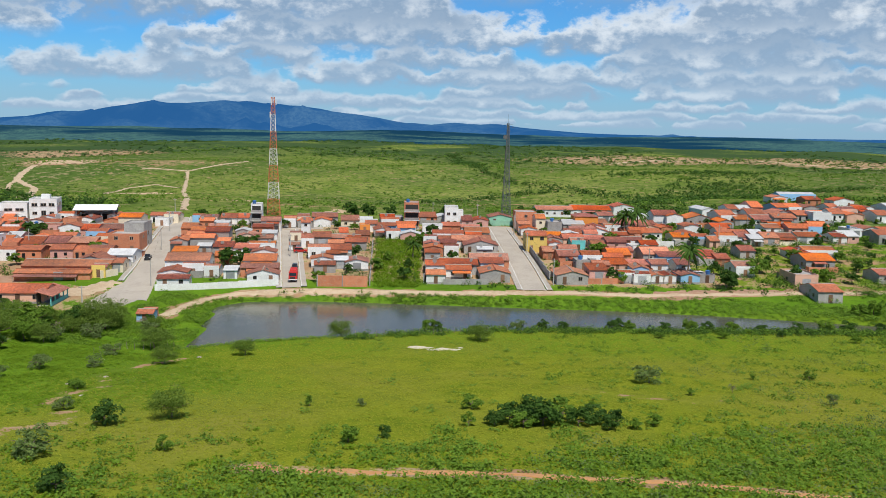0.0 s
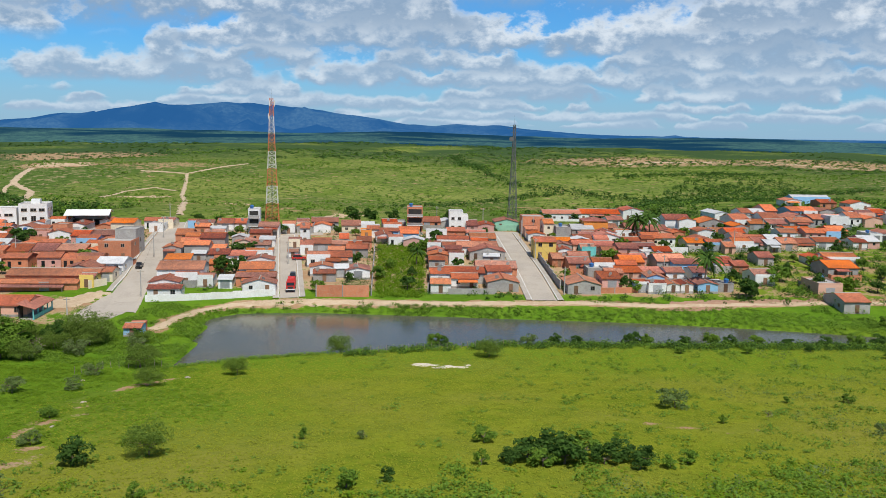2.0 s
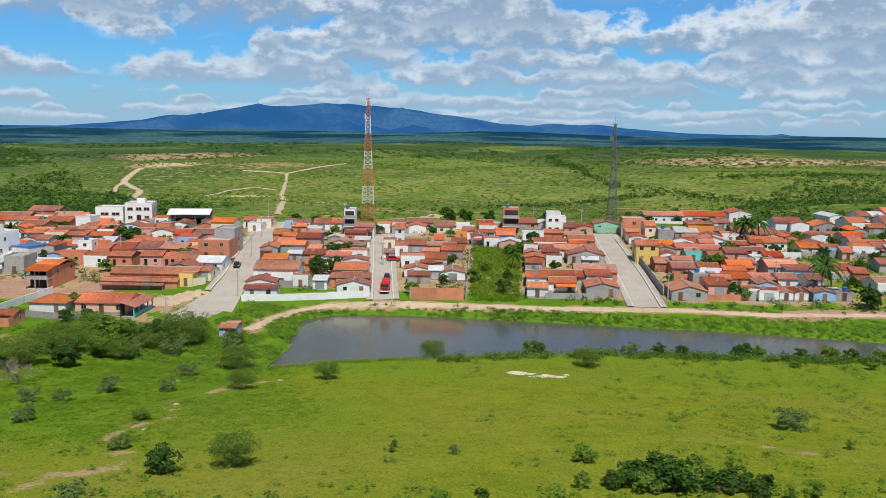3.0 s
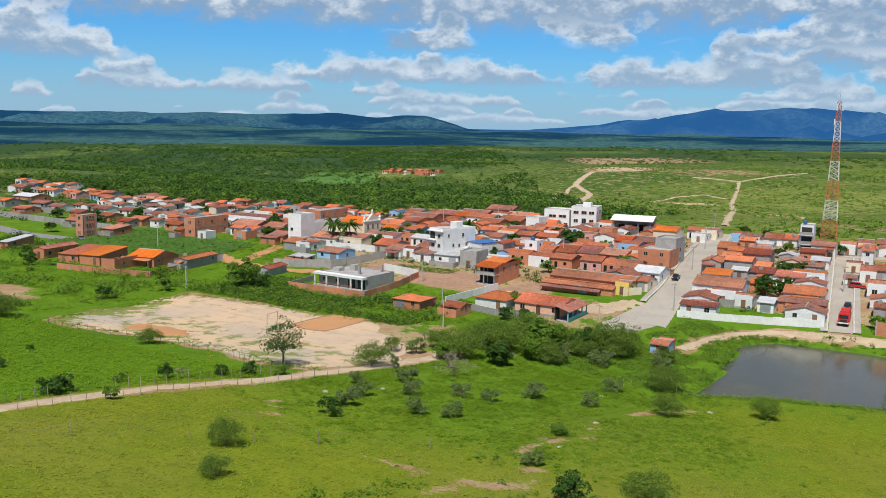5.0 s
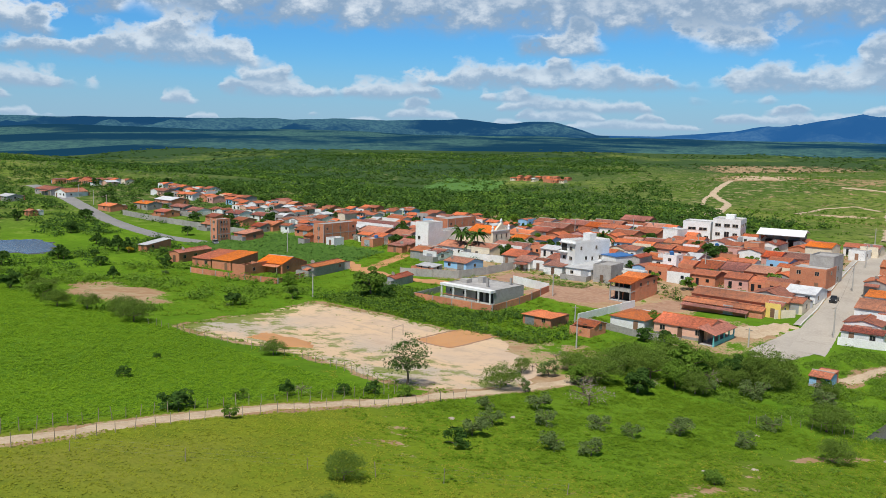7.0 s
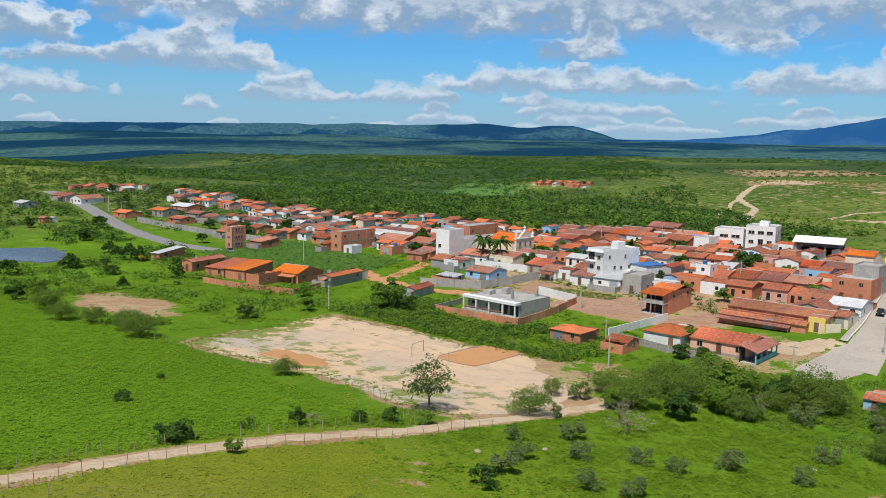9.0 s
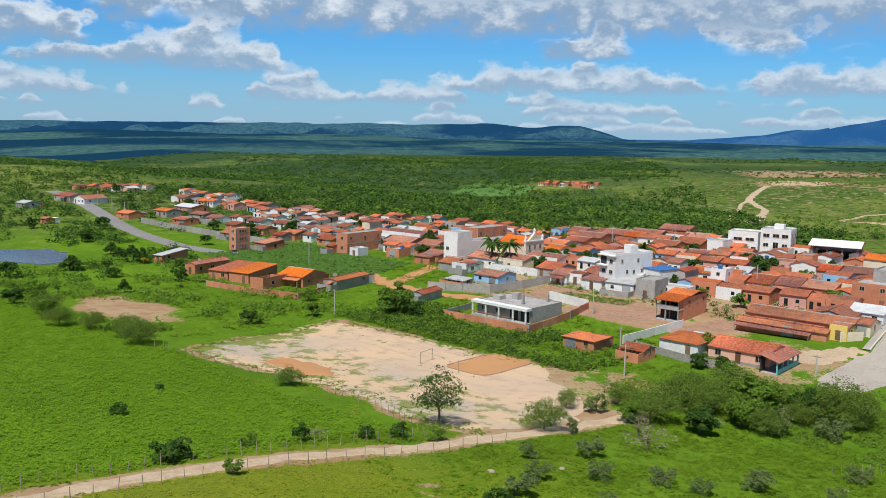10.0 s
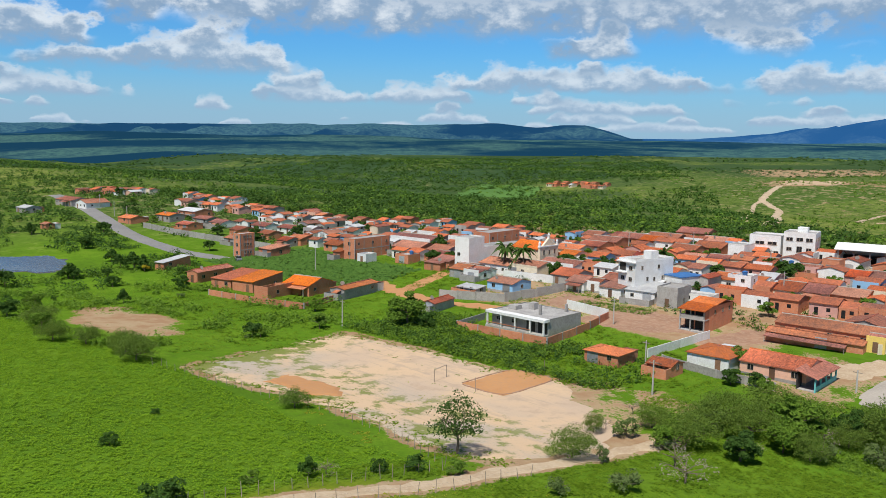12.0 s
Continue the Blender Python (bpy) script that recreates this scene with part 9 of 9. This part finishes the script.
p = scatter(((-400, 60), (-270, 185)), 1600, 31, lambda x, y, g: (field_noise(x, y, 16, 17.0) > 0.0) & (np.hypot((x + 330) / 1.6, y - 134) > 17) & (line_distance(x, y, [(-505, 214), (-411, 197), (-346, 186), (-296, 190)]) > 7))
clumps("scrub", "dark scrub around the shallow pond", p, (1.0, 2.4), 30, 0.5, "leaf_dark", 32, 0.9, "scrub")
# the weedy garden plot and the maize
p = scatter(((-31, 226), (-11, 296)), 2600, 33, lambda x, y, g: (x > -25.5 - (y - 226) * 0.08 + 0.6) & (x < -12.5 - (y - 226) * 0.03))
clumps("weeds", "head-high bright green weeds filling an empty plot", p, (0.5, 1.2), 24, 0.26, "leaf_lime", 34, 1.0)
p = scatter(((-296, 180), (-228, 226)), 5200, 35, lambda x, y, g: (y > 186 + 0.05 * (x + 240)) & (y < 222) & (np.abs(((x * 0.95 + y * 0.3) / 1.1) % 1.0 - 0.5) < 0.3) & (x < -229 - np.abs(y - 204) * 0.3) & np.array([all(math.hypot(a - c, b - d) > e * 0.8 or e > 9 for c, d, e in TAKEN) for a, b in zip(x, y)]))
tufts("maize", "rows of dark green maize", p, 1.1, 5, "leaf_maize", 36)
# weeds and small trees between the houses
p = scatter(((-300, 226), (165, 345)), 9000, 37, lambda x, y, g: (field_noise(x, y, 7, 31.0) > 0.02) & np.array([all(math.hypot(a - c, b - d) > e * 0.62 for c, d, e in TAKEN) and all(float(line_distance(a, b, q)) > 6.2 for q in ROADS) for a, b in zip(x, y)]))
clumps("scrub", "small trees and shrubs in the back yards", p[:2400], (0.5, 1.4), 26, 0.34, "leaf_dark", 38, 1.1, "scrub")

p = scatter(((66, 230), (168, 345)), 2600, 161, lambda x, y, g: (field_noise(x, y, 9, 63.0) > g.normal(0.0, 0.12, len(x))) & np.array([all(math.hypot(a - c, b - d) > e * 0.85 for c, d, e in TAKEN) for a, b in zip(x, y)]) & (line_distance(x, y, SHORE_TRACK) > 4))
clumps("scrub", "dark trees and shrubs between the eastern houses", p[:420], (0.8, 2.2), 34, 0.36, "leaf_dark", 162, 1.1, "scrub")
clumps("scrub", "green bushes between the eastern houses", p[420:1000], (0.5, 1.5), 28, 0.32, "leaf", 163, 0.95, "scrub")
p = scatter(((-170, 212), (-150, 232)), 900, 165, lambda x, y, g: np.abs(y - 221 - 0.15 * (x + 160)) < 3.2)
clumps("crop", "small plot of dark green bean plants", p, (0.3, 0.7), 12, 0.26, "leaf", 166, 0.8, "crop")
p = scatter(((-300, 226), (165, 345)), 12000, 71, lambda x, y, g: (field_noise(x, y, 8, 37.0) > -0.05) & np.array([all(math.hypot(a - c, b - d) > e * 0.6 for c, d, e in TAKEN) and all(float(line_distance(a, b, q)) > 5.6 for q in ROADS) for a, b in zip(x, y)]))
clumps("weeds", "weeds in the yards between the houses", p[:5200], (0.3, 0.9), 8, 0.28, "leaf", 72, 0.85)

# open hillside behind the village: grass, bushes and hedgerows
p = scatter(((-420, 346), (700, 1250)), 20000, 39, lambda x, y, g: (field_noise(x, y, 60, 41.0) + 0.25 * field_noise(x, y, 17, 43.0) + 0.5 * sstep(40, 140, x) * sstep(520, 400, y) + 0.16 * sstep(-20, 120, x) > g.normal(0.14, 0.12, len(x))) & (line_distance(x, y, HILL_PATHS[0]) > 8))
clumps("bushes", "bushes scattered over the hillside behind the village", p[:9500], (0.6, 1.9), 16, 0.8, "leaf", 40, 0.9, "bushes")
p = scatter(((-340, 350), (420, 900)), 7000, 139, lambda x, y, g: (x > -150 - 0.5 * (y - 345)) & (line_distance(x, y, HILL_PATHS[0]) > 6) & (line_distance(x, y, HILL_PATHS[3]) > 4) & (field_noise(x, y, 35, 45.0) > g.normal(-0.05, 0.2, len(x))))
clumps("bushes", "small thorn bushes dotted over the dry hillside", p, (0.35, 1.3), 12, 0.55, "leaf", 140, 0.9, "bushes")
p = scatter(((-540, 225), (-150, 420)), 9000, 145, lambda x, y, g: (y > np.interp(x, [-540, -470, -420, -320, -260, -205, -150], [262, 272, 270, 286, 300, 318, 345])) & (y < np.interp(x, [-540, -150], [330, 400])) & (field_noise(x, y, 22, 57.0) > g.normal(-0.1, 0.2, len(x))) & np.array([all(math.hypot(a - c, b - d) > e * 0.8 for c, d, e in TAKEN if c < -140) for a, b in zip(x, y)]))
clumps("woods", "dark shade trees crowding behind the last houses", p[:1100], (1.4, 3.6), 26, 0.9, "leaf_dark", 146, 1.1, "woods")
clumps("woods", "green trees and bushes behind the last houses", p[1100:1900], (1.2, 3.0), 22, 0.85, "leaf", 147, 1.0, "woods")
p = scatter(((-720, 110), (-296, 300)), 5200, 171, lambda x, y, g: (line_distance(x, y, WEST_ROAD) > 9) & (np.hypot((x + 330) / 1.6, y - 134) > 20) & (field_noise(x, y, 26, 67.0) + 0.25 * sstep(-330, -480, x) > g.normal(0.04, 0.15, len(x))) & ((y > 205) | (x < -330)) & np.array([all(math.hypot(a - c, b - d) > e * 0.95 for c, d, e in TAKEN if c < -280) for a, b in zip(x, y)]))
clumps("woods", "dark trees among the western houses and fields", p[:800], (1.2, 3.4), 30, 0.75, "leaf_dark", 172, 1.15, "woods")
clumps("woods", "green bushes among the western houses and fields", p[800:1700], (0.8, 2.4), 22, 0.7, "leaf", 173, 1.0, "woods")
HEDGES = ([(-7, 1164), (21, 819), (42, 722), (84, 677), (110, 628), (150, 520)], [(134, 739), (264, 846), (330, 900)], [(-40, 560), (30, 640), (84, 677)], [(180, 520), (238, 640), (330, 700)])
p = scatter(((-60, 480), (420, 1180)), 26000, 141, lambda x, y, g: np.minimum.reduce([line_distance(x, y, q) for q in HEDGES]) < np.abs(g.normal(0, 7, len(x))))
p = np.vstack([p[:1500], scatter(((100, 510), (280, 860)), 2600, 143, lambda x, y, g: (y < 520 + 2.2 * (x - 90)) & (y > 512 + 1.1 * (x - 130)) & (field_noise(x, y, 30, 47.0) > g.normal(-0.1, 0.2, len(x))))])
clumps("woods", "dark hedgerow trees and thickets across the hillside", p, (1.2, 3.0), 18, 0.95, "leaf_dark", 142, 1.0, "woods")
p = scatter(((-1100, 300), (-120, 1150)), 22000, 41, lambda x, y, g: (x < -150 - 0.72 * (y - 345)) & (y > 292 + 0.02 * np.abs(x)) & (field_noise(x, y, 90, 51.0) + 0.5 * field_noise(x, y, 30, 53.0) > g.normal(-0.16, 0.2, len(x))) & (np.hypot(x + 560, y - 725) > 42) & ((x > -520) | (y > 330)))
clumps("woods", "broad green woodland on the plain beyond the village", p[:8500], (1.3, 3.4), 16, 1.2, "leaf_dark", 42, 1.0, "woods")
p = scatter(((-1100, 300), (-150, 1150)), 9000, 43, lambda x, y, g: (x < -170 - 0.72 * (y - 345)) & (y > 292) & (field_noise(x, y, 70, 61.0) > 0.05) & (np.hypot(x + 560, y - 725) > 42))
clumps("woods", "lighter green trees in the woodland on the plain", p[:4600], (1.3, 3.2), 16, 1.15, "leaf", 44, 1.0, "woods")
p = scatter(((-900, 20), (-345, 300)), 3000, 45, lambda x, y, g: (field_noise(x, y, 40, 71.0) > -0.05) & (line_distance(x, y, [(-560, 226), (-505, 214), (-455, 206), (-411, 197), (-372, 189), (-346, 186)]) > 9) & np.array([all(math.hypot(a - c, b - d) > e * 0.9 for c, d, e in TAKEN if c < -300) for a, b in zip(x, y)]))
clumps("scrub", "dark scrub beyond the road", p, (1.2, 2.8), 18, 0.9, "leaf_dark", 46, 0.9, "scrub")
p = scatter(((60, 345), (420, 620)), 3500, 47, lambda x, y, g: (field_noise(x, y, 40, 81.0) > 0.0 + 0.3 * sstep(480, 620, y)) & np.array([all(math.hypot(a - c, b - d) > e for c, d, e in TAKEN if c > 40) for a, b in zip(x, y)]))
clumps("woods", "thick scrub woodland above the last houses", p, (1.2, 2.6), 16, 0.95, "leaf_dark", 48, 1.0, "woods")


def belts(name, r0, r1, n, size, seed, mat, cut):
    rng = np.random.RandomState(seed)
    a = np.radians(rng.uniform(-95, 45, n))
    r = np.sqrt(rng.uniform(r0 * r0, r1 * r1, n))
    x, y = np.sin(a) * r, np.cos(a) * r
    keep = field_noise(x, y, r1 / 7, seed * 1.0) + 0.4 * field_noise(x, y, r1 / 22, seed + 5.0) > cut
    clumps(name, "far dark woodland belts across the plain", np.stack([x[keep], y[keep]], -1), size, 12, size[1] * 0.55, mat, seed, 0.55, "woods")


belts("far_woods", 1000, 1750, 9000, (2.2, 4.5), 91, "leaf_dark", -0.02)

# loose stones on the slope
for k, (x, y, s) in enumerate(((-58, 128, 0.9), (-61, 121, 0.7), (-55, 112, 0.8), (-57, 150, 0.9), (-50, 151, 1.1), (-66, 146, 0.8), (-47, 99, 1.2), (-88, 118, 0.9), (-91, 109, 1.0))):
    g = np.random.RandomState(k)
    st = Shape()
    ring = lambda r, z: [(r * math.cos(a * math.pi / 4) * g.uniform(0.8, 1.2), r * 0.7 * math.sin(a * math.pi / 4) * g.uniform(0.8, 1.2), z) for a in range(8)]
    a, b, c = ring(1.0, -0.2), ring(0.85, 0.25), ring(0.4, 0.42)
    st.prism(a, b).prism(b, c)
    tagged(new("boulder", st.mesh("boulder", MAT["rock"])), "pale weathered boulder in the grass", "boulder", "boulders").matrix_basis = pose(x, y, z_at(x, y), 0, 0, k * 40) @ Matrix.Diagonal((0.6 * s, 0.6 * s, 0.5 * s, 1))
